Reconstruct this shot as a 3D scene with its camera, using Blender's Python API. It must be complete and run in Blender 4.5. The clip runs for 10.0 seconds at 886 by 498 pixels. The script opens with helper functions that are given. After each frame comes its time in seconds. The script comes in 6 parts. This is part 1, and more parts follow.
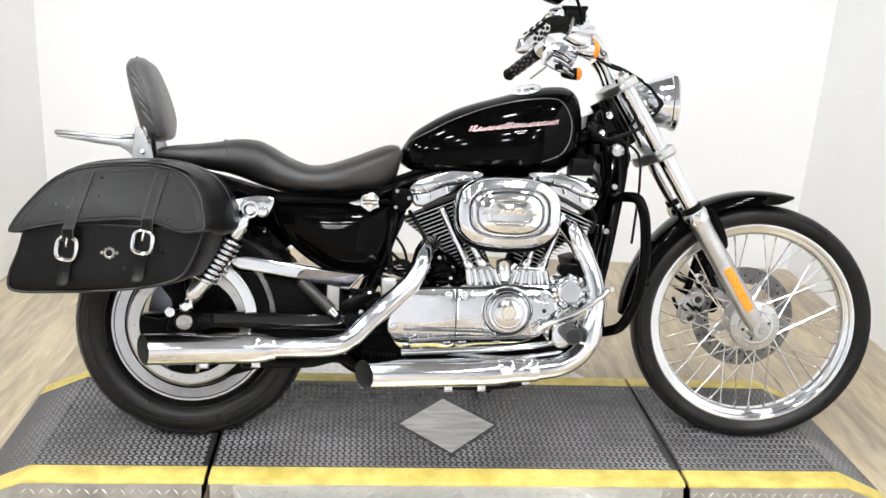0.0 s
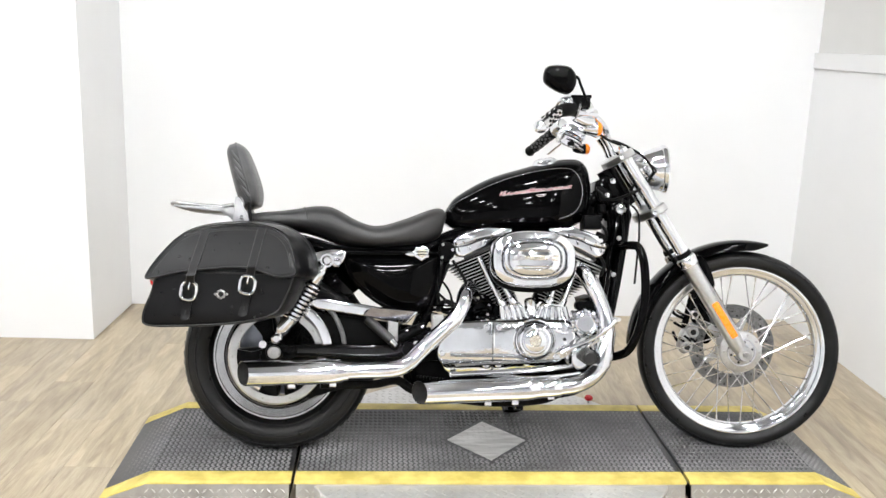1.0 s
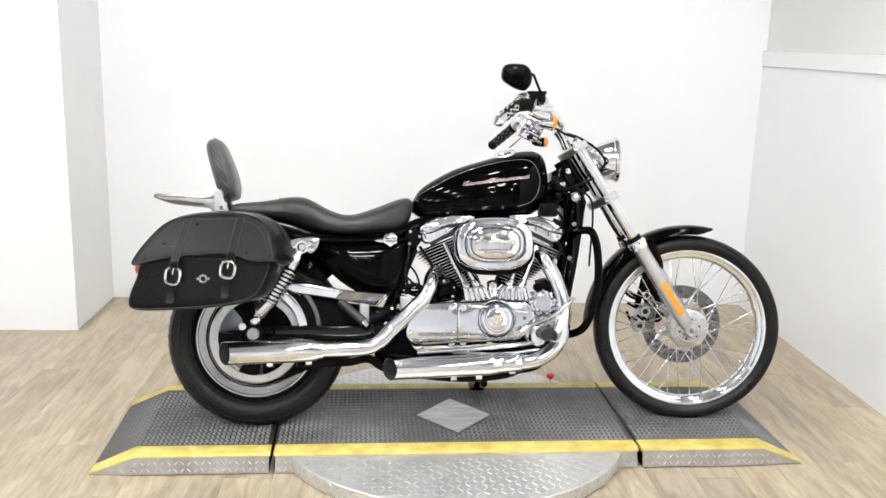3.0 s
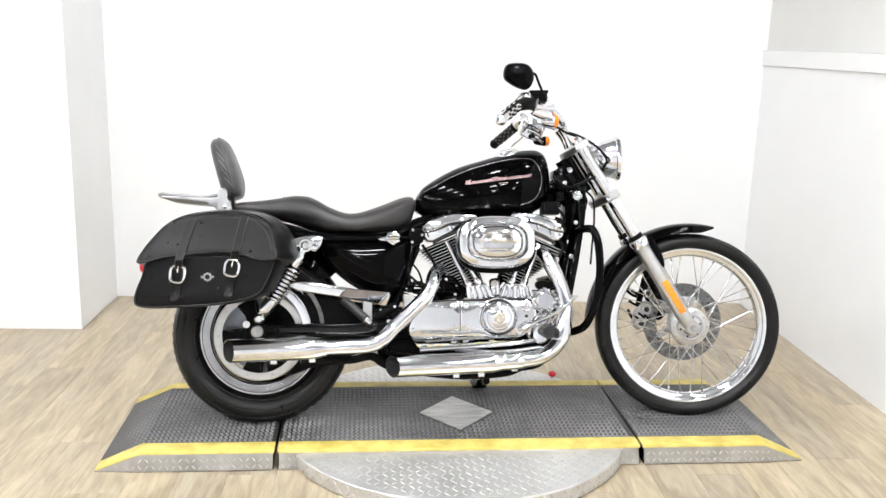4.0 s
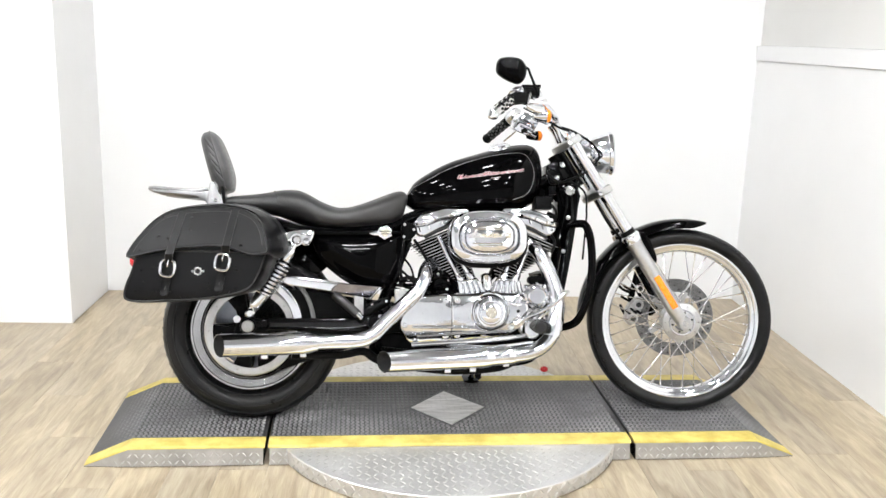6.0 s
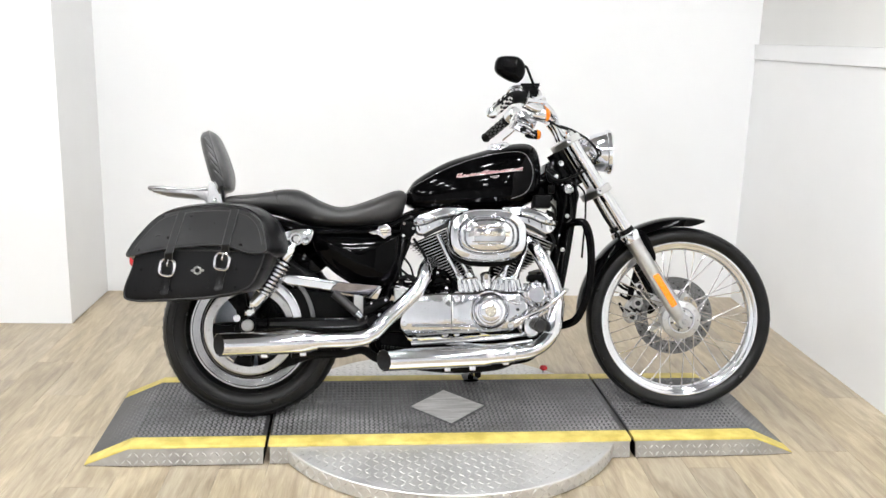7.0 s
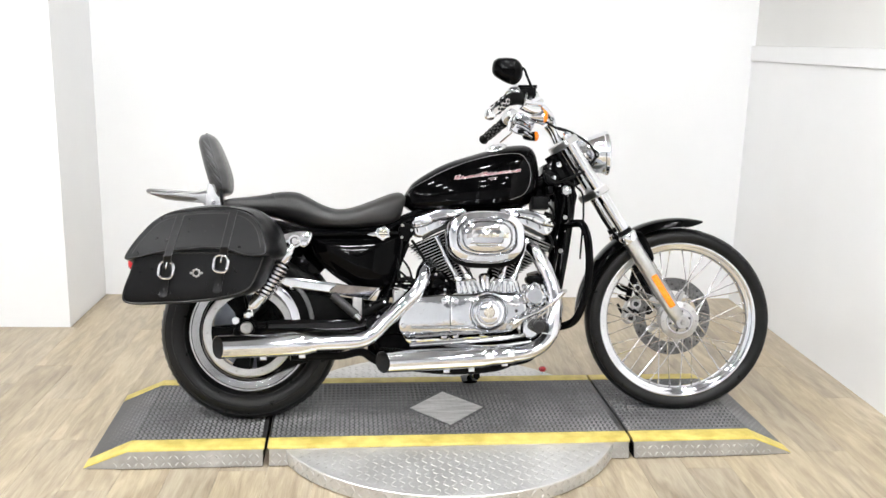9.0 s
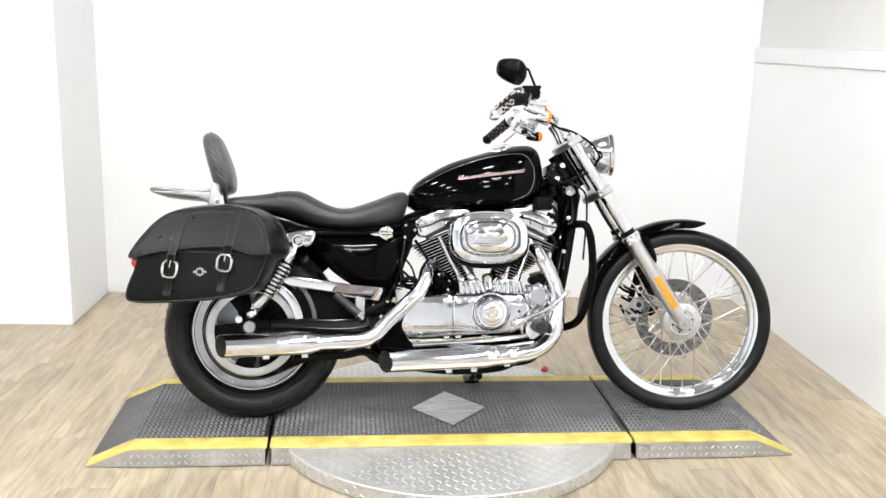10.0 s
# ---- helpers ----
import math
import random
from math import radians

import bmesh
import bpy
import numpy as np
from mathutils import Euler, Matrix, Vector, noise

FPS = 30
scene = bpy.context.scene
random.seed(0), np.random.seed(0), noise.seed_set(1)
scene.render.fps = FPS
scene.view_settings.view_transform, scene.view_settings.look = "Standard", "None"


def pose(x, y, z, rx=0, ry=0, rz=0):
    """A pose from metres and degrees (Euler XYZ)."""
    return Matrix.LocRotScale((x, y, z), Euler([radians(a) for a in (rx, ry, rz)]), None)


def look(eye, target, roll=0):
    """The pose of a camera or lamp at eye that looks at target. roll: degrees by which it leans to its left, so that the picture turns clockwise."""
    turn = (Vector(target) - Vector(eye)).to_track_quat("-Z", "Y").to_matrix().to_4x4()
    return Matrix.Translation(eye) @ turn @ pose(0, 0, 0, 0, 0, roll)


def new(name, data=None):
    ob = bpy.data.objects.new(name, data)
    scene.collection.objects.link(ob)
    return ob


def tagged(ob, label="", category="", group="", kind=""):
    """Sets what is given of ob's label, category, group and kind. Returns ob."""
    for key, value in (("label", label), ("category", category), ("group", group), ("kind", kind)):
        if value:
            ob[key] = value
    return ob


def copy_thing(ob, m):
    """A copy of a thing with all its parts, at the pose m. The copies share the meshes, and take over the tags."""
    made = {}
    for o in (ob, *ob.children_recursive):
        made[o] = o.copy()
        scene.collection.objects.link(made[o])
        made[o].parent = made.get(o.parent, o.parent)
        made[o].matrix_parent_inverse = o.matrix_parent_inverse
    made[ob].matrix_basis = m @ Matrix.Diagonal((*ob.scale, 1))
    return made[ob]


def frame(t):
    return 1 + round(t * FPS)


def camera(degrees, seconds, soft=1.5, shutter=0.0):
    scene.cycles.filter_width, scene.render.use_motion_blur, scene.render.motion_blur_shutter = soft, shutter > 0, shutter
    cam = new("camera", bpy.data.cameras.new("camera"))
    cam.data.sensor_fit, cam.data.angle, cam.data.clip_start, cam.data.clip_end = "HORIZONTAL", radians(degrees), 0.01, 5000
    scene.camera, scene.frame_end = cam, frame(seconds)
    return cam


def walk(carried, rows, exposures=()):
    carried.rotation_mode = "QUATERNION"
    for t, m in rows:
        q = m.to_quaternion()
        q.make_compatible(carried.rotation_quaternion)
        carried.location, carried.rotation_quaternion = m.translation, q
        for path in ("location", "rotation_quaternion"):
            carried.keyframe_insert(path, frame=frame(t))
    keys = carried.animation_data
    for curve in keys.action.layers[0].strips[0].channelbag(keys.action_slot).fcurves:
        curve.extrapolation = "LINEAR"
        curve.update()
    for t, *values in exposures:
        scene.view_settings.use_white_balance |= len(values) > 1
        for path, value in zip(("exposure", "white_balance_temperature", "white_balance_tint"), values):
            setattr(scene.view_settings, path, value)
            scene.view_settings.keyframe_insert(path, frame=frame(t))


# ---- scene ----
cam = camera(52.0, 10.0)
PATH = [
    (0, (-0.262, -1.995, 1.351), (-0.073, -0.105, 0.726), 3.6),
    (0.5, (-0.356, -2.328, 1.355), (-0.121, -0.416, 0.818), 3.3),
    (1, (-0.364, -2.56, 1.393), (-0.226, -0.616, 0.944), 2.0),
    (1.5, (-0.28, -2.741, 1.401), (-0.153, -0.793, 0.965), 2.0),
    (2, (-0.295, -2.772, 1.407), (-0.098, -0.828, 0.979), 1.4),
    (2.5, (-0.34, -2.772, 1.4), (-0.148, -0.832, 0.954), 1.7),
    (4, (-0.355, -2.8, 1.391), (-0.167, -0.859, 0.946), 1.6),
    (4.5, (-0.361, -2.792, 1.394), (-0.165, -0.854, 0.941), 1.5),
    (5, (-0.349, -2.788, 1.386), (-0.144, -0.851, 0.931), 1.4),
    (5.5, (-0.346, -2.788, 1.39), (-0.145, -0.851, 0.933), 1.9),
    (7, (-0.349, -2.795, 1.384), (-0.145, -0.858, 0.929), 1.7),
    (7.5, (-0.351, -2.795, 1.38), (-0.143, -0.86, 0.922), 1.6),
    (8, (-0.358, -2.799, 1.38), (-0.144, -0.863, 0.924), 1.3),
    (8.5, (-0.359, -2.801, 1.383), (-0.147, -0.865, 0.931), 1.6),
    (9, (-0.352, -2.801, 1.38), (-0.143, -0.863, 0.932), 1.5),
    (9.5, (-0.359, -2.8, 1.38), (-0.15, -0.863, 0.93), 1.6),
    (10, (-0.36, -2.8, 1.385), (-0.153, -0.863, 0.934), 1.8),
]
STOPS = [(0, 0.08), (0.5, 0.06), (1, 0.0), (1.5, -0.03), (2, -0.1), (2.5, -0.1), (4, 0.1), (5.5, 0.12), (7, -0.06), (7.5, -0.1), (8, -0.1), (8.5, -0.05), (9, 0.0), (9.5, 0.07), (10, 0.1)]
walk(cam, [(t, look(eye, target, roll)) for t, eye, target, roll in PATH], exposures=STOPS)


# ---- light ----
world = bpy.data.worlds.new("world")
scene.world = world
world.use_nodes = True
world.node_tree.nodes["Background"].inputs[0].default_value = (0.9, 0.95, 1.0, 1)
world.node_tree.nodes["Background"].inputs[1].default_value = 0.05
scene.view_settings.exposure = 0.0


# ---- materials ----
def mat_base(name, color, rough, metal=0.0, coat=0.0):
    m = bpy.data.materials.new(name)
    m.use_nodes = True
    b = m.node_tree.nodes["Principled BSDF"]
    b.inputs["Base Color"].default_value = (*color, 1)
    b.inputs["Roughness"].default_value = rough
    b.inputs["Metallic"].default_value = metal
    b.inputs["Coat Weight"].default_value = coat
    b.inputs["Coat Roughness"].default_value = 0.03
    return m, m.node_tree, b


def texture(tree, scale, detail=4.0, rough=0.55, kind="Object", stretch=(1, 1, 1)):
    tc = tree.nodes.new("ShaderNodeTexCoord")
    mp = tree.nodes.new("ShaderNodeMapping")
    mp.inputs["Scale"].default_value = stretch
    n = tree.nodes.new("ShaderNodeTexNoise")
    n.inputs["Scale"].default_value = scale
    n.inputs["Detail"].default_value = detail
    n.inputs["Roughness"].default_value = rough
    tree.links.new(tc.outputs[kind], mp.inputs[0])
    tree.links.new(mp.outputs[0], n.inputs[0])
    return n.outputs[0]


def ramp(tree, fac, stops):
    r = tree.nodes.new("ShaderNodeValToRGB")
    el = r.color_ramp.elements
    while len(el) < len(stops):
        el.new(0.5)
    for e, (p, c) in zip(el, stops):
        e.position = p
        e.color = (*c, 1) if len(c) == 3 else c
    tree.links.new(fac, r.inputs[0])
    return r.outputs[0]


def ramp1(tree, fac, a, b, lo=0.3, hi=0.7):
    return ramp(tree, fac, [(lo, (a, a, a)), (hi, (b, b, b))])


def bump(tree, b, height, strength, dist):
    n = tree.nodes.new("ShaderNodeBump")
    n.inputs["Strength"].default_value = strength
    n.inputs["Distance"].default_value = dist
    tree.links.new(height, n.inputs["Height"])
    tree.links.new(n.outputs[0], b.inputs["Normal"])
    return n


def mixc(tree, fac, a, b, mode="MIX"):
    n = tree.nodes.new("ShaderNodeMix")
    n.data_type, n.blend_type = "RGBA", mode
    for sock, val in ((n.inputs[0], fac), (n.inputs[6], a), (n.inputs[7], b)):
        if isinstance(val, (int, float)):
            sock.default_value = val
        elif isinstance(val, tuple):
            sock.default_value = (*val, 1)
        else:
            tree.links.new(val, sock)
    return n.outputs[2]


def varied(name, c1, c2, rough1, rough2, scale, metal=0.0, coat=0.0, bump_amt=0.0, bump_scale=200, bump_dist=0.001, stretch=(1, 1, 1), spec=0.5):
    m, t, b = mat_base(name, c1, rough1, metal, coat)
    b.inputs["Specular IOR Level"].default_value = spec
    n = texture(t, scale, stretch=stretch)
    t.links.new(ramp(t, n, [(0.35, c1), (0.68, c2)]), b.inputs["Base Color"])
    n2 = texture(t, scale * 5.3, 3.0, stretch=stretch)
    t.links.new(ramp1(t, n2, rough1, rough2), b.inputs["Roughness"])
    if bump_amt:
        bump(t, b, texture(t, bump_scale, 5.0, stretch=stretch), bump_amt, bump_dist)
    return m


CHROME = varied("chrome", (0.775, 0.79, 0.825), (0.835, 0.85, 0.88), 0.02, 0.12, 14, metal=1.0, bump_amt=0.011, bump_scale=20, bump_dist=0.004)
CAST_CHROME = varied("cast_chrome", (0.775, 0.79, 0.825), (0.835, 0.85, 0.88), 0.03, 0.10, 14, metal=1.0, bump_amt=0.42, bump_scale=11, bump_dist=0.010)
POLISHED = varied("polished_aluminium", (0.74, 0.74, 0.75), (0.82, 0.82, 0.83), 0.10, 0.2, 20, metal=1.0, bump_amt=0.05, bump_scale=90)
ALU = varied("satin_aluminium", (0.52, 0.52, 0.52), (0.62, 0.62, 0.62), 0.28, 0.4, 26, metal=1.0, bump_amt=0.06, bump_scale=240)
RIM_ALLOY = varied("machined_alloy", (0.42, 0.42, 0.425), (0.52, 0.52, 0.525), 0.10, 0.18, 12, metal=1.0)
STEEL = varied("brushed_steel", (0.42, 0.42, 0.42), (0.52, 0.51, 0.5), 0.25, 0.42, 40, metal=1.0, bump_amt=0.08, bump_scale=300)
PAINT = varied("black_gloss_paint", (0.0007, 0.0007, 0.0008), (0.0012, 0.0012, 0.0013), 0.03, 0.08, 6, spec=0.075, bump_amt=0.006, bump_scale=18, bump_dist=0.004)
FRAME_PAINT = varied("black_frame_paint", (0.0008, 0.0008, 0.0009), (0.0016, 0.0016, 0.0018), 0.03, 0.09, 12, spec=0.09)
ENAMEL = varied("thick_black_enamel", (0.0012, 0.0012, 0.0013), (0.002, 0.002, 0.0022), 0.03, 0.07, 8, spec=0.4, bump_amt=0.02, bump_scale=14, bump_dist=0.004)
SATIN_BLACK = varied("satin_black_metal", (0.0014, 0.0014, 0.0016), (0.004, 0.004, 0.0043), 0.24, 0.42, 30, bump_amt=0.1, bump_scale=260, spec=0.07)
ENGINE_BLACK = varied("wrinkle_black", (0.0008, 0.0008, 0.0009), (0.0026, 0.0026, 0.0028), 0.36, 0.52, 40, bump_amt=0.25, bump_scale=500, spec=0.05)
LEATHER = varied("black_leather", (0.0013, 0.0013, 0.0016), (0.0040, 0.0040, 0.0045), 0.27, 0.42, 9, spec=0.22)
LEATHER_EDGE = varied("leather_edge", (0.003, 0.003, 0.0034), (0.016, 0.016, 0.016), 0.36, 0.52, 30, bump_amt=0.3, bump_scale=300)
VINYL = varied("seat_vinyl", (0.009, 0.0086, 0.0085), (0.021, 0.0200, 0.0197), 0.32, 0.5, 5, bump_amt=0.22, bump_scale=420, bump_dist=0.0008, spec=0.5)
PAD_VINYL = varied("backrest_vinyl", (0.040, 0.040, 0.041), (0.085, 0.085, 0.087), 0.30, 0.44, 18, bump_amt=0.22, bump_scale=380, bump_dist=0.0008)
TYRE = varied("tyre_rubber", (0.003, 0.003, 0.0034), (0.013, 0.0129, 0.0128), 0.26, 0.50, 5, bump_amt=0.12, bump_scale=160, spec=0.26)
RUBBER = varied("black_rubber", (0.002, 0.002, 0.002), (0.005, 0.005, 0.005), 0.40, 0.58, 30, bump_amt=0.15, bump_scale=200, spec=0.09)
STRAP = varied("strap_leather", (0.002, 0.002, 0.0022), (0.007, 0.007, 0.0072), 0.28, 0.42, 14, bump_amt=0.15, bump_scale=330, spec=0.2)
# bluish dark metal: a reflection in the belt guard, put into the colour
GUARD_REFLECT = varied("dark_reflect_steel", (0.22, 0.22, 0.27), (0.42, 0.42, 0.48), 0.05, 0.16, 14, metal=1.0, bump_amt=0.03, bump_scale=40)
THREAD = varied("grey_thread", (0.03, 0.03, 0.03), (0.06, 0.06, 0.058), 0.6, 0.8, 200)
STRIPE = varied("silver_pinstripe", (0.15, 0.15, 0.155), (0.24, 0.24, 0.245), 0.25, 0.35, 30, metal=0.5)
RED_INK = varied("red_emblem_enamel", (0.40, 0.09, 0.12), (0.50, 0.16, 0.19), 0.3, 0.4, 60)
WHITE_INK = varied("silver_emblem_edge", (0.40, 0.35, 0.35), (0.5, 0.45, 0.45), 0.3, 0.4, 60, metal=0.2)
AMBER = varied("amber_plastic", (0.92, 0.235, 0.008), (0.95, 0.28, 0.014), 0.2, 0.32, 30, coat=0.4)
RED_LENS = varied("red_plastic", (0.6, 0.02, 0.03), (0.7, 0.04, 0.05), 0.2, 0.3, 30, coat=0.4)
INSIDE = varied("sooty_steel", (0.006, 0.006, 0.006), (0.014, 0.013, 0.012), 0.75, 0.9, 60)
ROTOR = varied("brake_steel", (0.15, 0.15, 0.15), (0.22, 0.22, 0.22), 0.22, 0.35, 60, metal=1.0, bump_amt=0.08, bump_scale=400)
ROTOR_BRIGHT = varied("bright_rotor_steel", (0.56, 0.60, 0.68), (0.66, 0.70, 0.77), 0.28, 0.42, 30, metal=0.7, bump_amt=0.05, bump_scale=300)
RACK = varied("worn_bright_metal", (0.26, 0.26, 0.264), (0.36, 0.36, 0.364), 0.28, 0.44, 12, metal=1.0, bump_amt=0.006, bump_scale=40)
BRASS = varied("warm_gold_print", (0.76, 0.70, 0.57), (0.82, 0.77, 0.66), 0.18, 0.30, 14, metal=0.9)

m, t, b = mat_base("lens_glass", (0.95, 0.95, 0.95), 0.03)
b.inputs["Transmission Weight"].default_value = 1.0
b.inputs["IOR"].default_value = 1.45
GLASS = m

WALL = varied("white_wall_paint", (0.772, 0.775, 0.782), (0.802, 0.805, 0.811), 0.55, 0.7, 1.3, bump_amt=0.06, bump_scale=60, bump_dist=0.002)
WALL_UP = varied("grey_wall_paint", (0.62, 0.615, 0.60), (0.67, 0.665, 0.65), 0.6, 0.75, 1.1, bump_amt=0.06, bump_scale=60)
CEIL = varied("grey_ceiling_paint", (0.20, 0.20, 0.204), (0.26, 0.26, 0.264), 0.7, 0.85, 2.0)
DARK_WALL = varied("showroom_grey_paint", (0.72, 0.72, 0.725), (0.78, 0.78, 0.785), 0.6, 0.75, 0.9)
ADDED_FLOOR = varied("added_grey_floor", (0.50, 0.50, 0.495), (0.60, 0.60, 0.595), 0.2, 0.4, 1.6, bump_amt=0.03, bump_scale=40)
YELLOW = varied("yellow_rubber_edge", (0.43, 0.335, 0.07), (0.65, 0.535, 0.15), 0.45, 0.62, 14, bump_amt=0.15, bump_scale=140)
# dark joints, and the painted-in shade of gaps, holes and recesses
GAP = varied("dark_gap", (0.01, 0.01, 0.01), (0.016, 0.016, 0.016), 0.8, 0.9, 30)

# dark grey rubber mat: worn lighter with dust, grain at two scales
m, t, b = mat_base("mat_rubber", (0.04, 0.04, 0.042), 0.5)
n1 = texture(t, 2.6, 5.0, 0.6)
n2 = texture(t, 70, 3.0)
base = ramp(t, n1, [(0.34, (0.014, 0.014, 0.0155)), (0.52, (0.028, 0.028, 0.03)), (0.72, (0.05, 0.05, 0.052))])
t.links.new(mixc(t, 0.35, base, ramp1(t, n2, 0.010, 0.06), "MIX"), b.inputs["Base Color"])
t.links.new(ramp1(t, n1, 0.30, 0.46), b.inputs["Roughness"])
bump(t, b, n2, 0.12, 0.001)
MAT = m

# same rubber as the mat, paler: light on the tread tops painted in
MAT_LIT_TOP = varied("mat_tread_lit_rubber", (0.10, 0.10, 0.102), (0.235, 0.235, 0.237), 0.32, 0.5, 3, bump_amt=0.1, bump_scale=200)

# tread plate of the ramp: galvanised, scuffed
m, t, b = mat_base("tread_plate", (0.5, 0.5, 0.5), 0.3, 0.75)
n1 = texture(t, 5, 5.0, 0.65)
n2 = texture(t, 60, 4.0, 0.6)
t.links.new(ramp(t, n1, [(0.3, (0.50, 0.495, 0.485)), (0.55, (0.66, 0.655, 0.645)), (0.75, (0.76, 0.755, 0.745))]), b.inputs["Base Color"])
t.links.new(ramp1(t, n2, 0.34, 0.55), b.inputs["Roughness"])
bump(t, b, n2, 0.12, 0.001)
PLATE = m

# tops of the tread, worn bright
TREAD = varied("worn_tread", (0.50, 0.492, 0.48), (0.62, 0.61, 0.595), 0.42, 0.6, 30, metal=0.75, bump_amt=0.1, bump_scale=200)

INLAY = varied("scuffed_inlay_plate", (0.46, 0.455, 0.445), (0.68, 0.675, 0.665), 0.38, 0.6, 16, metal=0.5, bump_amt=0.12, bump_scale=120, stretch=(0.5, 4.0, 1))

SKIRT_TREAD = varied("scuffed_skirt_tread", (0.44, 0.43, 0.41), (0.56, 0.545, 0.52), 0.45, 0.62, 30, metal=0.7)

# skirt plate: duller than the turntable
m, t, b = mat_base("skirt_plate", (0.4, 0.4, 0.4), 0.4, 0.8)
n1 = texture(t, 6, 5.0, 0.65)
n2 = texture(t, 60, 4.0, 0.6)
t.links.new(ramp(t, n1, [(0.3, (0.29, 0.278, 0.255)), (0.55, (0.42, 0.403, 0.372)), (0.75, (0.56, 0.54, 0.505))]), b.inputs["Base Color"])
t.links.new(ramp1(t, n2, 0.34, 0.55), b.inputs["Roughness"])
bump(t, b, n2, 0.12, 0.001)
SKIRT = m

# pale oak plank: each board its own tone, long grain
m, t, b = mat_base("oak_plank", (0.4, 0.3, 0.2), 0.4)
info = t.nodes.new("ShaderNodeObjectInfo")
tc = t.nodes.new("ShaderNodeTexCoord")
shift = t.nodes.new("ShaderNodeVectorMath")
shift.operation = "MULTIPLY_ADD"
comb = t.nodes.new("ShaderNodeCombineXYZ")
for k in range(3):
    t.links.new(info.outputs["Random"], comb.inputs[k])
t.links.new(comb.outputs[0], shift.inputs[0])
shift.inputs[1].default_value = (37.0, 53.0, 11.0)
t.links.new(tc.outputs["Object"], shift.inputs[2])


def plank_noise(scale, stretch, detail, distortion=0.0):
    mp = t.nodes.new("ShaderNodeMapping")
    mp.inputs["Scale"].default_value = stretch
    t.links.new(shift.outputs[0], mp.inputs[0])
    n = t.nodes.new("ShaderNodeTexNoise")
    n.inputs["Scale"].default_value, n.inputs["Detail"].default_value = scale, detail
    n.inputs["Distortion"].default_value = distortion
    t.links.new(mp.outputs[0], n.inputs[0])
    return n.outputs[0]


grain = plank_noise(5.5, (4.6, 0.62, 1), 6.0, 1.1)
cloud = plank_noise(3.5, (2.2, 0.6, 1), 3.0, 1.2)
fine = plank_noise(60, (5.0, 0.25, 1), 3.0)
tone = ramp(t, cloud, [(0.3, (0.21, 0.168, 0.115)), (0.5, (0.34, 0.285, 0.208)), (0.7, (0.44, 0.392, 0.31))])
tone = mixc(t, 0.62, tone, ramp(t, grain, [(0.32, (0.15, 0.115, 0.08)), (0.5, (0.34, 0.288, 0.212)), (0.68, (0.51, 0.455, 0.36))]))
tone = mixc(t, 0.25, tone, ramp(t, fine, [(0.35, (0.26, 0.21, 0.15)), (0.65, (0.47, 0.41, 0.325))]))
hue = ramp(t, info.outputs["Random"], [(0.0, (0.88, 0.87, 0.86)), (0.35, (1.10, 1.06, 0.955)), (0.7, (1.00, 0.985, 0.955)), (1.0, (1.20, 1.165, 1.06))])
t.links.new(mixc(t, 1.0, tone, hue, "MULTIPLY"), b.inputs["Base Color"])
t.links.new(ramp1(t, grain, 0.30, 0.46), b.inputs["Roughness"])
bump(t, b, fine, 0.08, 0.0008)
OAK = m

m, t, b = mat_base("lamp_diffuser", (0.9, 0.9, 0.9), 0.5)
b.inputs["Emission Color"].default_value = (0.975, 0.987, 1.0, 1)
b.inputs["Emission Strength"].default_value = 274.0
LAMP = m


# ---- mesh helpers ----
def smooth_edges(bm, angle=34):
    lim = radians(angle)
    for f in bm.faces:
        f.smooth = True
    for e in bm.edges:
        e.smooth = len(e.link_faces) != 2 or e.calc_face_angle(0) < lim


def mesh_of(name, bm, mats, angle=34):
    bmesh.ops.recalc_face_normals(bm, faces=bm.faces)
    smooth_edges(bm, angle)
    me = bpy.data.meshes.new(name)
    bm.to_mesh(me)
    bm.free()
    for mm in (mats if isinstance(mats, (list, tuple)) else [mats]):
        me.materials.append(mm)
    return me


def part(name, bm, material, parent=None, label="", angle=34):
    ob = new(name, mesh_of(name, bm, material, angle))
    if parent is not None:
        ob.parent = parent
    if label:
        tagged(ob, label)
    return ob


def share(name, me, m, parent):
    ob = new(name, me)
    ob.parent = parent
    ob.matrix_basis = m
    return ob


def V(*a):
    return Vector(a)


def spline(pts, n=6):
    """Catmull-Rom through points (any dimension), n steps a span."""
    P = [np.array(p, float) for p in pts]
    P = [2 * P[0] - P[1]] + P + [2 * P[-1] - P[-2]]
    out = []
    for i in range(1, len(P) - 2):
        for k in range(n):
            u = k / n
            a, b_, c, d = P[i - 1:i + 3]
            out.append(0.5 * (2 * b_ + (c - a) * u + (2 * a - 5 * b_ + 4 * c - d) * u * u + (3 * b_ - a - 3 * c + d) * u ** 3))
    out.append(P[-2])
    return out


def rings(bm, loops, close=False, cap0=True, cap1=True, mat=0):
    """Skin between vertex loops of equal count."""
    vs = [[bm.verts.new(p) for p in lp] for lp in loops]
    n = len(vs[0])
    pairs = list(zip(vs, vs[1:])) + ([(vs[-1], vs[0])] if close else [])
    for a, c in pairs:
        for i in range(n):
            j = (i + 1) % n
            f = bm.faces.new((a[i], a[j], c[j], c[i]))
            f.material_index = mat
    if not close:
        if cap0:
            bm.faces.new(vs[0]).material_index = mat
        if cap1:
            bm.faces.new(vs[-1][::-1]).material_index = mat
    return vs


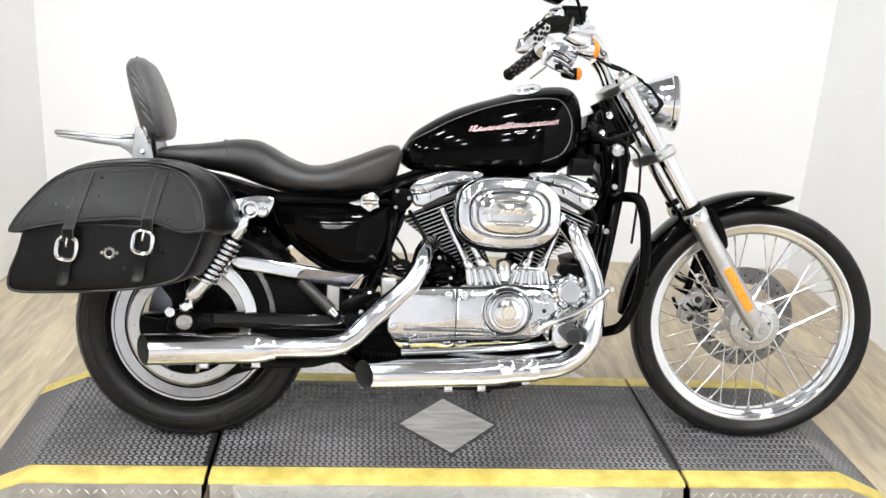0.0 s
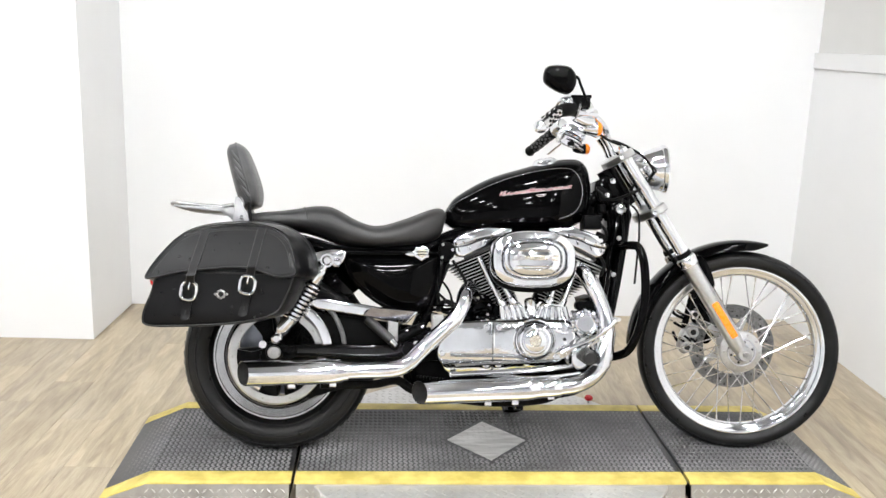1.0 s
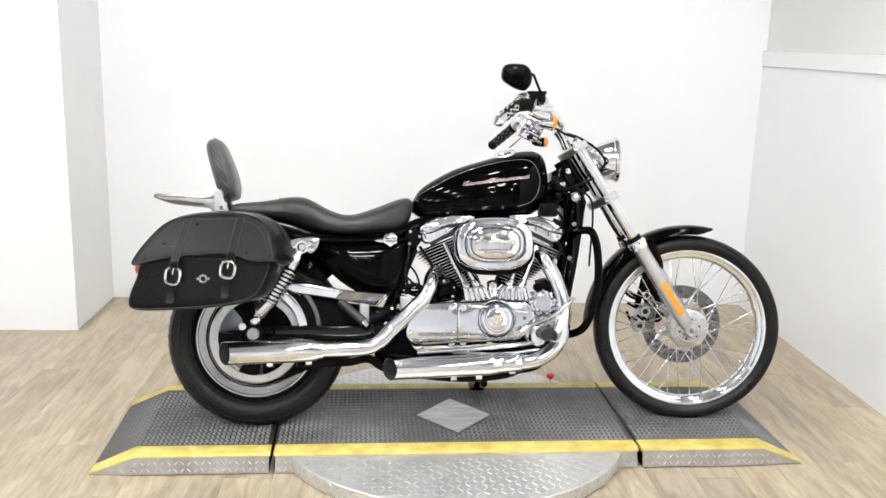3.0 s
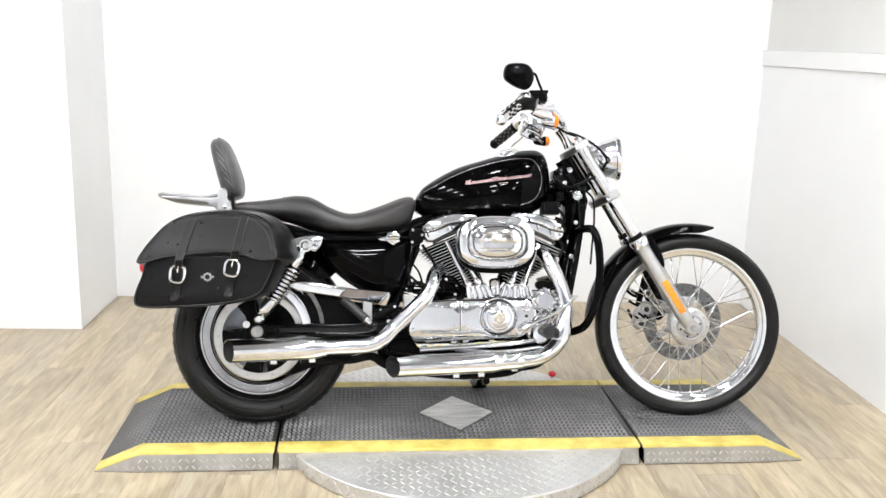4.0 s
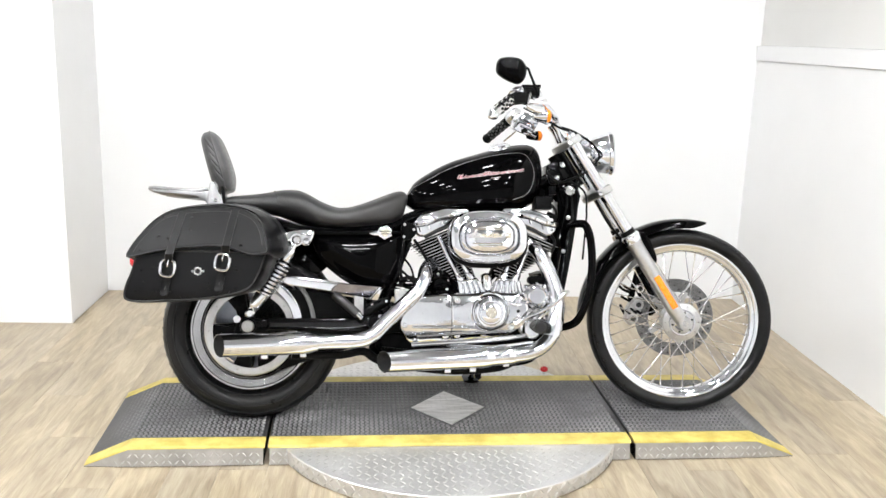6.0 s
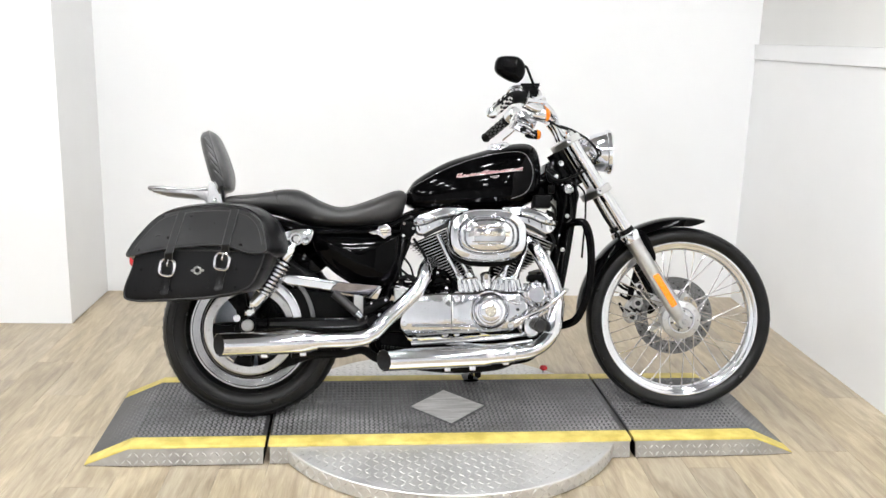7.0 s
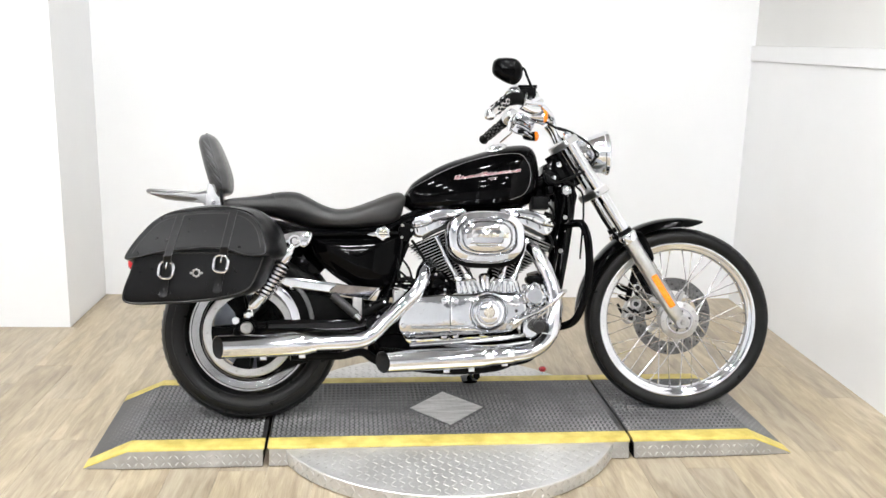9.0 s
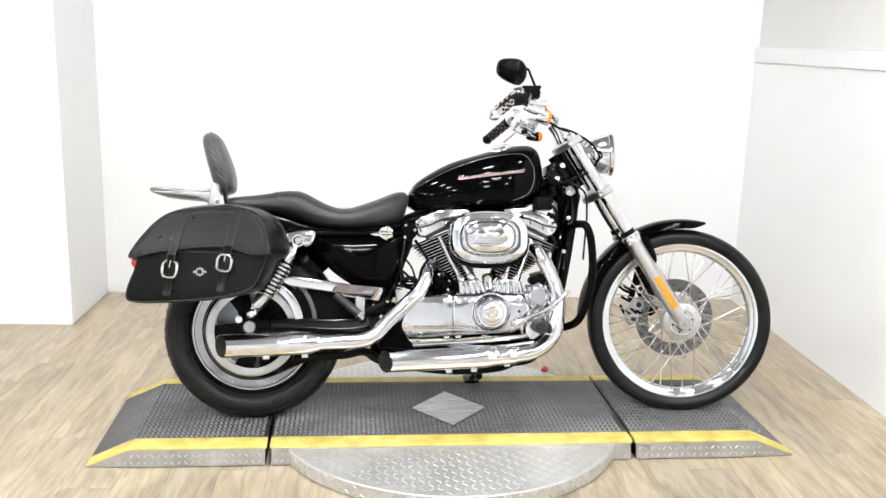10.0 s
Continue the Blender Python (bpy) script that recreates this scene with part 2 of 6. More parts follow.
def tube(pts, r, seg=14, n=6, bm=None, cap=True, flat=1.0):
    """A round bar along a smooth line; r a number or one value a point."""
    bm = bm or bmesh.new()
    rr = [r] * len(pts) if isinstance(r, (int, float)) else list(r)
    q = spline([(*p, w) for p, w in zip(pts, rr)], n) if len(pts) > 2 else [np.array((*p, w), float) for p, w in zip(pts, rr)]
    pos = [Vector(p[:3]) for p in q]
    tan = [(pos[min(i + 1, len(pos) - 1)] - pos[max(i - 1, 0)]).normalized() for i in range(len(pos))]
    side = tan[0].orthogonal().normalized()
    loops = []
    for i, p in enumerate(pos):
        side = (side - tan[i] * side.dot(tan[i])).normalized()
        up = tan[i].cross(side)
        w = q[i][3]
        loops.append([p + side * (math.cos(a) * w) + up * (math.sin(a) * w * flat) for a in (2 * math.pi * k / seg for k in range(seg))])
    rings(bm, loops, cap0=cap, cap1=cap)
    return bm


def lathe(profile, origin, axis, seg=32, bm=None, close=False):
    """Turn (radius, height) pairs round an axis; a radius of 0 closes an end."""
    bm = bm or bmesh.new()
    o, ax = Vector(origin), Vector(axis).normalized()
    s = ax.orthogonal().normalized()
    u = ax.cross(s)
    loops = [[o + ax * h + (s * math.cos(2 * math.pi * k / seg) + u * math.sin(2 * math.pi * k / seg)) * max(r, 1e-4) for k in range(seg)] for r, h in profile]
    rings(bm, loops, close=close)
    return bm


def inset(outline, d):
    """Offset a closed outline inwards by d (mitred)."""
    n = len(outline)
    area = sum(outline[i][0] * outline[(i + 1) % n][1] - outline[(i + 1) % n][0] * outline[i][1] for i in range(n))
    sg = 1 if area > 0 else -1
    out = []
    for i in range(n):
        a, p, c = (np.array(outline[(i + k) % n], float) for k in (-1, 0, 1))
        d1, d2 = p - a, c - p
        d1, d2 = d1 / (np.linalg.norm(d1) + 1e-9), d2 / (np.linalg.norm(d2) + 1e-9)
        n1, n2 = np.array((-d1[1], d1[0])) * sg, np.array((-d2[1], d2[0])) * sg
        mvec = n1 + n2
        k = min(2.0, 2.0 / max(1e-6, float(mvec @ mvec)))
        out.append(tuple(p + mvec * d * k))
    return out


def slab(outline, y0, y1, bevel=0.004, bm=None, steps=3, m=None, both=True):
    """A plate with a side-view outline (x, z), from y0 (near face) to y1, its edges rounded."""
    bm = bm or bmesh.new()
    s = 1 if y1 > y0 else -1
    loops = []
    for k in range(steps + 1):
        a = math.pi / 2 * k / steps
        loops.append((inset(outline, bevel * (1 - math.sin(a))), y0 + s * bevel * (1 - math.cos(a))))
    if both:
        for k in range(steps + 1):
            a = math.pi / 2 * (1 - k / steps)
            loops.append((inset(outline, bevel * (1 - math.sin(a))), y1 - s * bevel * (1 - math.cos(a))))
    else:
        loops.append((outline, y1))
    L = [[Vector((x, y, z)) for x, z in o] for o, y in loops]
    if m is not None:
        L = [[m @ p for p in lp] for lp in L]
    rings(bm, L)
    return bm


def pillow(outline, y0, y1, depth, bevel=0.004, power=2.0, bm=None, steps=7, m=None):
    """A plate whose near face (y0) bulges outwards by depth, with rounded rim and a flat far face."""
    bm = bm or bmesh.new()
    s = 1 if y1 > y0 else -1
    cx_, cz_ = (sum(p[i] for p in outline) / len(outline) for i in (0, 1))
    loops = [(outline, y1), (outline, y0 + s * (depth + bevel))]
    base_ = inset(outline, bevel)
    loops.append((inset(outline, bevel * 0.3), y0 + s * (depth + bevel * 0.3)))
    for k in range(steps + 1):
        q = 1 - (k / steps) * 0.96
        loops.append(([(cx_ + (x - cx_) * q, cz_ + (z - cz_) * q) for x, z in base_], y0 + s * depth * q ** power))
    L_ = [[Vector((x, y, z)) for x, z in o] for o, y in loops]
    if m is not None:
        L_ = [[m @ p for p in lp] for lp in L_]
    rings(bm, L_)
    return bm


def smooth_outline(pts, n=5):
    P = [np.array(p, float) for p in pts]
    out = []
    for i in range(len(P)):
        a, b_, c, d = (P[(i + k) % len(P)] for k in (-1, 0, 1, 2))
        for k in range(n):
            u = k / n
            out.append(tuple(0.5 * (2 * b_ + (c - a) * u + (2 * a - 5 * b_ + 4 * c - d) * u * u + (3 * b_ - a - 3 * c + d) * u ** 3)))
    return out


def block(x0, x1, y0, y1, z0, z1, bevel=0.003, bm=None, m=None):
    bm = bm or bmesh.new()
    return slab([(x0, z0), (x1, z0), (x1, z1), (x0, z1)], y0, y1, bevel, bm, m=m)


def plain_box(lo, hi, bm=None, m=None):
    bm = bm or bmesh.new()
    c = [Vector((x, y, z)) for z in (lo[2], hi[2]) for x, y in ((lo[0], lo[1]), (hi[0], lo[1]), (hi[0], hi[1]), (lo[0], hi[1]))]
    if m is not None:
        c = [m @ p for p in c]
    v = [bm.verts.new(p) for p in c]
    for f in ((0, 3, 2, 1), (4, 5, 6, 7), (0, 1, 5, 4), (1, 2, 6, 5), (2, 3, 7, 6), (3, 0, 4, 7)):
        bm.faces.new([v[i] for i in f])
    return bm


def moved(bm, m):
    bmesh.ops.transform(bm, matrix=m, verts=bm.verts)
    return bm


def oval(cx, cz, rx, rz, n=40, p=2.0):
    out = []
    for k in range(n):
        a = 2 * math.pi * k / n
        c, s = math.cos(a), math.sin(a)
        out.append((cx + rx * math.copysign(abs(c) ** (2 / p), c), cz + rz * math.copysign(abs(s) ** (2 / p), s)))
    return out


# ---- the room ----
ROOM = pose(0, 0, 0, 0, 0, -2.1)      # the room stands a little askew to the ramp
BACK, RIGHT, JOG_X, JOG_Y = 2.01, 1.715, -1.72, 1.435
FRONT, LEFT, FAR_RIGHT, TOP = -7.5, -5.0, 4.2, 3.5
BOARD_END = -3.4                       # the planks stop here, behind the visitor; an unseen grey floor is added


def wall(name, lo, hi, material, label):
    ob = part(name, plain_box(lo, hi, m=ROOM), material)
    return tagged(ob, label, "wall", kind="structure")


wall("wall_north", (JOG_X, BACK, 0), (RIGHT + 0.5, BACK + 0.15, TOP), WALL, "plain white painted wall behind the motorcycle")
wall("wall_jog", (LEFT, JOG_Y, 0), (JOG_X, BACK + 0.15, TOP), WALL, "white painted wall that steps forward beside the ramp")
wall("wall_east", (RIGHT, -3.2, 0), (RIGHT + 0.15, BACK, 1.313), WALL, "white painted half wall with a ledge")
wall("wall_east_upper", (RIGHT + 0.012, -3.2, 1.393), (RIGHT + 0.15, BACK, TOP), WALL_UP, "grey painted wall above the white ledge")
cap = part("ledge", block(RIGHT - 0.010, RIGHT + 0.15, -3.2, BACK - 0.001, 1.315, 1.392, 0.006, m=ROOM), WALL)
tagged(cap, "white painted ledge on top of the half wall", "ledge", kind="structure")
wall("wall_south", (LEFT, FRONT - 0.15, 0), (FAR_RIGHT, FRONT, TOP), DARK_WALL, "light grey painted showroom wall")
wall("wall_west", (LEFT - 0.15, FRONT, 0), (LEFT, JOG_Y, TOP), DARK_WALL, "light grey painted showroom wall")
wall("wall_east_far", (FAR_RIGHT, FRONT, 0), (FAR_RIGHT + 0.15, -3.2, TOP), DARK_WALL, "light grey painted showroom wall")
wall("wall_return", (RIGHT + 0.15, -3.35, 0), (FAR_RIGHT, -3.2, TOP), DARK_WALL, "light grey painted showroom wall")
ceiling = part("ceiling", plain_box((LEFT, FRONT, TOP), (FAR_RIGHT, BACK + 0.15, TOP + 0.12), m=ROOM), CEIL)
tagged(ceiling, "grey painted ceiling with rows of panel lights", "ceiling", kind="structure")
floor = part("floor", plain_box((LEFT, BOARD_END, -0.12), (FAR_RIGHT, BACK + 0.15, -0.0042), m=ROOM), OAK)
tagged(floor, "pale oak plank floor with visible grain", "floor", kind="structure")
# unseen grey floor, added so the chrome mirrors neutral tones instead of oak
floor_south = part("floor_south", plain_box((LEFT, FRONT, -0.12), (FAR_RIGHT, BOARD_END, -0.001), m=ROOM), ADDED_FLOOR)
tagged(floor_south, "unseen pale grey floor added beyond the planks for neutral reflections", "floor", kind="structure")


def ceiling_lamp():
    """A square panel light: metal tray and glowing diffuser."""
    root = new("ceiling_light")
    part("tray", block(-0.10, 0.10, -0.10, 0.10, -0.045, 0.0, 0.006), ALU, root)
    part("diffuser", block(-0.09, 0.09, -0.09, 0.09, -0.062, -0.04, 0.012), LAMP, root)
    return tagged(root, "square glowing ceiling panel light in a metal tray", "ceiling light", "ceiling lights")


lamp = ceiling_lamp()
spots = [(x, y) for y in (-4.75, -3.3, -1.85, -0.3) for x in (-3.05, -1.65, -0.25, 1.15)]
lamp.matrix_basis = ROOM @ pose(*spots[0], TOP)
for x, y in spots[1:]:
    copy_thing(lamp, ROOM @ pose(x, y, TOP))


# ---- the turntable and its ramps ----
TOP_Z, DEPTH = 0.066, 0.622
SEAM, KINK, TIP = 0.617, 1.058, 1.20
SLOPE = 0.015                                  # how far the skirt flares out at the floor
EDGE = 0.066                                   # width of the yellow border


def tread(name, spots_, place, size, width, high, material, parent):
    """Raised lozenges of tread plate, joined: spots_ are (u, v, turn), place maps (u, v, h) to a point."""
    verts, faces = [], []
    for u, v, turn in spots_:
        c, s = math.cos(turn), math.sin(turn)
        k = len(verts)
        for a, w, h in ((-size, 0, 0), (0, -width, 0), (size, 0, 0), (0, width, 0), (-size * 0.45, 0, high), (size * 0.45, 0, high)):
            verts.append(place(u + a * c - w * s, v + a * s + w * c, h))
        faces += [(k, k + 1, k + 4), (k + 1, k + 5, k + 4), (k + 1, k + 2, k + 5), (k + 2, k + 3, k + 5), (k + 3, k + 4, k + 5), (k + 3, k, k + 4)]
    me = bpy.data.meshes.new(name)
    me.from_pydata([tuple(p) for p in verts], [], faces)
    me.materials.append(material)
    ob = new(name, me)
    ob.parent = parent
    return tagged(ob, kind="stuff")


def lozenges(u0, u1, v0, v1, pitch, keep=lambda u, v: True, rows=False):
    out = []
    high = pitch * 0.80 if rows else pitch
    for i in range(int((u1 - u0) / pitch)):
        for j in range(int((v1 - v0) / high)):
            u, v = u0 + (i + 0.5) * pitch, v0 + (j + 0.5) * high
            if keep(u, v):
                out.append((u, v, radians((34 if j % 2 else -34) if rows else (45 if (i + j) % 2 else -45))))
    return out


DIAMOND = (0.010, 0.296, 0.134, 0.152)          # centre and half sizes of the bare lozenge in the mat


def in_diamond(u, v, grow=0.0):
    return abs(u - DIAMOND[0]) / (DIAMOND[2] + grow) + abs(v - DIAMOND[1]) / (DIAMOND[3] + grow) < 1


def ramp_height(x):
    return TOP_Z if abs(x) <= KINK else max(0.004, TOP_Z * (TIP - abs(x)) / (TIP - KINK))


def platform_section(x0, x1, label):
    root = new("display_ramp")
    xs = sorted({x0, x1, *[s * k for s in (-1, 1) for k in (KINK,) if x0 < s * k < x1]})

    def loft(section):
        bm = bmesh.new()
        rings(bm, [[Vector((x, y, z)) for y, z in section(ramp_height(x))] for x in xs])
        return bm

    low = lambda h: h - min(0.010, h * 0.5)
    full = xs
    xs = [x + (0.005 if abs(x) < SEAM else -0.005) * (-1 if x > 0 else 1) if abs(abs(x) - SEAM) < 0.02 else x for x in full]
    part("deck", loft(lambda h: [(0.001 - SLOPE * h / TOP_Z, min(0.0035, h * 0.3)), (DEPTH - 0.001 + SLOPE * h / TOP_Z, min(0.0035, h * 0.3)), (DEPTH - 0.001, low(h)), (0.001, low(h))]), SKIRT, root, "galvanised tread plate skirt", 10)
    # recessed dark base added to paint a shadow line under the skirt
    part("skirt_shadow_base", loft(lambda h: [(-0.008 * h / TOP_Z, 0), (DEPTH + 0.008 * h / TOP_Z, 0), (DEPTH - 0.008, low(h) * 0.8), (0.008, low(h) * 0.8)]), GAP, root, "dark base that paints the shadow line under the skirt", 10)
    xs = full
    bm = bmesh.new()
    rings(bm, [[Vector((x, y, z)) for y, z in [(EDGE, low(ramp_height(x))), (DEPTH - EDGE, low(ramp_height(x))), (DEPTH - EDGE, ramp_height(x)), (EDGE, ramp_height(x))]] for x in xs])
    part("rubber_mat", bm, MAT, root, "dark grey rubber mat with raised tread", 3)
    for name, flip in (("front", False), ("rear", True)):
        f = (lambda y: DEPTH - y) if flip else (lambda y: y)
        sec = lambda h: [(f(0.0), low(h)), (f(EDGE), low(h)), (f(EDGE), h + 0.0008), (f(0.012), h + 0.0004), (f(0.004), low(h) + (h - low(h)) * 0.75), (f(0.001), low(h) + (h - low(h)) * 0.35)]
        part("edge_strip", loft(sec), YELLOW, root, "yellow rubber safety edge", 20)
    keep = lambda u, v: not in_diamond(u, v, 0.018)
    tread("mat_tread", lozenges(x0 + 0.004, x1 - 0.004, EDGE + 0.003, DEPTH - EDGE - 0.003, 0.0165, keep, True), lambda u, v, h: (u, v, ramp_height(u) + h - 0.0003), 0.0100, 0.0044, 0.0036, MAT_LIT_TOP, root)
    tread("skirt_tread", lozenges(x0 + 0.006, x1 - 0.006, 0.004, 0.064, 0.0215, lambda u, v: v < ramp_height(abs(u) + 0.012) - 0.018), lambda u, v, h: (u, 0.001 - SLOPE * ramp_height(u) / TOP_Z * (1 - (v - 0.0035) / 0.0525) - h - 0.0002, v), 0.0100, 0.0032, 0.0018, SKIRT_TREAD, root)
    return tagged(root, label, "ramp", "sections of the display ramp")


platform_section(-TIP, -SEAM - 0.006, "grey rubber-topped ramp end section with yellow edges")
centre = platform_section(-SEAM + 0.005, SEAM - 0.005, "grey rubber-topped middle platform with steel lozenge inlay")
platform_section(SEAM + 0.005, TIP - 0.005, "grey rubber-topped ramp end section with yellow edges")
cx, cy, hx, hy = DIAMOND
bm = bmesh.new()
rings(bm, [[Vector((cx + sx * k, cy + sy * k2, z)) for sx, sy in ((-1, 0), (0, -1), (1, 0), (0, 1)) for k, k2 in ((hx * g, hy * g),)] for g, z in ((1.0, TOP_Z - 0.003), (1.0, TOP_Z + 0.0022), (0.985, TOP_Z + 0.003))])
part("steel_inlay", bm, INLAY, centre, "bare tread plate lozenge", 10)
tread("inlay_tread", lozenges(cx - hx, cx + hx, cy - hy, cy + hy, 0.021, lambda u, v: in_diamond(u, v, -0.016)), lambda u, v, h: (u, v, TOP_Z + 0.0028 + h), 0.009, 0.0026, 0.0012, INLAY, centre)

# round turntable under the platform
DISC = (0.0, 0.276, 0.618, 0.052)
table = new("turntable")
part("disc", lathe([(0.0, 0.001), (DISC[2] - 0.006, 0.001), (DISC[2] - 0.001, 0.004), (DISC[2], DISC[3] - 0.003), (DISC[2] - 0.003, DISC[3]), (0.0, DISC[3])], (DISC[0], DISC[1], 0), (0, 0, 1), 96), PLATE, table)
outside = lambda u, v: math.hypot(u - DISC[0], v - DISC[1]) < DISC[2] - 0.016 and (v < -0.016 or v > DEPTH + 0.016)
tread("disc_tread", lozenges(-0.62, 0.62, -0.36, 0.92, 0.0265, outside), lambda u, v, h: (u, v, DISC[3] + h - 0.0002), 0.0135, 0.0038, 0.0016, TREAD, table)
rim_spots = [(k * 0.0275, z, radians(45 if (k + j) % 2 else -45)) for k in range(int(2 * math.pi * DISC[2] / 0.0275)) for j, z in enumerate((0.014, 0.038))]


def round_rim(u, v, h):
    a = u / DISC[2]
    r = DISC[2] + h - 0.0003
    return (DISC[0] + r * math.cos(a), DISC[1] + r * math.sin(a), v)


tread("rim_tread", [s for s in rim_spots if math.sin(s[0] / DISC[2]) < -0.5 or math.sin(s[0] / DISC[2]) > 0.6], round_rim, 0.0125, 0.004, 0.0026, TREAD, table)
tagged(table, "round steel tread plate turntable under the ramp", "turntable")

# small red locking knob on the rear rim of the turntable
knob = new("lock_knob")
part("stem", tube([(0, 0, 0), (0, 0, 0.016)], 0.004, 10), STEEL, knob)
part("cap", lathe([(0, 0.012), (0.012, 0.013), (0.016, 0.018), (0.015, 0.026), (0.008, 0.031), (0, 0.032)], (0, 0, 0), (0, 0, 1), 20), RED_LENS, knob, "red plastic cap")
tagged(knob, "small red locking knob on the turntable rim", "knob")
knob.matrix_basis = pose(0.445, 0.665, DISC[3])


# ---- the motorcycle ----
BIKE = pose(0.0795, 0.250, TOP_Z + 0.002) @ pose(0, 0, 0, 0, 0, 0.5) @ pose(0, 0, 0, -14.5, 0, 0) @ pose(0, 0, 0, 0, -0.376, 0)   # leans away on its side stand
bike = new("motorcycle")
bike.matrix_basis = BIKE
tagged(bike, "black and chrome cruiser motorcycle with leather saddlebag on its side stand", "motorcycle")
STEER = Matrix.Translation((0.335, 0, 0.98)) @ Matrix.Rotation(radians(-9), 4, V(-0.532, 0, 0.847)) @ Matrix.Translation((-0.335, 0, -0.98))
FC, RC = (0.788, 0.0, 0.327), (-0.764, 0.0, 0.3095)


def group_part(name, label=""):
    e = new(name)
    e.parent = bike
    if label:
        tagged(e, label)
    return e


def steered(bm):
    return moved(bm, STEER)


def tyre(c, r, inner, half, crown=2.4, seg=72, groove=True):
    prof = []
    n = 22
    mid = (r + inner) / 2
    hgt = (r - inner) / 2
    for k in range(n):
        a = 2 * math.pi * k / n
        ca, sa = math.cos(a), math.sin(a)
        prof.append((mid + hgt * math.copysign(abs(ca) ** 0.85, ca), half * math.copysign(abs(sa) ** (2 / crown), sa) * (0.8 + 0.2 * min(1, (1 + ca)))))
    return lathe([(p[0], p[1]) for p in prof], c, (0, 1, 0), seg, close=True)


def tread_blocks(c, r, half, n, wide):
    """Raised slanting blocks round the crown of a tyre, joined."""
    bm = bmesh.new()
    for k in range(n):
        a = 2 * math.pi * k / n
        for side in (-1, 1):
            m = Matrix.Translation(c) @ Matrix.Rotation(a + (0.5 * side * math.pi / n), 4, "Y") @ Matrix.Translation((0, side * half * 0.42, r - 0.0035)) @ Matrix.Rotation(side * 0.45, 4, "Z") @ Matrix.Rotation(-side * 0.30, 4, "X")
            plain_box((-wide, -half * 0.26, -0.003), (wide, half * 0.26, -0.0002), bm, m)
    return bm


def sidewall_ring(c, r, inner, half, crown, ca, wide=0.0022):
    """A raised moulding line on both sidewalls of a tyre."""
    sa = math.sqrt(1 - ca * ca)
    rr = (r + inner) / 2 + (r - inner) / 2 * math.copysign(abs(ca) ** 0.85, ca)
    y = half * sa ** (2 / crown) * (0.8 + 0.2 * min(1, 1 + ca))
    bm = bmesh.new()
    for s in (-1, 1):
        lathe([(rr - wide, s * (y - 0.002)), (rr - wide * 0.5, s * (y + 0.0014)), (rr + wide * 0.5, s * (y + 0.0014)), (rr + wide, s * (y - 0.002))], c, (0, 1, 0), 72, bm, close=True)
    return bm


# front wheel
front_wheel = group_part("front_wheel", "laced chrome wheel with a black tyre")
part("tyre", steered(tyre(FC, 0.338, 0.276, 0.050, 2.2)), TYRE, front_wheel, "black rubber tyre")
for ca in (0.45,):
    part("sidewall_ring", steered(sidewall_ring(FC, 0.338, 0.276, 0.050, 2.2, ca)), TYRE, front_wheel)
rim_prof = [(0.289, -0.032), (0.289, -0.028), (0.281, -0.026), (0.270, -0.022), (0.262, -0.012), (0.260, 0.0), (0.262, 0.012), (0.270, 0.022), (0.281, 0.026), (0.289, 0.028), (0.289, 0.032), (0.276, 0.031), (0.264, 0.026), (0.256, 0.014), (0.254, 0.0), (0.255, -0.012), (0.259, -0.020), (0.264, -0.0235), (0.2695, -0.0245), (0.272, -0.0255), (0.2735, -0.030), (0.278, -0.0325), (0.284, -0.0335)]
part("rim", steered(lathe(rim_prof, FC, (0, 1, 0), 80, close=True)), CHROME, front_wheel, "chrome wheel rim")
hub = lathe([(0.0, -0.074), (0.012, -0.074), (0.022, -0.066), (0.056, -0.062), (0.068, -0.058), (0.071, -0.050), (0.062, -0.046), (0.036, -0.042), (0.028, -0.03), (0.026, 0.03), (0.036, 0.042), (0.058, 0.046), (0.06, 0.056), (0.02, 0.066), (0.0, 0.07)], FC, (0, 1, 0), 40)
part("hub", steered(hub), ALU, front_wheel, "satin aluminium hub")
part("hub_ring", steered(lathe([(0.040, -0.0615), (0.043, -0.0665), (0.047, -0.0665), (0.050, -0.0605)], FC, (0, 1, 0), 40, close=True)), CHROME, front_wheel)
part("hub_cap", steered(lathe([(0.018, -0.060), (0.018, -0.074), (0.024, -0.077), (0.030, -0.072), (0.031, -0.060)], FC, (0, 1, 0), 32, close=True)), CHROME, front_wheel)
for k in range(6):
    a = 2 * math.pi * (k + 0.25) / 6
    part("hub_slot", steered(lathe([(0, -0.002), (0.0042, -0.002), (0.0046, 0.001), (0, 0.001)], (FC[0] + 0.0355 * math.cos(a), -0.0640, FC[2] + 0.0355 * math.sin(a)), (0, 1, 0), 10)), GAP, front_wheel)
for k in range(10):
    a = 2 * math.pi * k / 10
    o = (FC[0] + 0.060 * math.cos(a), -0.062, FC[2] + 0.060 * math.sin(a))
    part("hub_bolt", steered(lathe([(0, -0.004), (0.0035, -0.003), (0.004, 0.003), (0, 0.004)], o, (0, 1, 0), 8)), STEEL, front_wheel)
NSP = 40
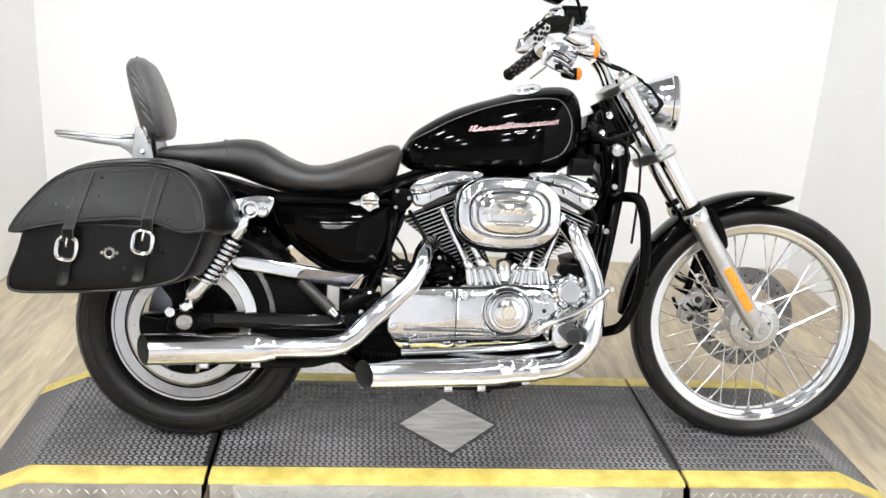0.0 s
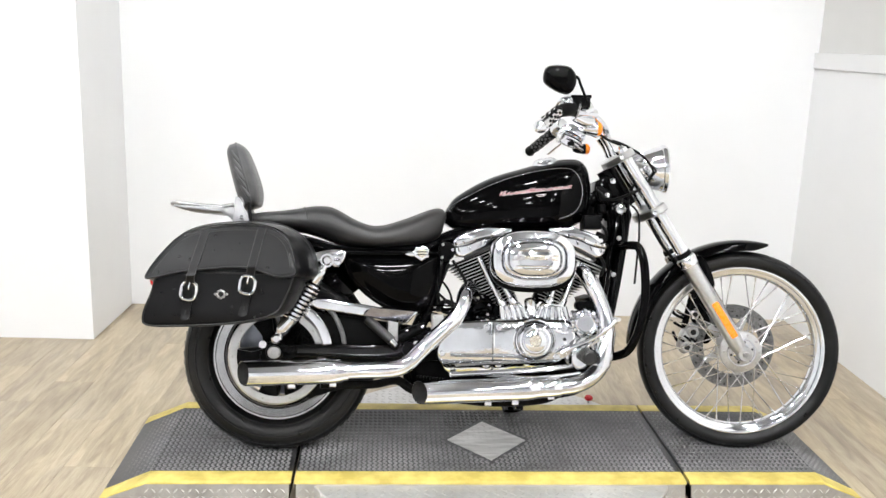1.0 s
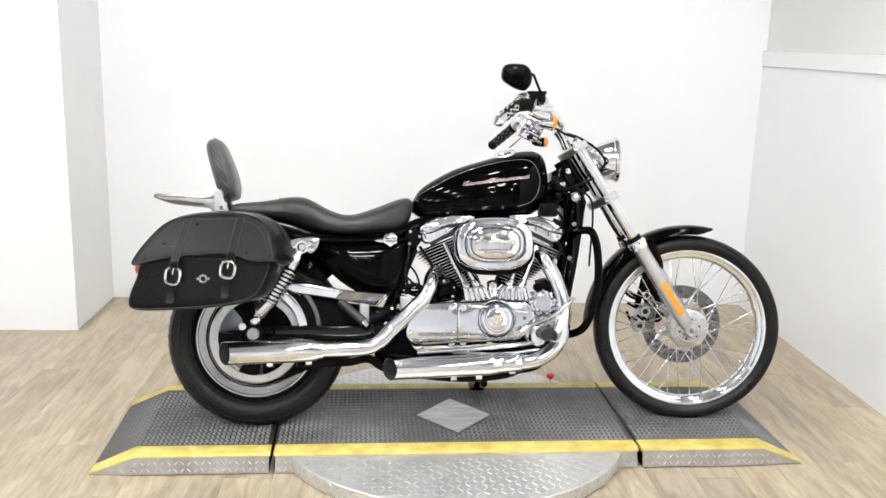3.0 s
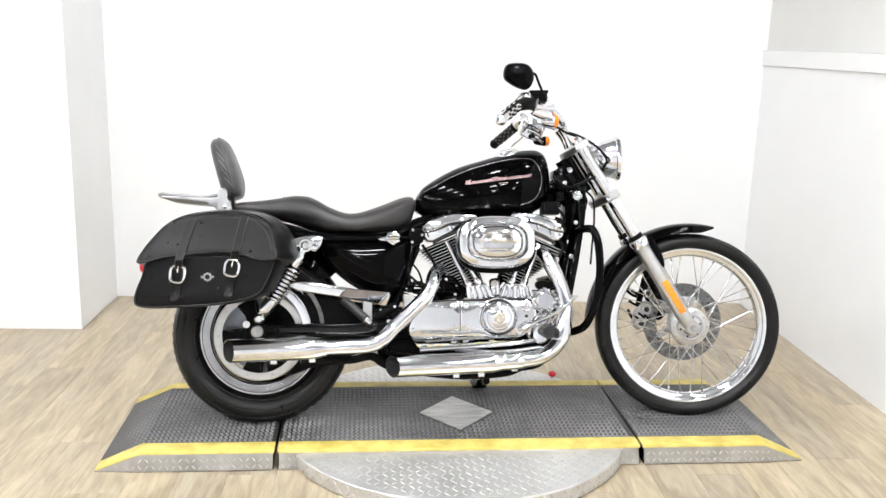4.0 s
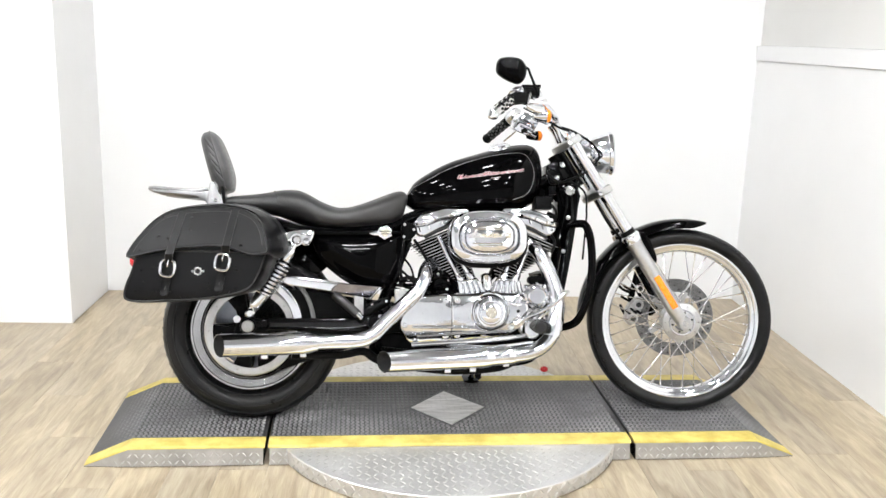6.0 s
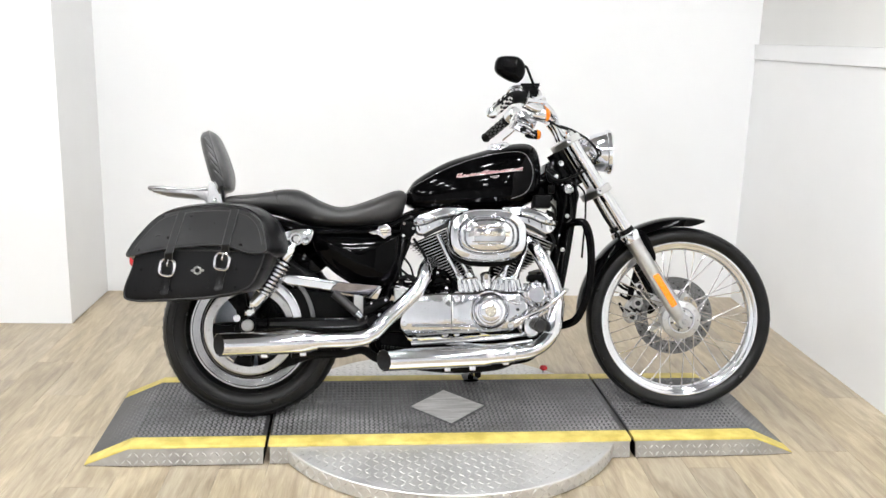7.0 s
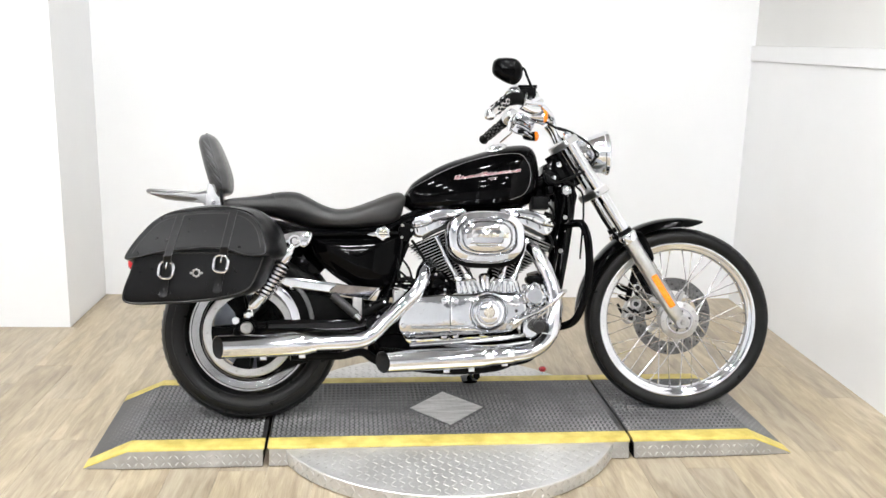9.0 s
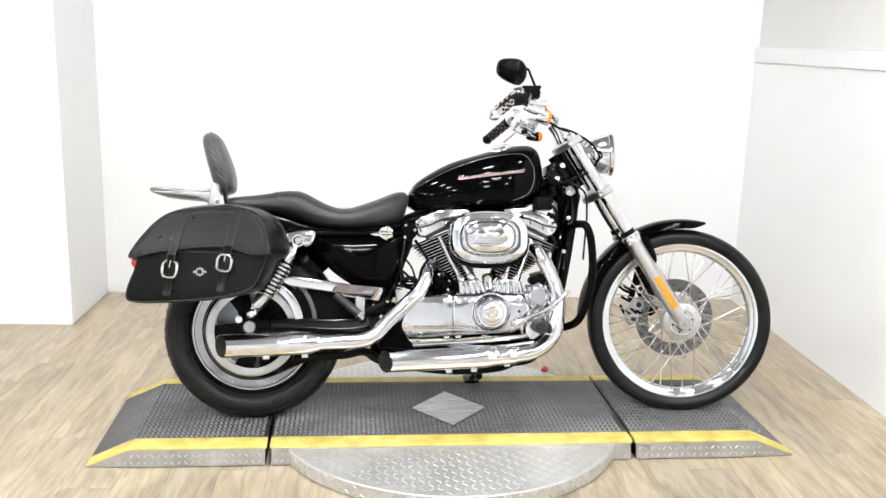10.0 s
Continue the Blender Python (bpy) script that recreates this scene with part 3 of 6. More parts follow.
for k in range(NSP):
    side = -1 if k % 2 else 1
    lean = 1 if (k // 2) % 2 else -1
    a = 2 * math.pi * (k + 0.5) / NSP
    a0 = a + lean * radians(48)
    p0 = (FC[0] + 0.055 * math.cos(a0), side * 0.050, FC[2] + 0.055 * math.sin(a0))
    p1 = (FC[0] + 0.259 * math.cos(a), side * 0.006, FC[2] + 0.259 * math.sin(a))
    sp = tube([p0, p1], 0.0020, 6)
    d = (Vector(p0) - Vector(p1)).normalized()
    tube([p1, tuple(Vector(p1) + d * 0.018)], 0.0036, 6, bm=sp)
    part("spoke", steered(sp), POLISHED, front_wheel)
disc_bm = bmesh.new()
lathe([(0.098, 0.068), (0.147, 0.068), (0.147, 0.073), (0.098, 0.073)], FC, (0, 1, 0), 64, disc_bm, close=True)
part("brake_disc", steered(disc_bm), ROTOR, front_wheel, "drilled steel brake disc")
for k in range(5):
    a = 2 * math.pi * k / 5 + 0.4
    m = Matrix.Translation((FC[0], 0.07, FC[2])) @ Matrix.Rotation(a, 4, "Y")
    part("disc_carrier_arm", steered(block(-0.012, 0.012, -0.003, 0.002, 0.05, 0.106, 0.002, m=m)), ALU, front_wheel)
hole = bmesh.new()
for k in range(40):
    a = 2 * math.pi * k / 40
    rr = 0.108 + 0.014 * (k % 3)
    lathe([(0, -0.0005), (0.0034, -0.0005), (0.0034, 0.006), (0, 0.006)], (FC[0] + rr * math.cos(a), 0.0672, FC[2] + rr * math.sin(a)), (0, 1, 0), 8, hole)
tagged(part("drill_holes", steered(hole), GAP, front_wheel), kind="stuff")

# rear wheel
rear_wheel = group_part("rear_wheel", "cast alloy wheel with a wide black tyre")
part("tyre", tyre(RC, 0.3085, 0.202, 0.076, 2.6), TYRE, rear_wheel, "wide black rubber tyre")
tagged(part("tread", tread_blocks(RC, 0.3085, 0.076, 60, 0.010), TYRE, rear_wheel), kind="stuff")
for ca in (0.55, 0.1, -0.5):
    part("sidewall_ring", sidewall_ring(RC, 0.3085, 0.202, 0.076, 2.6, ca, 0.003), TYRE, rear_wheel)
rim_r = [(0.211, -0.064), (0.211, -0.058), (0.204, -0.052), (0.200, -0.04), (0.196, 0.0), (0.200, 0.04), (0.204, 0.052), (0.211, 0.058), (0.211, 0.064), (0.198, 0.064), (0.184, 0.05), (0.168, 0.03), (0.158, 0.01), (0.157, -0.02), (0.160, -0.044), (0.167, -0.0535), (0.171, -0.0545), (0.1725, -0.0560), (0.1740, -0.0610), (0.1980, -0.0655), (0.1995, -0.0640), (0.2010, -0.0675), (0.206, -0.068)]
part("rim", lathe(rim_r, RC, (0, 1, 0), 72, close=True), RIM_ALLOY, rear_wheel, "polished alloy rim")
part("hub", lathe([(0, -0.095), (0.03, -0.095), (0.046, -0.085), (0.05, -0.03), (0.05, 0.05), (0.035, 0.08), (0, 0.08)], RC, (0, 1, 0), 32), SATIN_BLACK, rear_wheel)
for k in range(5):
    m = Matrix.Translation(RC) @ Matrix.Rotation(radians(72 * k - 23), 4, "Y")
    part("wheel_spoke", slab([(-0.026, 0.035), (0.026, 0.035), (0.030, 0.160), (-0.030, 0.160)], -0.03, 0.02, 0.006, m=m), SATIN_BLACK, rear_wheel)
rotor = part("brake_disc", lathe([(0.100, 0.088), (0.146, 0.088), (0.146, 0.094), (0.100, 0.094)], RC, (0, 1, 0), 64, close=True), ROTOR_BRIGHT, rear_wheel, "bright steel rear brake disc")
part("disc_carrier", lathe([(0.03, 0.086), (0.104, 0.090), (0.104, 0.095), (0.03, 0.094)], RC, (0, 1, 0), 48, close=True), ROTOR_BRIGHT, rotor)
part("drive_pulley", lathe([(0.128, -0.104), (0.150, -0.106), (0.156, -0.102), (0.154, -0.098), (0.154, -0.076), (0.157, -0.072), (0.15, -0.068), (0.128, -0.072)], RC, (0, 1, 0), 72, close=True), ALU, rear_wheel, "satin alloy drive belt pulley")
for k in range(5):
    m = Matrix.Translation(RC) @ Matrix.Rotation(radians(72 * k - 23), 4, "Y")
    part("pulley_spoke", slab([(-0.030, 0.03), (0.030, 0.03), (0.020, 0.08), (0.034, 0.131), (-0.034, 0.131), (-0.020, 0.08)], -0.098, -0.078, 0.005, m=m), SATIN_BLACK, rear_wheel)
for k in range(10):
    a = 2 * math.pi * k / 10
    part("pulley_bolt", lathe([(0, -0.004), (0.004, -0.003), (0.004, 0.003), (0, 0.003)], (RC[0] + 0.139 * math.cos(a), -0.1055, RC[2] + 0.139 * math.sin(a)), (0, 1, 0), 8), STEEL, rear_wheel)


def fender(c, r, half, a0, a1, thick, drop, taper0=0.4, taper1=0.4, n=36):
    """Curved guard over a wheel: rounded crown with side skirts; angles in degrees from +x upwards."""
    bm = bmesh.new()
    loops = []
    for i in range(n + 1):
        u = i / n
        a = radians(a0 + (a1 - a0) * u)
        e0 = min(1, u / 0.12) if taper0 < 1 else 1
        e1 = min(1, (1 - u) / 0.12) if taper1 < 1 else 1
        k = (taper0 + (1 - taper0) * math.sin(e0 * math.pi / 2)) * (taper1 + (1 - taper1) * math.sin(e1 * math.pi / 2))
        sec = []
        for j in range(13):
            b_ = math.pi * (j / 12)
            cb = math.cos(b_)
            sec.append((half * k * math.copysign(abs(cb) ** 0.75, cb), -drop * k * (1 - math.sin(b_) ** 0.7)))
        ring = [(y, dz) for y, dz in sec] + [(y * (1 - thick / half), dz - thick * 0.8 if abs(y) < half * 0.9 * k else dz) for y, dz in reversed(sec)]
        loops.append([Vector((c[0] + (r + dz) * math.cos(a), y, c[2] + (r + dz) * math.sin(a))) for y, dz in ring])
    rings(bm, loops)
    return bm


part("front_fender", steered(fender(FC, 0.376, 0.062, 75.5, 178, 0.003, 0.034, 0.25, 0.6)), PAINT, bike, "gloss black front mudguard", 40)
part("rear_fender", fender(RC, 0.362, 0.098, 40, 152, 0.004, 0.085, 0.8, 0.6), PAINT, bike, "gloss black rear mudguard", 40)

# fork
TOPF, BOTF = V(0.374, 0, 0.985), V(0.774, 0, 0.338)
fdir = (BOTF - TOPF).normalized()
fork = group_part("front_fork", "chrome telescopic fork with cast lower legs")
for s in (-1, 1):
    y = 0.112 * s
    at = lambda u, off=0.0: tuple(TOPF + fdir * u + V(0, y, 0) + V(fdir.z, 0, -fdir.x) * off)
    L = (BOTF - TOPF).length
    part("fork_tube", steered(tube([at(-0.02), at(0.50)], 0.0212, 24)), CHROME, fork, "chrome fork tube")
    low = tube([at(0.395), at(0.405), at(0.43), at(0.44), at(0.60), at(L - 0.05), at(L - 0.015), at(L + 0.012)], [0.0285, 0.031, 0.031, 0.027, 0.0265, 0.026, 0.024, 0.016], 24, 4)
    part("fork_slider", steered(low), ALU, fork, "satin aluminium fork lower leg")
    part("dust_seal", steered(tube([at(0.378), at(0.396)], 0.026, 24)), RUBBER, fork)
    part("slider_cap", steered(tube([at(0.398), at(0.402), at(0.424), at(0.428)], [0.030, 0.0335, 0.0335, 0.030], 24, 2)), CHROME, fork)
    lug = lathe([(0, -0.02), (0.022, -0.02), (0.025, -0.014), (0.025, 0.016), (0, 0.016)], (FC[0] - 0.004, y, FC[2] + 0.004), (0, 1, 0), 24)
    part("axle_lug", steered(lug), ALU, fork)
    part("fork_cap", steered(tube([at(-0.03), at(-0.018)], [0.012, 0.0185], 16)), CHROME, fork)
part("axle_nut", steered(lathe([(0, -0.03), (0.008, -0.03), (0.011, -0.026), (0.011, -0.018), (0, -0.018)], (FC[0] - 0.004, -0.112, FC[2] + 0.004), (0, 1, 0), 6)), STEEL, fork)
for u, r, wide, mat_, lab in ((0.005, 0.030, 0.026, ALU, "satin upper fork clamp"), (0.215, 0.032, 0.028, ALU, "satin lower fork clamp")):
    o = TOPF + fdir * u
    m = Matrix.Translation(o) @ Matrix(((-fdir.z, 0, fdir.x, 0), (0, 1, 0, 0), (fdir.x, 0, fdir.z, 0), (0, 0, 0, 1))).to_4x4()
    bm = bmesh.new()
    body = smooth_outline([(-0.136, -0.026), (-0.112, -0.031), (0, -0.012), (0.112, -0.031), (0.136, -0.026), (0.140, 0.018), (0.112, 0.032), (0.05, 0.06), (0, 0.068), (-0.05, 0.06), (-0.112, 0.032), (-0.140, 0.018)], 3)
    Lp = []
    for hh, dd in ((-wide / 2, 0.004), (-wide / 2 + 0.004, 0), (wide / 2 - 0.004, 0), (wide / 2, 0.004)):
        Lp.append([m @ Vector((-px, py, hh)) for py, px in inset(body, dd)])
    rings(bm, Lp)
    part("fork_clamp", steered(bm), mat_, fork, lab)
    for s in (-1, 1):
        b0 = o + V(0, 0.148 * s, 0)
        part("clamp_bolt", steered(lathe([(0, -0.008), (0.006, -0.007), (0.007, 0.004), (0, 0.005)], tuple(b0 - V(fdir.z, 0, -fdir.x) * -0.014 - V(0, 0.006 * s, 0)), (0, s, 0), 10)), CHROME, fork)
# amber side reflector on the lower leg
m = Matrix.Translation(TOPF + fdir * 0.635 + V(0.003, -0.1415, 0)) @ Matrix.Rotation(math.atan2(fdir.x, -fdir.z), 4, "Y").inverted()
part("side_reflector", steered(slab([(-0.0095, -0.066), (0.0095, -0.066), (0.0115, -0.063), (0.0115, 0.063), (0.0095, 0.066), (-0.0095, 0.066), (-0.0115, 0.063), (-0.0115, -0.063)], -0.003, 0.004, 0.001, m=m)), AMBER, fork, "orange reflector strip")
# brake caliper on the far leg
cal = steered(slab(smooth_outline([(0.602, 0.318), (0.620, 0.298), (0.642, 0.312), (0.662, 0.352), (0.670, 0.392), (0.652, 0.405), (0.628, 0.392), (0.608, 0.356)], 3), 0.050, 0.105, 0.008))
caliper = part("brake_caliper", cal, STEEL, bike, "grey front brake caliper")
part("caliper_bracket", steered(slab(smooth_outline([(0.672, 0.36), (0.682, 0.43), (0.722, 0.45), (0.740, 0.40), (0.725, 0.35), (0.70, 0.33)], 3), 0.075, 0.11, 0.006)), FRAME_PAINT, caliper)
for q in ((0.628, 0.325), (0.648, 0.378)):
    bore = part("caliper_bore", steered(lathe([(0, -0.022), (0.011, -0.022), (0.013, -0.026), (0.017, -0.026), (0.019, -0.020), (0.019, 0), (0, 0)], (q[0], 0.055, q[1]), (0, 1, 0), 18)), ALU, caliper)
    part("bore_recess", steered(lathe([(0, -0.0235), (0.010, -0.0235), (0.010, -0.02), (0, -0.02)], (q[0], 0.055, q[1]), (0, 1, 0), 14)), GAP, bore)
for q in ((0.616, 0.345), (0.634, 0.352), (0.656, 0.345)):
    part("caliper_rib", steered(tube([(q[0] - 0.014, 0.050, q[1] + 0.012), (q[0] + 0.010, 0.046, q[1] - 0.008)], 0.0045, 8)), SATIN_BLACK, caliper)
boss = part("caliper_boss", steered(lathe([(0, -0.012), (0.007, -0.012), (0.009, -0.018), (0.015, -0.018), (0.0175, -0.012), (0.0175, 0.02), (0, 0.02)], (0.659, 0.080, 0.436), (0, 1, 0), 20)), POLISHED, caliper, "bright caliper boss")
part("boss_hole", steered(lathe([(0, -0.0135), (0.0075, -0.0135), (0.0075, -0.011), (0, -0.011)], (0.659, 0.080, 0.436), (0, 1, 0), 14)), GAP, boss)
part("sensor_cap", steered(lathe([(0, -0.020), (0.010, -0.019), (0.015, -0.012), (0.016, 0.004), (0.012, 0.012), (0, 0.014)], (0.656, 0.085, 0.506), (0.3, 1, 0.2), 18)), SATIN_BLACK, caliper, "black cap")
for q in ([(0.575, 0.09, 0.452), (0.600, 0.092, 0.430), (0.622, 0.085, 0.420)], [(0.600, 0.09, 0.446), (0.622, 0.09, 0.432), (0.642, 0.085, 0.424)], [(0.588, 0.088, 0.372), (0.598, 0.09, 0.350), (0.612, 0.085, 0.330)]):
    part("caliper_fitting", steered(tube(q, 0.0055, 10)), SATIN_BLACK, caliper)
for s in (-1, 1):
    part("fender_bracket", steered(slab(smooth_outline([(0.600, 0.640), (0.640, 0.655), (0.672, 0.61), (0.690, 0.555), (0.668, 0.545), (0.63, 0.585)], 3), 0.078 * s - 0.006, 0.078 * s + 0.006, 0.003)), PAINT, bike, "black fender bracket")
part("caliper_arm", steered(slab(smooth_outline([(0.645, 0.46), (0.665, 0.505), (0.70, 0.52), (0.735, 0.47), (0.735, 0.415), (0.70, 0.385), (0.66, 0.40)], 3), 0.085, 0.112, 0.008)), SATIN_BLACK, caliper, "black caliper carrier")
for q, r in (([(0.655, 0.10, 0.50), (0.640, 0.095, 0.44), (0.628, 0.085, 0.40)], 0.012), ([(0.620, 0.08, 0.41), (0.632, 0.075, 0.375), (0.640, 0.07, 0.34)], 0.009), ([(0.672, 0.08, 0.47), (0.69, 0.07, 0.44), (0.705, 0.066, 0.41)], 0.010), ([(0.59, 0.09, 0.405), (0.612, 0.088, 0.392), (0.63, 0.08, 0.385)], 0.005)):
    part("caliper_fitting", steered(tube(q, r, 10)), FRAME_PAINT, caliper)
for q in ((0.662, 0.448), (0.70, 0.425), (0.683, 0.498)):
    part("caliper_bolt", steered(lathe([(0, -0.008), (0.006, -0.007), (0.007, 0), (0, 0)], (q[0], 0.083, q[1]), (0, 1, 0), 10)), STEEL, caliper)
part("brake_hose", steered(tube([(0.69, 0.10, 0.43), (0.655, 0.09, 0.50), (0.60, 0.06, 0.60), (0.52, 0.03, 0.70), (0.47, 0.02, 0.80)], 0.005, 8)), RUBBER, bike)

# headlamp
hl = group_part("headlamp", "round chrome headlamp")
HX, HZ = 0.528, 0.942
ax = V(1, 0, 0.03)
part("shell", steered(lathe([(0, -0.118), (0.020, -0.114), (0.042, -0.098), (0.059, -0.072), (0.070, -0.040), (0.075, -0.018), (0.0765, -0.012), (0.081, -0.010), (0.082, 0.002), (0.077, 0.007), (0.072, 0.004), (0.07, -0.01), (0.0, -0.06)], (HX, 0, HZ), ax, 48)), CAST_CHROME, hl, "chrome headlamp shell")
part("lens", steered(lathe([(0, 0.016), (0.03, 0.014), (0.055, 0.009), (0.0735, 0.001), (0.0735, -0.003), (0.055, 0.005), (0.03, 0.010), (0, 0.012)], (HX, 0, HZ), ax, 40)), GLASS, hl, "clear glass lens")
part("lamp_bracket", steered(tube([(0.40, 0, 0.965), (0.43, 0, 0.985), (0.455, 0, 0.985), (0.47, 0, 0.97)], 0.011, 12, flat=1.6)), CHROME, hl)

# steering head, frame
frame_ = group_part("frame", "black tubular steel frame")
part("steering_head", tube([(0.328, 0, 0.940), (0.405, 0, 0.815)], 0.034, 24), FRAME_PAINT, frame_)
for s in (-1, 1):
    part("downtube", tube([(0.385, 0.035 * s, 0.835), (0.378, 0.055 * s, 0.74), (0.352, 0.075 * s, 0.60), (0.320, 0.085 * s, 0.45), (0.285, 0.09 * s, 0.31), (0.232, 0.09 * s, 0.225), (0.16, 0.09 * s, 0.192), (-0.10, 0.09 * s, 0.180), (-0.26, 0.09 * s, 0.190), (-0.33, 0.10 * s, 0.24), (-0.34, 0.11 * s, 0.34)], 0.0185, 18), FRAME_PAINT, frame_)
    part("backbone", tube([(0.33, 0.03 * s, 0.86), (0.2, 0.045 * s, 0.80), (0.0, 0.05 * s, 0.755), (-0.2, 0.07 * s, 0.70), (-0.3, 0.10 * s, 0.66), (-0.55, 0.115 * s, 0.645)], 0.016, 12), FRAME_PAINT, frame_)
    part("seat_post", tube([(-0.24, 0.09 * s, 0.68), (-0.245, 0.11 * s, 0.58), (-0.29, 0.12 * s, 0.44), (-0.34, 0.115 * s, 0.33)], 0.016, 12), FRAME_PAINT, frame_)
    part("fender_strut", tube([(-0.30, 0.11 * s, 0.655), (-0.52, 0.125 * s, 0.645), (-0.68, 0.13 * s, 0.655), (-0.86, 0.12 * s, 0.655)], 0.014, 12, flat=1.5), FRAME_PAINT, frame_)
gusset = [(0.288, 0.895), (0.318, 0.912), (0.348, 0.895), (0.395, 0.83), (0.385, 0.795), (0.33, 0.80), (0.285, 0.86)]
part("front_casting", slab(smooth_outline([(0.318, 0.80), (0.405, 0.80), (0.398, 0.73), (0.380, 0.66), (0.366, 0.60), (0.292, 0.60), (0.296, 0.66), (0.320, 0.70), (0.324, 0.76)], 3), -0.046, 0.046, 0.008), FRAME_PAINT, frame_, "black front frame casting")
part("horn_bracket", slab(smooth_outline([(0.285, 0.875), (0.312, 0.868), (0.334, 0.852), (0.330, 0.828), (0.300, 0.822), (0.286, 0.84)], 3), -0.066, -0.045, 0.004), SATIN_BLACK, frame_, "dark grey bracket")
for k, q in enumerate(([(0.352, -0.070, 0.800), (0.345, -0.085, 0.740), (0.322, -0.098, 0.640), (0.304, -0.104, 0.520), (0.290, -0.104, 0.430)], [(0.372, -0.062, 0.780), (0.366, -0.090, 0.700), (0.350, -0.100, 0.600), (0.336, -0.104, 0.480)])):
    part("wire_conduit", tube(q, (0.0055, 0.0042)[k], 10), (PAINT, RUBBER)[k], frame_, "black wiring conduit")
for z_, x_ in ((0.70, 0.352), (0.58, 0.334), (0.47, 0.316)):
    part("wire_clip", lathe([(0, -0.004), (0.007, -0.003), (0.008, 0.004), (0, 0.005)], (x_ - 0.004, -0.106, z_), (0, 1, 0), 10), STEEL, frame_)
part("casting_plate", slab(smooth_outline([(0.330, 0.815), (0.362, 0.822), (0.392, 0.800), (0.388, 0.745), (0.362, 0.725), (0.336, 0.745)], 3), -0.060, -0.044, 0.005), PAINT, frame_)
part("wire_connector", block(0.292, 0.312, -0.075, -0.04, 0.785, 0.815, 0.004), SATIN_BLACK, frame_)
for q in ([(0.262, -0.09, 0.705), (0.282, -0.10, 0.70), (0.302, -0.09, 0.69)], [(0.27, -0.09, 0.69), (0.288, -0.10, 0.682), (0.312, -0.09, 0.672)], [(0.276, -0.085, 0.715), (0.292, -0.09, 0.708), (0.308, -0.08, 0.70)]):
    part("wire_plug", tube(q, 0.009, 10), RUBBER, frame_)
part("frame_web", slab([(0.235, 0.832), (0.290, 0.868), (0.322, 0.810), (0.312, 0.760), (0.250, 0.768)], -0.03, 0.03, 0.006), FRAME_PAINT, frame_)
part("head_gusset", slab(gusset, -0.052, 0.052, 0.006), FRAME_PAINT, frame_, "black steering head casting")
for x, z, r in ((0.337, 0.893, 0.012), (0.317, 0.845, 0.011)):
    part("head_bolt", lathe([(0, -0.012), (r * 0.8, -0.010), (r, -0.004), (r, 0.004), (0, 0.004)], (x, -0.058, z), (0, 1, 0), 20), CHROME, frame_, "chrome dome bolt")
part("lock_cylinder", lathe([(0, -0.03), (0.014, -0.029), (0.02, -0.022), (0.021, -0.008), (0.018, 0.02), (0, 0.02)], (0.362, -0.052, 0.797), (0.1, 1, 0), 24), POLISHED, frame_, "round ignition lock")

# handlebar and controls
bars = group_part("handlebar", "chrome handlebar with controls")
for s in (-1, 1):
    part("riser", steered(tube([(0.352, 0.05 * s, 0.985), (0.335, 0.05 * s, 1.02), (0.318, 0.05 * s, 1.05)], [0.018, 0.015, 0.019], 16)), CHROME, bars)
part("bar", steered(tube([(0.089, -0.375, 1.056), (0.162, -0.255, 1.126), (0.214, -0.205, 1.130), (0.278, -0.16, 1.098), (0.318, -0.10, 1.06), (0.320, 0, 1.055), (0.318, 0.10, 1.06), (0.282, 0.16, 1.080), (0.225, 0.205, 1.098), (0.169, 0.255, 1.083), (0.088, 0.375, 1.021)], 0.0125, 14)), CHROME, bars, "chrome bar")
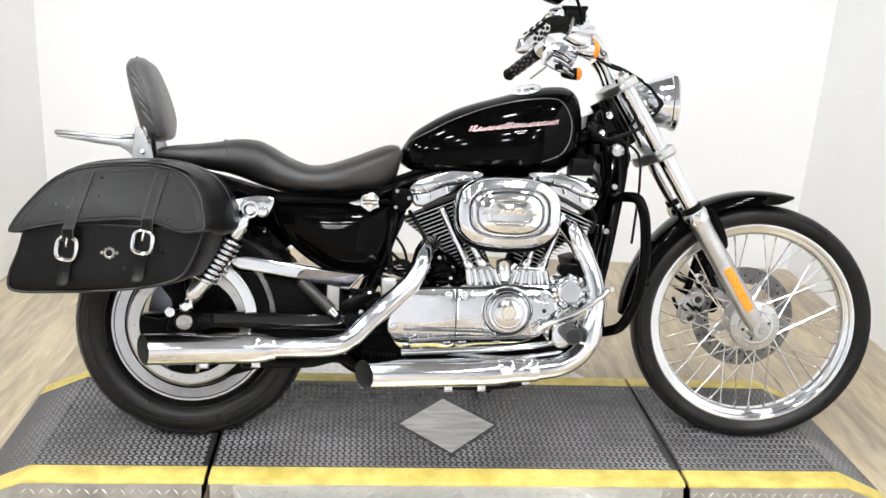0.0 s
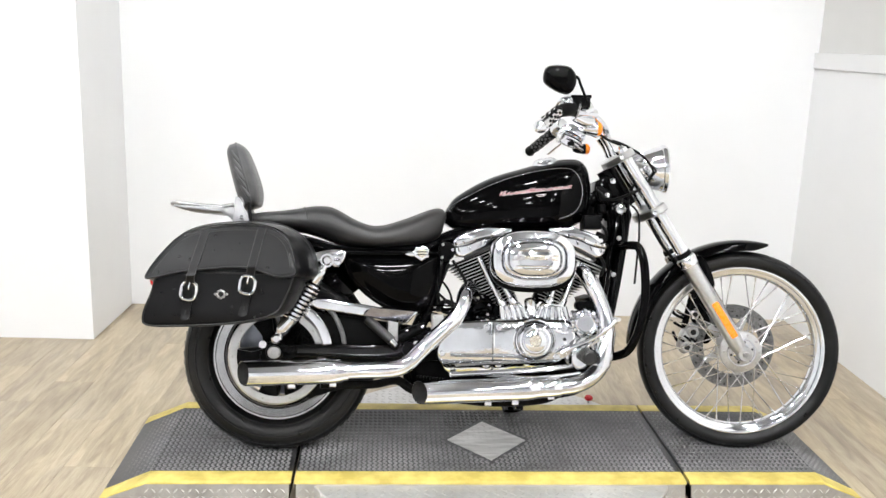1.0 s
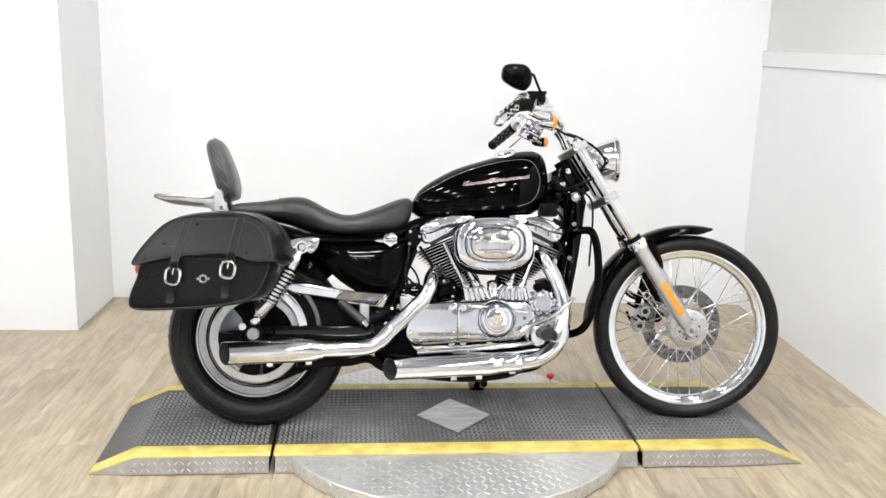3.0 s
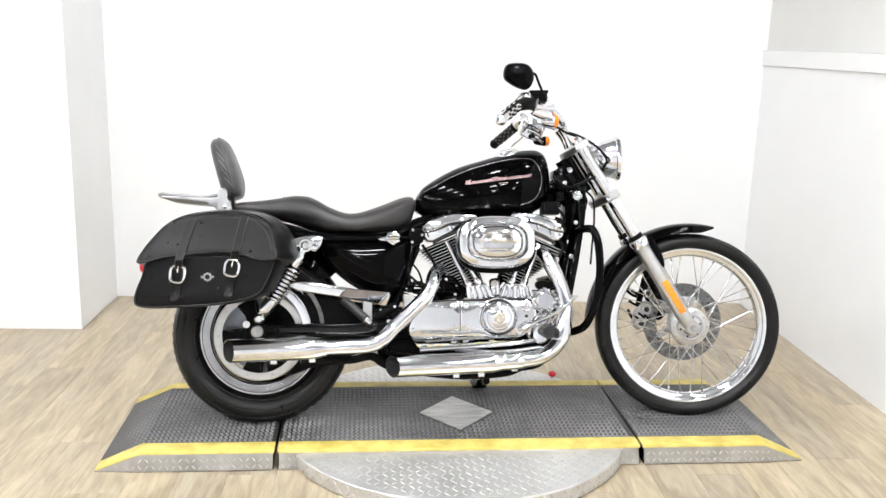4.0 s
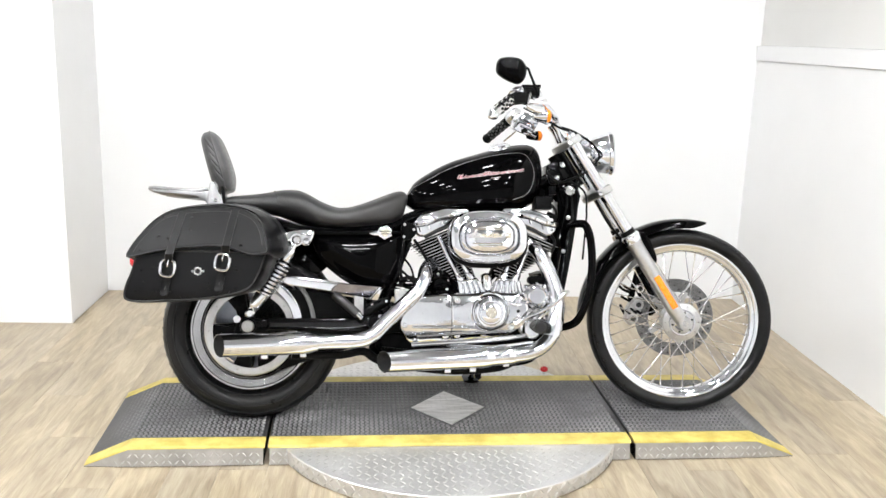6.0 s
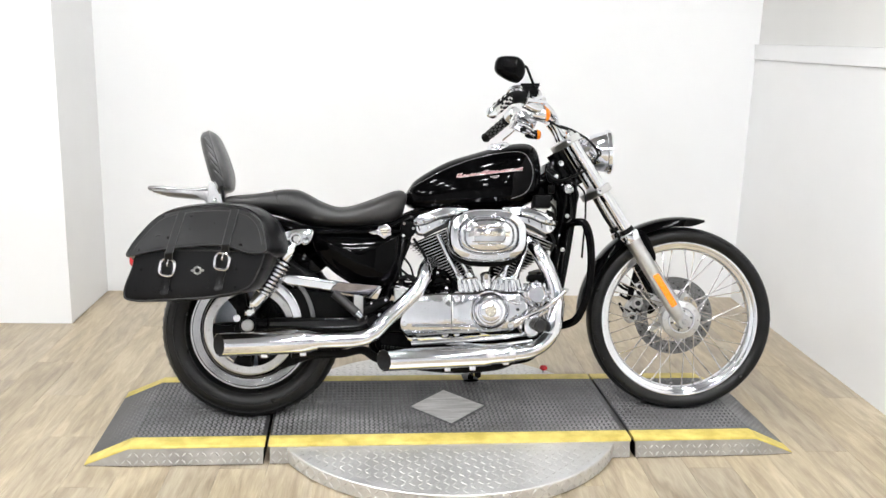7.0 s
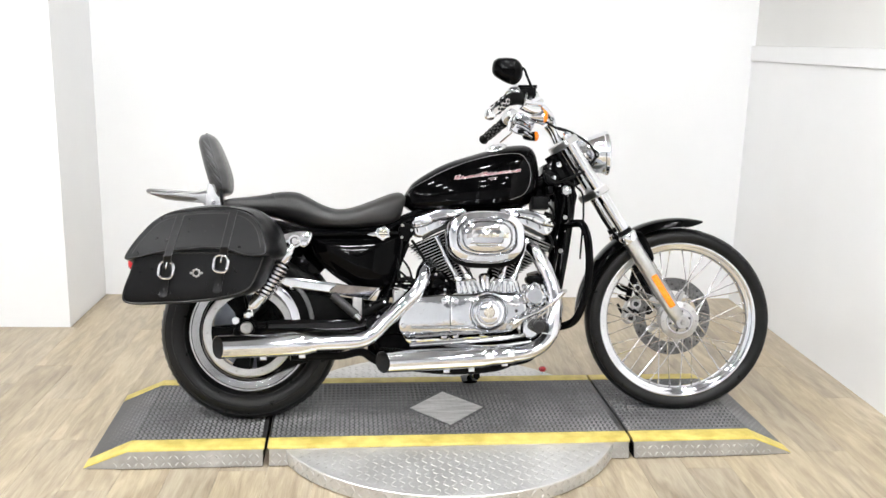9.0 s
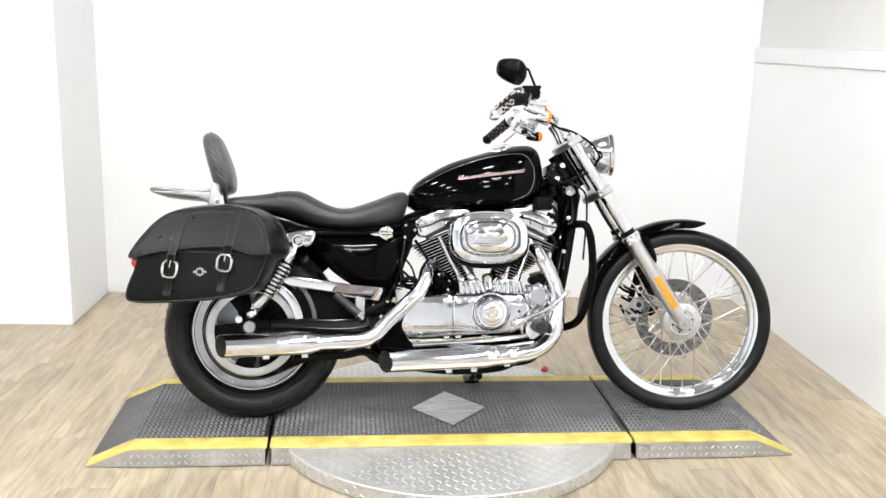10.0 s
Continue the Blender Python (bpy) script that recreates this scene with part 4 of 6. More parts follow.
for s in (-1, 1):
    g0, g1 = (V(0.164, -0.250, 1.126), V(0.087, -0.378, 1.055)) if s < 0 else (V(0.171, 0.250, 1.085), V(0.087, 0.378, 1.020))
    d = (g1 - g0).normalized()
    gl = (g1 - g0).length
    grip = part("grip", steered(tube([tuple(g0), tuple(g0 + d * 0.008), tuple(g0 + d * 0.012), tuple(g1 - d * 0.012), tuple(g1)], [0.023, 0.023, 0.0178, 0.0178, 0.0165], 20, 2)), POLISHED if s < 0 else RUBBER, bars, "bright grip with black rubber pads" if s < 0 else "black rubber grip")
    side_ = d.orthogonal().normalized()
    up_g = d.cross(side_)
    pads = bmesh.new()
    for k in range(7):
        for q in range(7):
            a = 2 * math.pi * (q + 0.5 * (k % 2)) / 7
            out_d = side_ * math.cos(a) + up_g * math.sin(a)
            p = g0 + d * (0.026 + k * (gl - 0.045) / 7) + out_d * 0.0175
            m_ = Matrix.Translation(p) @ Matrix((d, out_d.cross(d), out_d)).transposed().to_4x4()
            rings(pads, [[m_ @ Vector((0.0068 * w_ * math.cos(b_), 0.0052 * w_ * math.sin(b_), h_)) for b_ in (math.pi * n_ / 4 for n_ in range(8))] for w_, h_ in ((1.0, -0.002), (1.0, 0.0012), (0.6, 0.0026))])
    tagged(part("grip_pads", steered(pads), RUBBER if s < 0 else PAD_VINYL, grip), kind="stuff")
    part("grip_end", steered(tube([tuple(g1 - d * 0.002), tuple(g1 + d * 0.004), tuple(g1 + d * 0.014), tuple(g1 + d * (0.030 if s < 0 else 0.016))], [0.0185, 0.020, 0.015, 0.005], 20, 2)), CHROME if s < 0 else RUBBER, grip)
    h0 = g0 - d * 0.045
    part("switch_housing", steered(tube([tuple(h0 - d * 0.012), tuple(h0 - d * 0.006), tuple(h0 + d * 0.032), tuple(h0 + d * 0.042)], [0.020, 0.027, 0.029, 0.021], 20, 3)), CHROME, bars, "chrome switch housing")
    lp = [tuple(h0 + V(0.02, 0.0, -0.004)), tuple(h0 + V(0.032, 0.03 * s, -0.006)), tuple(g0 + d * 0.05 + V(0.062, 0.012 * s, -0.012)), tuple(g1 - d * (0.10 if s < 0 else 0.02) + V(0.058, 0.010 * s, -0.020))]
    part("lever", steered(tube(lp, [0.009, 0.006, 0.0045, 0.005], 12, 5, flat=0.7)), POLISHED, bars, "bright hand lever")
    clamp = V(0.235, 0.20 * s, 1.102 - 0.022 * s)
    part("lever_clamp", steered(tube([tuple(clamp + V(-0.014, 0.012 * s, -0.006)), tuple(clamp + V(0.014, -0.012 * s, 0.006))], 0.024, 16)), CHROME, bars)
    st = (0.279, 0.185 * s, 1.064) if s < 0 else (0.279, 0.185, 1.018)
    part("signal_stem", steered(tube([(0.240 if s > 0 else 0.262, 0.178 * s, st[2] + 0.045), (0.246 if s > 0 else 0.262, 0.182 * s, st[2] + 0.020), (st[0] - 0.022, 0.187 * s, st[2] + 0.001)], 0.007, 10)), CHROME if s < 0 else SATIN_BLACK, bars)
    sig = part("turn_signal", steered(lathe([(q_ * (1.0 if s < 0 else 0.85), h_ * (1.0 if s < 0 else 1.05)) for q_, h_ in ((0, -0.046), (0.010, -0.044), (0.017, -0.032), (0.021, -0.012), (0.022, 0.0), (0.0, 0.0))], st, (1, 0, 0), 28)), CHROME if s < 0 else SATIN_BLACK, bars, "bullet turn signal")
    part("signal_lens", steered(lathe([(q_ * (1.0 if s < 0 else 0.85), h_) for q_, h_ in ((0, 0.0), (0.0225, 0.0), (0.0225, 0.005), (0.018, 0.012), (0.008, 0.016), (0, 0.017))], st, (1, 0, 0), 28)), AMBER, sig, "orange lens")
cluster = part("switch_housing", steered(slab(smooth_outline([(0.200, 1.100), (0.228, 1.108), (0.274, 1.086), (0.278, 1.066), (0.258, 1.030), (0.238, 1.018), (0.192, 1.036), (0.180, 1.062)], 3), 0.166, 0.215, 0.004)), CHROME, bars, "chrome switch cluster")
for k in range(4):
    x_, z_ = 0.200 + 0.004 * k, 1.090 - 0.017 * k
    part("switch_rib", steered(tube([(x_, 0.166, z_), (x_ + 0.030, 0.163, z_ - 0.013), (x_ + 0.056, 0.167, z_ - 0.028)], 0.0048, 10)), CHROME, cluster)
part("lever_perch", steered(tube([(0.205, 0.172, 1.100), (0.186, 0.170, 1.072), (0.178, 0.172, 1.040)], [0.009, 0.011, 0.008], 14)), POLISHED, cluster, "bright lever perch")
part("switch_button", steered(block(0.212, 0.236, 0.158, 0.170, 1.028, 1.044, 0.003)), RUBBER, cluster)
part("switch_rib", steered(tube([(0.20, -0.22, 1.10), (0.235, -0.205, 1.085), (0.262, -0.19, 1.085)], 0.016, 14)), CHROME, bars)
part("throttle_housing", steered(tube([(0.196, -0.236, 1.122), (0.170, -0.262, 1.117), (0.138, -0.285, 1.106)], [0.022, 0.022, 0.018], 18)), RUBBER, bars, "black throttle housing")
part("brake_reservoir", steered(block(0.192, 0.250, -0.240, -0.175, 1.128, 1.158, 0.007)), SATIN_BLACK, bars, "black brake fluid reservoir")
part("reservoir_lid", steered(block(0.189, 0.253, -0.243, -0.172, 1.157, 1.166, 0.003)), SATIN_BLACK, bars)
part("master_cylinder", steered(tube([(0.195, -0.245, 1.112), (0.270, -0.17, 1.112)], 0.017, 16)), CHROME, bars)
mir = part("mirror_stalk", steered(tube([(0.242, -0.228, 1.122), (0.236, -0.242, 1.150), (0.215, -0.258, 1.198), (0.208, -0.266, 1.214), (0.196, -0.272, 1.219), (0.160, -0.275, 1.214)], 0.0045, 10)), SATIN_BLACK, bars, "thin black mirror stalk")
sh = smooth_outline([(0.093, 1.205), (0.094, 1.238), (0.108, 1.254), (0.14, 1.257), (0.172, 1.252), (0.190, 1.235), (0.196, 1.212), (0.190, 1.185), (0.172, 1.167), (0.15, 1.168), (0.12, 1.182)], 4)
mm = STEER @ Matrix.Translation((0.150, -0.275, 1.211)) @ Matrix.Rotation(radians(-8), 4, "Z") @ Matrix.Translation((-0.145, 0.275, -1.213))
bm = bmesh.new()
Lp = []
for k, y in ((0.30, -0.305), (0.55, -0.302), (0.78, -0.295), (0.93, -0.284), (1.0, -0.270), (1.0, -0.262), (0.97, -0.259)):
    Lp.append([mm @ Vector((0.145 + (x - 0.145) * k, y, 1.213 + (z - 1.213) * k)) for x, z in sh])
rings(bm, Lp)
part("mirror_housing", bm, PAINT, mir, "gloss black teardrop mirror housing")
part("mirror_glass", slab(inset(sh, 0.004), -0.2575, -0.2585, 0.0004, m=mm), CHROME, mir, "mirror glass")
for q in ([(0.26, -0.17, 1.065), (0.331, -0.10, 1.030), (0.392, -0.10, 1.009), (0.443, -0.10, 0.977), (0.474, -0.10, 0.932), (0.458, -0.09, 0.898), (0.43, -0.06, 0.87)],
          [(0.285, 0.16, 1.07), (0.35, 0.12, 1.05), (0.42, 0.09, 1.02), (0.46, 0.06, 0.97), (0.44, 0.04, 0.90), (0.40, 0.02, 0.84)]):
    part("control_cable", steered(tube(q, 0.0045, 8)), RUBBER, bars, "black control cable")
part("control_cable", tube([(0.345, -0.09, 0.84), (0.40, -0.13, 0.79), (0.405, -0.14, 0.72), (0.398, -0.15, 0.66), (0.39, -0.14, 0.55)], 0.0035, 8), RUBBER, bars)
part("brake_line", tube([(0.27, -0.10, 0.86), (0.315, -0.12, 0.825), (0.365, -0.135, 0.84), (0.41, -0.13, 0.86), (0.43, -0.10, 0.87)], 0.005, 8), RUBBER, bars)

# fuel tank
TANK = [(-0.226, 0.776, 0.752, 0.030), (-0.212, 0.803, 0.738, 0.060), (-0.18, 0.840, 0.728, 0.082), (-0.08, 0.898, 0.717, 0.112), (0.03, 0.934, 0.713, 0.132), (0.12, 0.959, 0.716, 0.140), (0.18, 0.969, 0.728, 0.134), (0.225, 0.968, 0.748, 0.116), (0.25, 0.952, 0.775, 0.092), (0.264, 0.92, 0.81, 0.055)]
tank_line = spline(TANK, 6)


def tank_section(x):
    for a, c in zip(tank_line, tank_line[1:]):
        if a[0] <= x <= c[0]:
            return a + (c - a) * ((x - a[0]) / (c[0] - a[0] + 1e-9))
    return tank_line[0] if x < tank_line[0][0] else tank_line[-1]


def tank_y(x, z, off=0.0):
    """Right-hand surface of the tank at side-view place (x, z)."""
    _, zt, zb, hw = tank_section(x)
    mid, h = zb + (zt - zb) * 0.36, 0
    h = (zt - mid) if z > mid else (mid - zb)
    p = 2.3 if z > mid else 3.2
    return -(hw * max(0.0, 1 - min(1, abs(z - mid) / h) ** p) ** (1 / p)) - off


bm = bmesh.new()
loops = []
for x, zt, zb, hw in tank_line:
    mid = zb + (zt - zb) * 0.36
    lp = []
    for k in range(36):
        a = 2 * math.pi * k / 36
        c, s = math.cos(a), math.sin(a)
        p = 2.3 if s > 0 else 3.2
        h = (zt - mid) if s > 0 else (mid - zb)
        lp.append(Vector((x, hw * math.copysign(abs(c) ** (2 / p), c), mid + h * math.copysign(abs(s) ** (2 / p), s))))
    loops.append(lp)
rings(bm, loops)
tank = part("fuel_tank", bm, PAINT, bike, "gloss black teardrop fuel tank", 50)
panel = smooth_outline([(-0.205, 0.782), (-0.135, 0.842), (-0.035, 0.888), (0.066, 0.917), (0.160, 0.929), (0.200, 0.916), (0.222, 0.86), (0.208, 0.800), (0.166, 0.768), (0.06, 0.752)], 6)
seq = [(x, z) for x, z in panel[:8 * 6 + 3]]
part("pinstripe", tube([(x, tank_y(x, z, 0.0006), z) for x, z in seq], 0.0011, 6, 1), STRIPE, tank, "thin silver pinstripe")
part("tank_seam", tube([(x, tank_y(x, tank_section(x)[2] + 0.012, 0.0005), tank_section(x)[2] + 0.012) for x in np.linspace(-0.19, 0.2, 18)], 0.003, 6, 1), PAINT, tank)
cap_ = lathe([(0.0, 0.014), (0.024, 0.013), (0.036, 0.009), (0.040, 0.003), (0.042, 0.0), (0.042, -0.012), (0.0, -0.012)], (0.112, -0.03, 0.955), (-0.22, -0.18, 1), 30)
part("filler_cap", cap_, CHROME, tank, "chrome filler cap")


def decal(xa, xb, zfun, hfun, off, n=60):
    """A thin enamel strip laid on the tank side, with its own edge thickness."""
    bm = bmesh.new()
    lp = []
    for i in range(n + 1):
        x = xa + (xb - xa) * i / n
        z, h = zfun(x), hfun(x)
        lp.append([Vector((x, tank_y(x, z - h, off), z - h)), Vector((x, tank_y(x, z + h, off), z + h)), Vector((x, tank_y(x, z + h, -0.002), z + h)), Vector((x, tank_y(x, z - h, -0.002), z - h))])
    rings(bm, lp)
    return bm


line = lambda x: 0.838 + (x + 0.055) * 0.118
rng = random.Random(11)
underline = lambda x: line(x) - 0.0052
part("emblem_edge", decal(-0.046, 0.182, underline, lambda x: 0.0011 + 0.0007 * math.sin(x * 310), 0.0010, 160), WHITE_INK, tank, "silver-white emblem underline")
stroke_x = -0.050
while stroke_x < 0.178:
    capital = stroke_x < -0.034 or 0.040 < stroke_x < 0.054
    tall = 0.0068 if capital else 0.0034 * rng.uniform(0.75, 1.4)
    lean = rng.uniform(0.004, 0.0095)
    foot = line(stroke_x) - 0.0042
    for ink, rad, lift, wide in ((WHITE_INK, 0.0021, 0.0004, 1.0), (RED_INK, 0.0009, 0.0018, 0.9)):
        pts_ = []
        for u, bend in ((0.0, -0.0012), (0.35, 0.0008), (0.7, -0.0004), (1.0, 0.0014)):
            xx, zz = stroke_x + lean * u * wide + bend, foot + 2 * tall * u * wide
            pts_.append((xx, tank_y(xx, zz, lift), zz))
        part("emblem_stroke", tube(pts_, rad, 6, 2), ink, tank)
    stroke_x += rng.uniform(0.0046, 0.0078)
for x0_, x1_, drop_ in ((0.066, 0.098, 0.0165), (0.072, 0.092, 0.0215)):
    part("emblem_bar", decal(x0_, x1_, lambda x: line(x) - drop_, lambda x: 0.0012, 0.0010, 16), WHITE_INK, tank)

# seat: top and bottom side lines, half width along the length
S_TOP = [(-0.872, 0.752), (-0.862, 0.764), (-0.833, 0.774), (-0.764, 0.781), (-0.696, 0.790), (-0.66, 0.797), (-0.606, 0.796), (-0.567, 0.780), (-0.527, 0.757), (-0.477, 0.737), (-0.44, 0.735), (-0.406, 0.742), (-0.346, 0.763), (-0.284, 0.788), (-0.254, 0.796), (-0.232, 0.794), (-0.222, 0.782)]
S_BOT = [(-0.872, 0.742), (-0.851, 0.735), (-0.78, 0.722), (-0.719, 0.712), (-0.681, 0.706), (-0.624, 0.688), (-0.566, 0.668), (-0.489, 0.655), (-0.373, 0.657), (-0.295, 0.664), (-0.245, 0.690), (-0.228, 0.735), (-0.222, 0.758)]
S_W = [(-0.872, 0.05), (-0.85, 0.085), (-0.78, 0.10), (-0.69, 0.108), (-0.62, 0.125), (-0.55, 0.155), (-0.46, 0.172), (-0.38, 0.162), (-0.30, 0.125), (-0.25, 0.095), (-0.222, 0.07)]
interp = lambda tab, x: float(np.interp(x, [p[0] for p in tab], [p[1] for p in tab]))
sm = lambda tab: [(p[0], p[1]) for p in spline(tab, 5)]
st, sb, sw_ = sm(S_TOP), sm(S_BOT), sm(S_W)
bm = bmesh.new()
loops = []
for x in np.linspace(-0.872, -0.222, 66):
    zt, zb, hw = interp(st, x), interp(sb, x), interp(sw_, x)
    lp = []
    for k in range(28):
        a = 2 * math.pi * k / 28
        c, s = math.cos(a), math.sin(a)
        p = 3.0
        mid = zb + (zt - zb) * 0.42
        h = (zt - mid) if s > 0 else (mid - zb)
        lp.append(Vector((x, hw * math.copysign(abs(c) ** (2 / p), c), mid + h * math.copysign(abs(s) ** (2 / 2.6), s))))
    loops.append(lp)
rings(bm, loops)
seat = part("seat", bm, VINYL, bike, "black vinyl two-up seat", 50)
for xs in (-0.688,):
    zt, zb, hw = interp(st, xs), interp(sb, xs), interp(sw_, xs)
    mid = zb + (zt - zb) * 0.42
    pts_ = []
    for k in range(15):
        a = math.pi * k / 14
        c, s = math.cos(a), math.sin(a)
        pts_.append((xs + 0.02 * (1 - s), -hw * 1.004 * math.copysign(abs(c) ** (2 / 3), c), mid + (zt - mid + 0.001) * abs(s) ** (2 / 2.6)))
    part("seat_welt", tube(pts_, 0.0035, 8, 2), VINYL, seat, "sewn seat welt")
part("seat_pan", slab([(-0.84, 0.738), (-0.72, 0.708), (-0.62, 0.682), (-0.55, 0.662), (-0.30, 0.655), (-0.25, 0.675), (-0.30, 0.640), (-0.56, 0.640), (-0.72, 0.690), (-0.84, 0.722)], -0.118, 0.118, 0.004), FRAME_PAINT, bike, "black seat base")

# engine
engine = group_part("engine", "air-cooled V-twin engine with chrome covers")
part("crankcase", slab(smooth_outline([(-0.235, 0.24), (-0.05, 0.205), (0.16, 0.21), (0.25, 0.27), (0.255, 0.36), (0.215, 0.43), (0.10, 0.455), (-0.05, 0.455), (-0.20, 0.43), (-0.245, 0.36)], 4), -0.095, 0.12, 0.012), ENGINE_BLACK, engine, "black crankcase")
sprocket_cover = [(-0.256, 0.325), (-0.246, 0.365), (-0.235, 0.40), (-0.222, 0.418), (-0.15, 0.424), (-0.0805, 0.425), (-0.0805, 0.276), (-0.13, 0.266), (-0.200, 0.258), (-0.222, 0.265), (-0.240, 0.290)]


def cover_fall(z):
    """How far an engine cover's face falls back below and above its flat middle."""
    return 0.028 * max(0.0, (0.345 - z) / 0.075) ** 2 + 0.006 * max(0.0, (z - 0.402) / 0.025) ** 2


def cover_shell(outline, y0, y1, bevel):
    bm = bmesh.new()
    cx_, cz_ = (sum(p[i] for p in outline) / len(outline) for i in (0, 1))
    rim_ = inset(outline, bevel)
    out = [[Vector((x, y1, z)) for x, z in outline], [Vector((x, y0 + cover_fall(z) + bevel, z)) for x, z in outline], [Vector((x, y0 + cover_fall(z) + bevel * 0.3, z)) for x, z in inset(outline, bevel * 0.3)]]
    for k in range(13):
        q = 1 - 0.96 * k / 12
        out.append([Vector((cx_ + (x - cx_) * q, y0 + cover_fall(cz_ + (z - cz_) * q), cz_ + (z - cz_) * q)) for x, z in rim_])
    rings(bm, out)
    return bm


part("sprocket_cover", cover_shell(smooth_outline(sprocket_cover, 3), -0.188, -0.08, 0.002), CAST_CHROME, engine, "chrome sprocket cover")
cam_cover = [(-0.0795, 0.426), (-0.01, 0.428), (0.05, 0.436), (0.10, 0.430), (0.150, 0.428), (0.178, 0.410), (0.186, 0.365), (0.166, 0.325), (0.11, 0.290), (0.05, 0.281), (-0.02, 0.276), (-0.0795, 0.275)]
part("cam_cover", cover_shell(smooth_outline(cam_cover, 3), -0.187, -0.08, 0.002), CAST_CHROME, engine, "chrome cam cover")
tc_ = (0.052, -0.18, 0.369)
part("timer_cover", lathe([(0, -0.034), (0.024, -0.034), (0.034, -0.030), (0.037, -0.024), (0.040, -0.024), (0.044, -0.029), (0.050, -0.028), (0.055, -0.02), (0.057, 0.0), (0.057, 0.02), (0, 0.02)], tc_, (0, 1, 0), 48), CHROME, engine, "round chrome timer cover")
part("cover_badge", lathe([(0, -0.0365), (0.017, -0.036), (0.019, -0.034), (0, -0.033)], tc_, (0, 1, 0), 32), BRASS, engine, "round gold-toned badge")
for x, z in ((-0.242, 0.33), (-0.225, 0.40), (-0.10, 0.41), (-0.10, 0.29), (-0.205, 0.275), (-0.06, 0.41), (-0.06, 0.292), (0.03, 0.297), (0.125, 0.318), (0.160, 0.352), (0.150, 0.410)):
    part("cover_screw", lathe([(0, -0.006), (0.0045, -0.0055), (0.0065, -0.002), (0.0065, 0.004), (0, 0.004)], (x, -0.187 + cover_fall(z), z), (0, 1, 0), 12), CHROME, engine)
    part("screw_boss", lathe([(0, -0.002), (0.010, -0.0015), (0.0125, 0.001), (0.013, 0.006), (0, 0.006)], (x, -0.187 + cover_fall(z), z), (0, 1, 0), 16), CHROME, engine)
part("cover_rib", tube([(-0.20, -0.184, 0.288), (-0.08, -0.182, 0.296), (0.03, -0.178, 0.297), (0.12, -0.176, 0.305)], 0.006, 10), CHROME, engine)
part("cover_gasket", tube([(-0.080, -0.1866 + cover_fall(z), z) for z in (0.277, 0.29, 0.305, 0.32, 0.335, 0.36, 0.385, 0.405, 0.424)], 0.0017, 8, 2), GAP, engine, "dark joint between the covers")
part("cover_band", tube([(-0.215, -0.1885, 0.322), (-0.15, -0.1895, 0.320), (-0.02, -0.1895, 0.318), (0.02, -0.188, 0.312)], 0.0045, 10), CHROME, engine, "raised band of the cover")
part("oil_line", tube([(-0.22, -0.20, 0.262), (-0.10, -0.20, 0.268), (0.06, -0.198, 0.276), (0.16, -0.18, 0.285), (0.22, -0.15, 0.292)], 0.0085, 12), CHROME, engine, "chrome pushrod of the rear brake")
part("oil_line", tube([(-0.10, -0.196, 0.262), (0.05, -0.205, 0.252), (0.20, -0.19, 0.265)], 0.006, 10), CHROME, engine)


def fin_plate(c, axis, hw, lat, th):
    """One cooling fin: a rounded plate across the cylinder's axis, black with a bright machined edge."""
    ax_ = Vector((axis[0], 0, axis[1])).normalized()
    u = Vector((ax_.z, 0, -ax_.x))
    o = Vector((c[0], 0, c[1]))
    outl = smooth_outline([(-hw, -lat * 0.7), (-hw * 0.8, -lat), (hw * 0.8, -lat), (hw, -lat * 0.7), (hw, lat * 0.7), (hw * 0.8, lat), (-hw * 0.8, lat), (-hw, lat * 0.7)], 2)
    bm = bmesh.new()
    rings(bm, [[o + u * a + V(0, b_, 0) + ax_ * h for a, b_ in outl] for h in (-th / 2, th / 2)])
    for f in bm.faces:
        f.material_index = 1 if len(f.verts) == 4 else 0
    return bm


for sx, name in ((-1, "rear"), (1, "front")):
    base = (0.050 + sx * 0.062, 0.455)
    axis = (sx * 0.383, 0.924)
    cyl = new("cylinder")
    cyl.parent = engine
    ax3 = (axis[0], 0, axis[1])
    part("barrel", lathe([(0, 0), (0.05, 0), (0.05, 0.2), (0, 0.2)], (base[0], 0, base[1]), ax3, 28), ENGINE_BLACK, cyl)
    ax_, up_ = Vector((axis[0], 0, axis[1])), Vector((axis[1], 0, -axis[0]))
    bm = bmesh.new()
    rings(bm, [[Vector((base[0], 0, base[1])) + ax_ * s_ + up_ * (a * w_) + V(0, b_ * l_, 0) for a, b_ in oval(0, 0, 1, 1, 24, 3.5)] for s_, w_, l_ in ((0.03, 0.026, 0.060), (0.12, 0.076, 0.068), (0.212, 0.124, 0.078))])
    part("head", bm, ENGINE_BLACK, cyl, "black cylinder head")
    for k in range(17):
        s = 0.034 + k * 0.01075
        hw = 0.034 + 0.098 * (k / 16)
        c = (base[0] + axis[0] * s, base[1] + axis[1] * s)
        part("cooling_fin", fin_plate(c, axis, hw, 0.070 + 0.022 * k / 16, 0.0021), [ENGINE_BLACK, ALU], cyl)
rear_box = [(-0.206, 0.668), (-0.202, 0.686), (-0.182, 0.704), (-0.140, 0.719), (-0.092, 0.732), (-0.014, 0.731), (-0.006, 0.722), (-0.040, 0.690), (-0.078, 0.672), (-0.120, 0.655), (-0.165, 0.632), (-0.184, 0.634), (-0.198, 0.648)]
front_box = [(0.10 - x + 0.003, z + 0.004 - 0.03 * (0.0 if x > -0.1 else (-0.1 - x))) for x, z in rear_box][::-1]
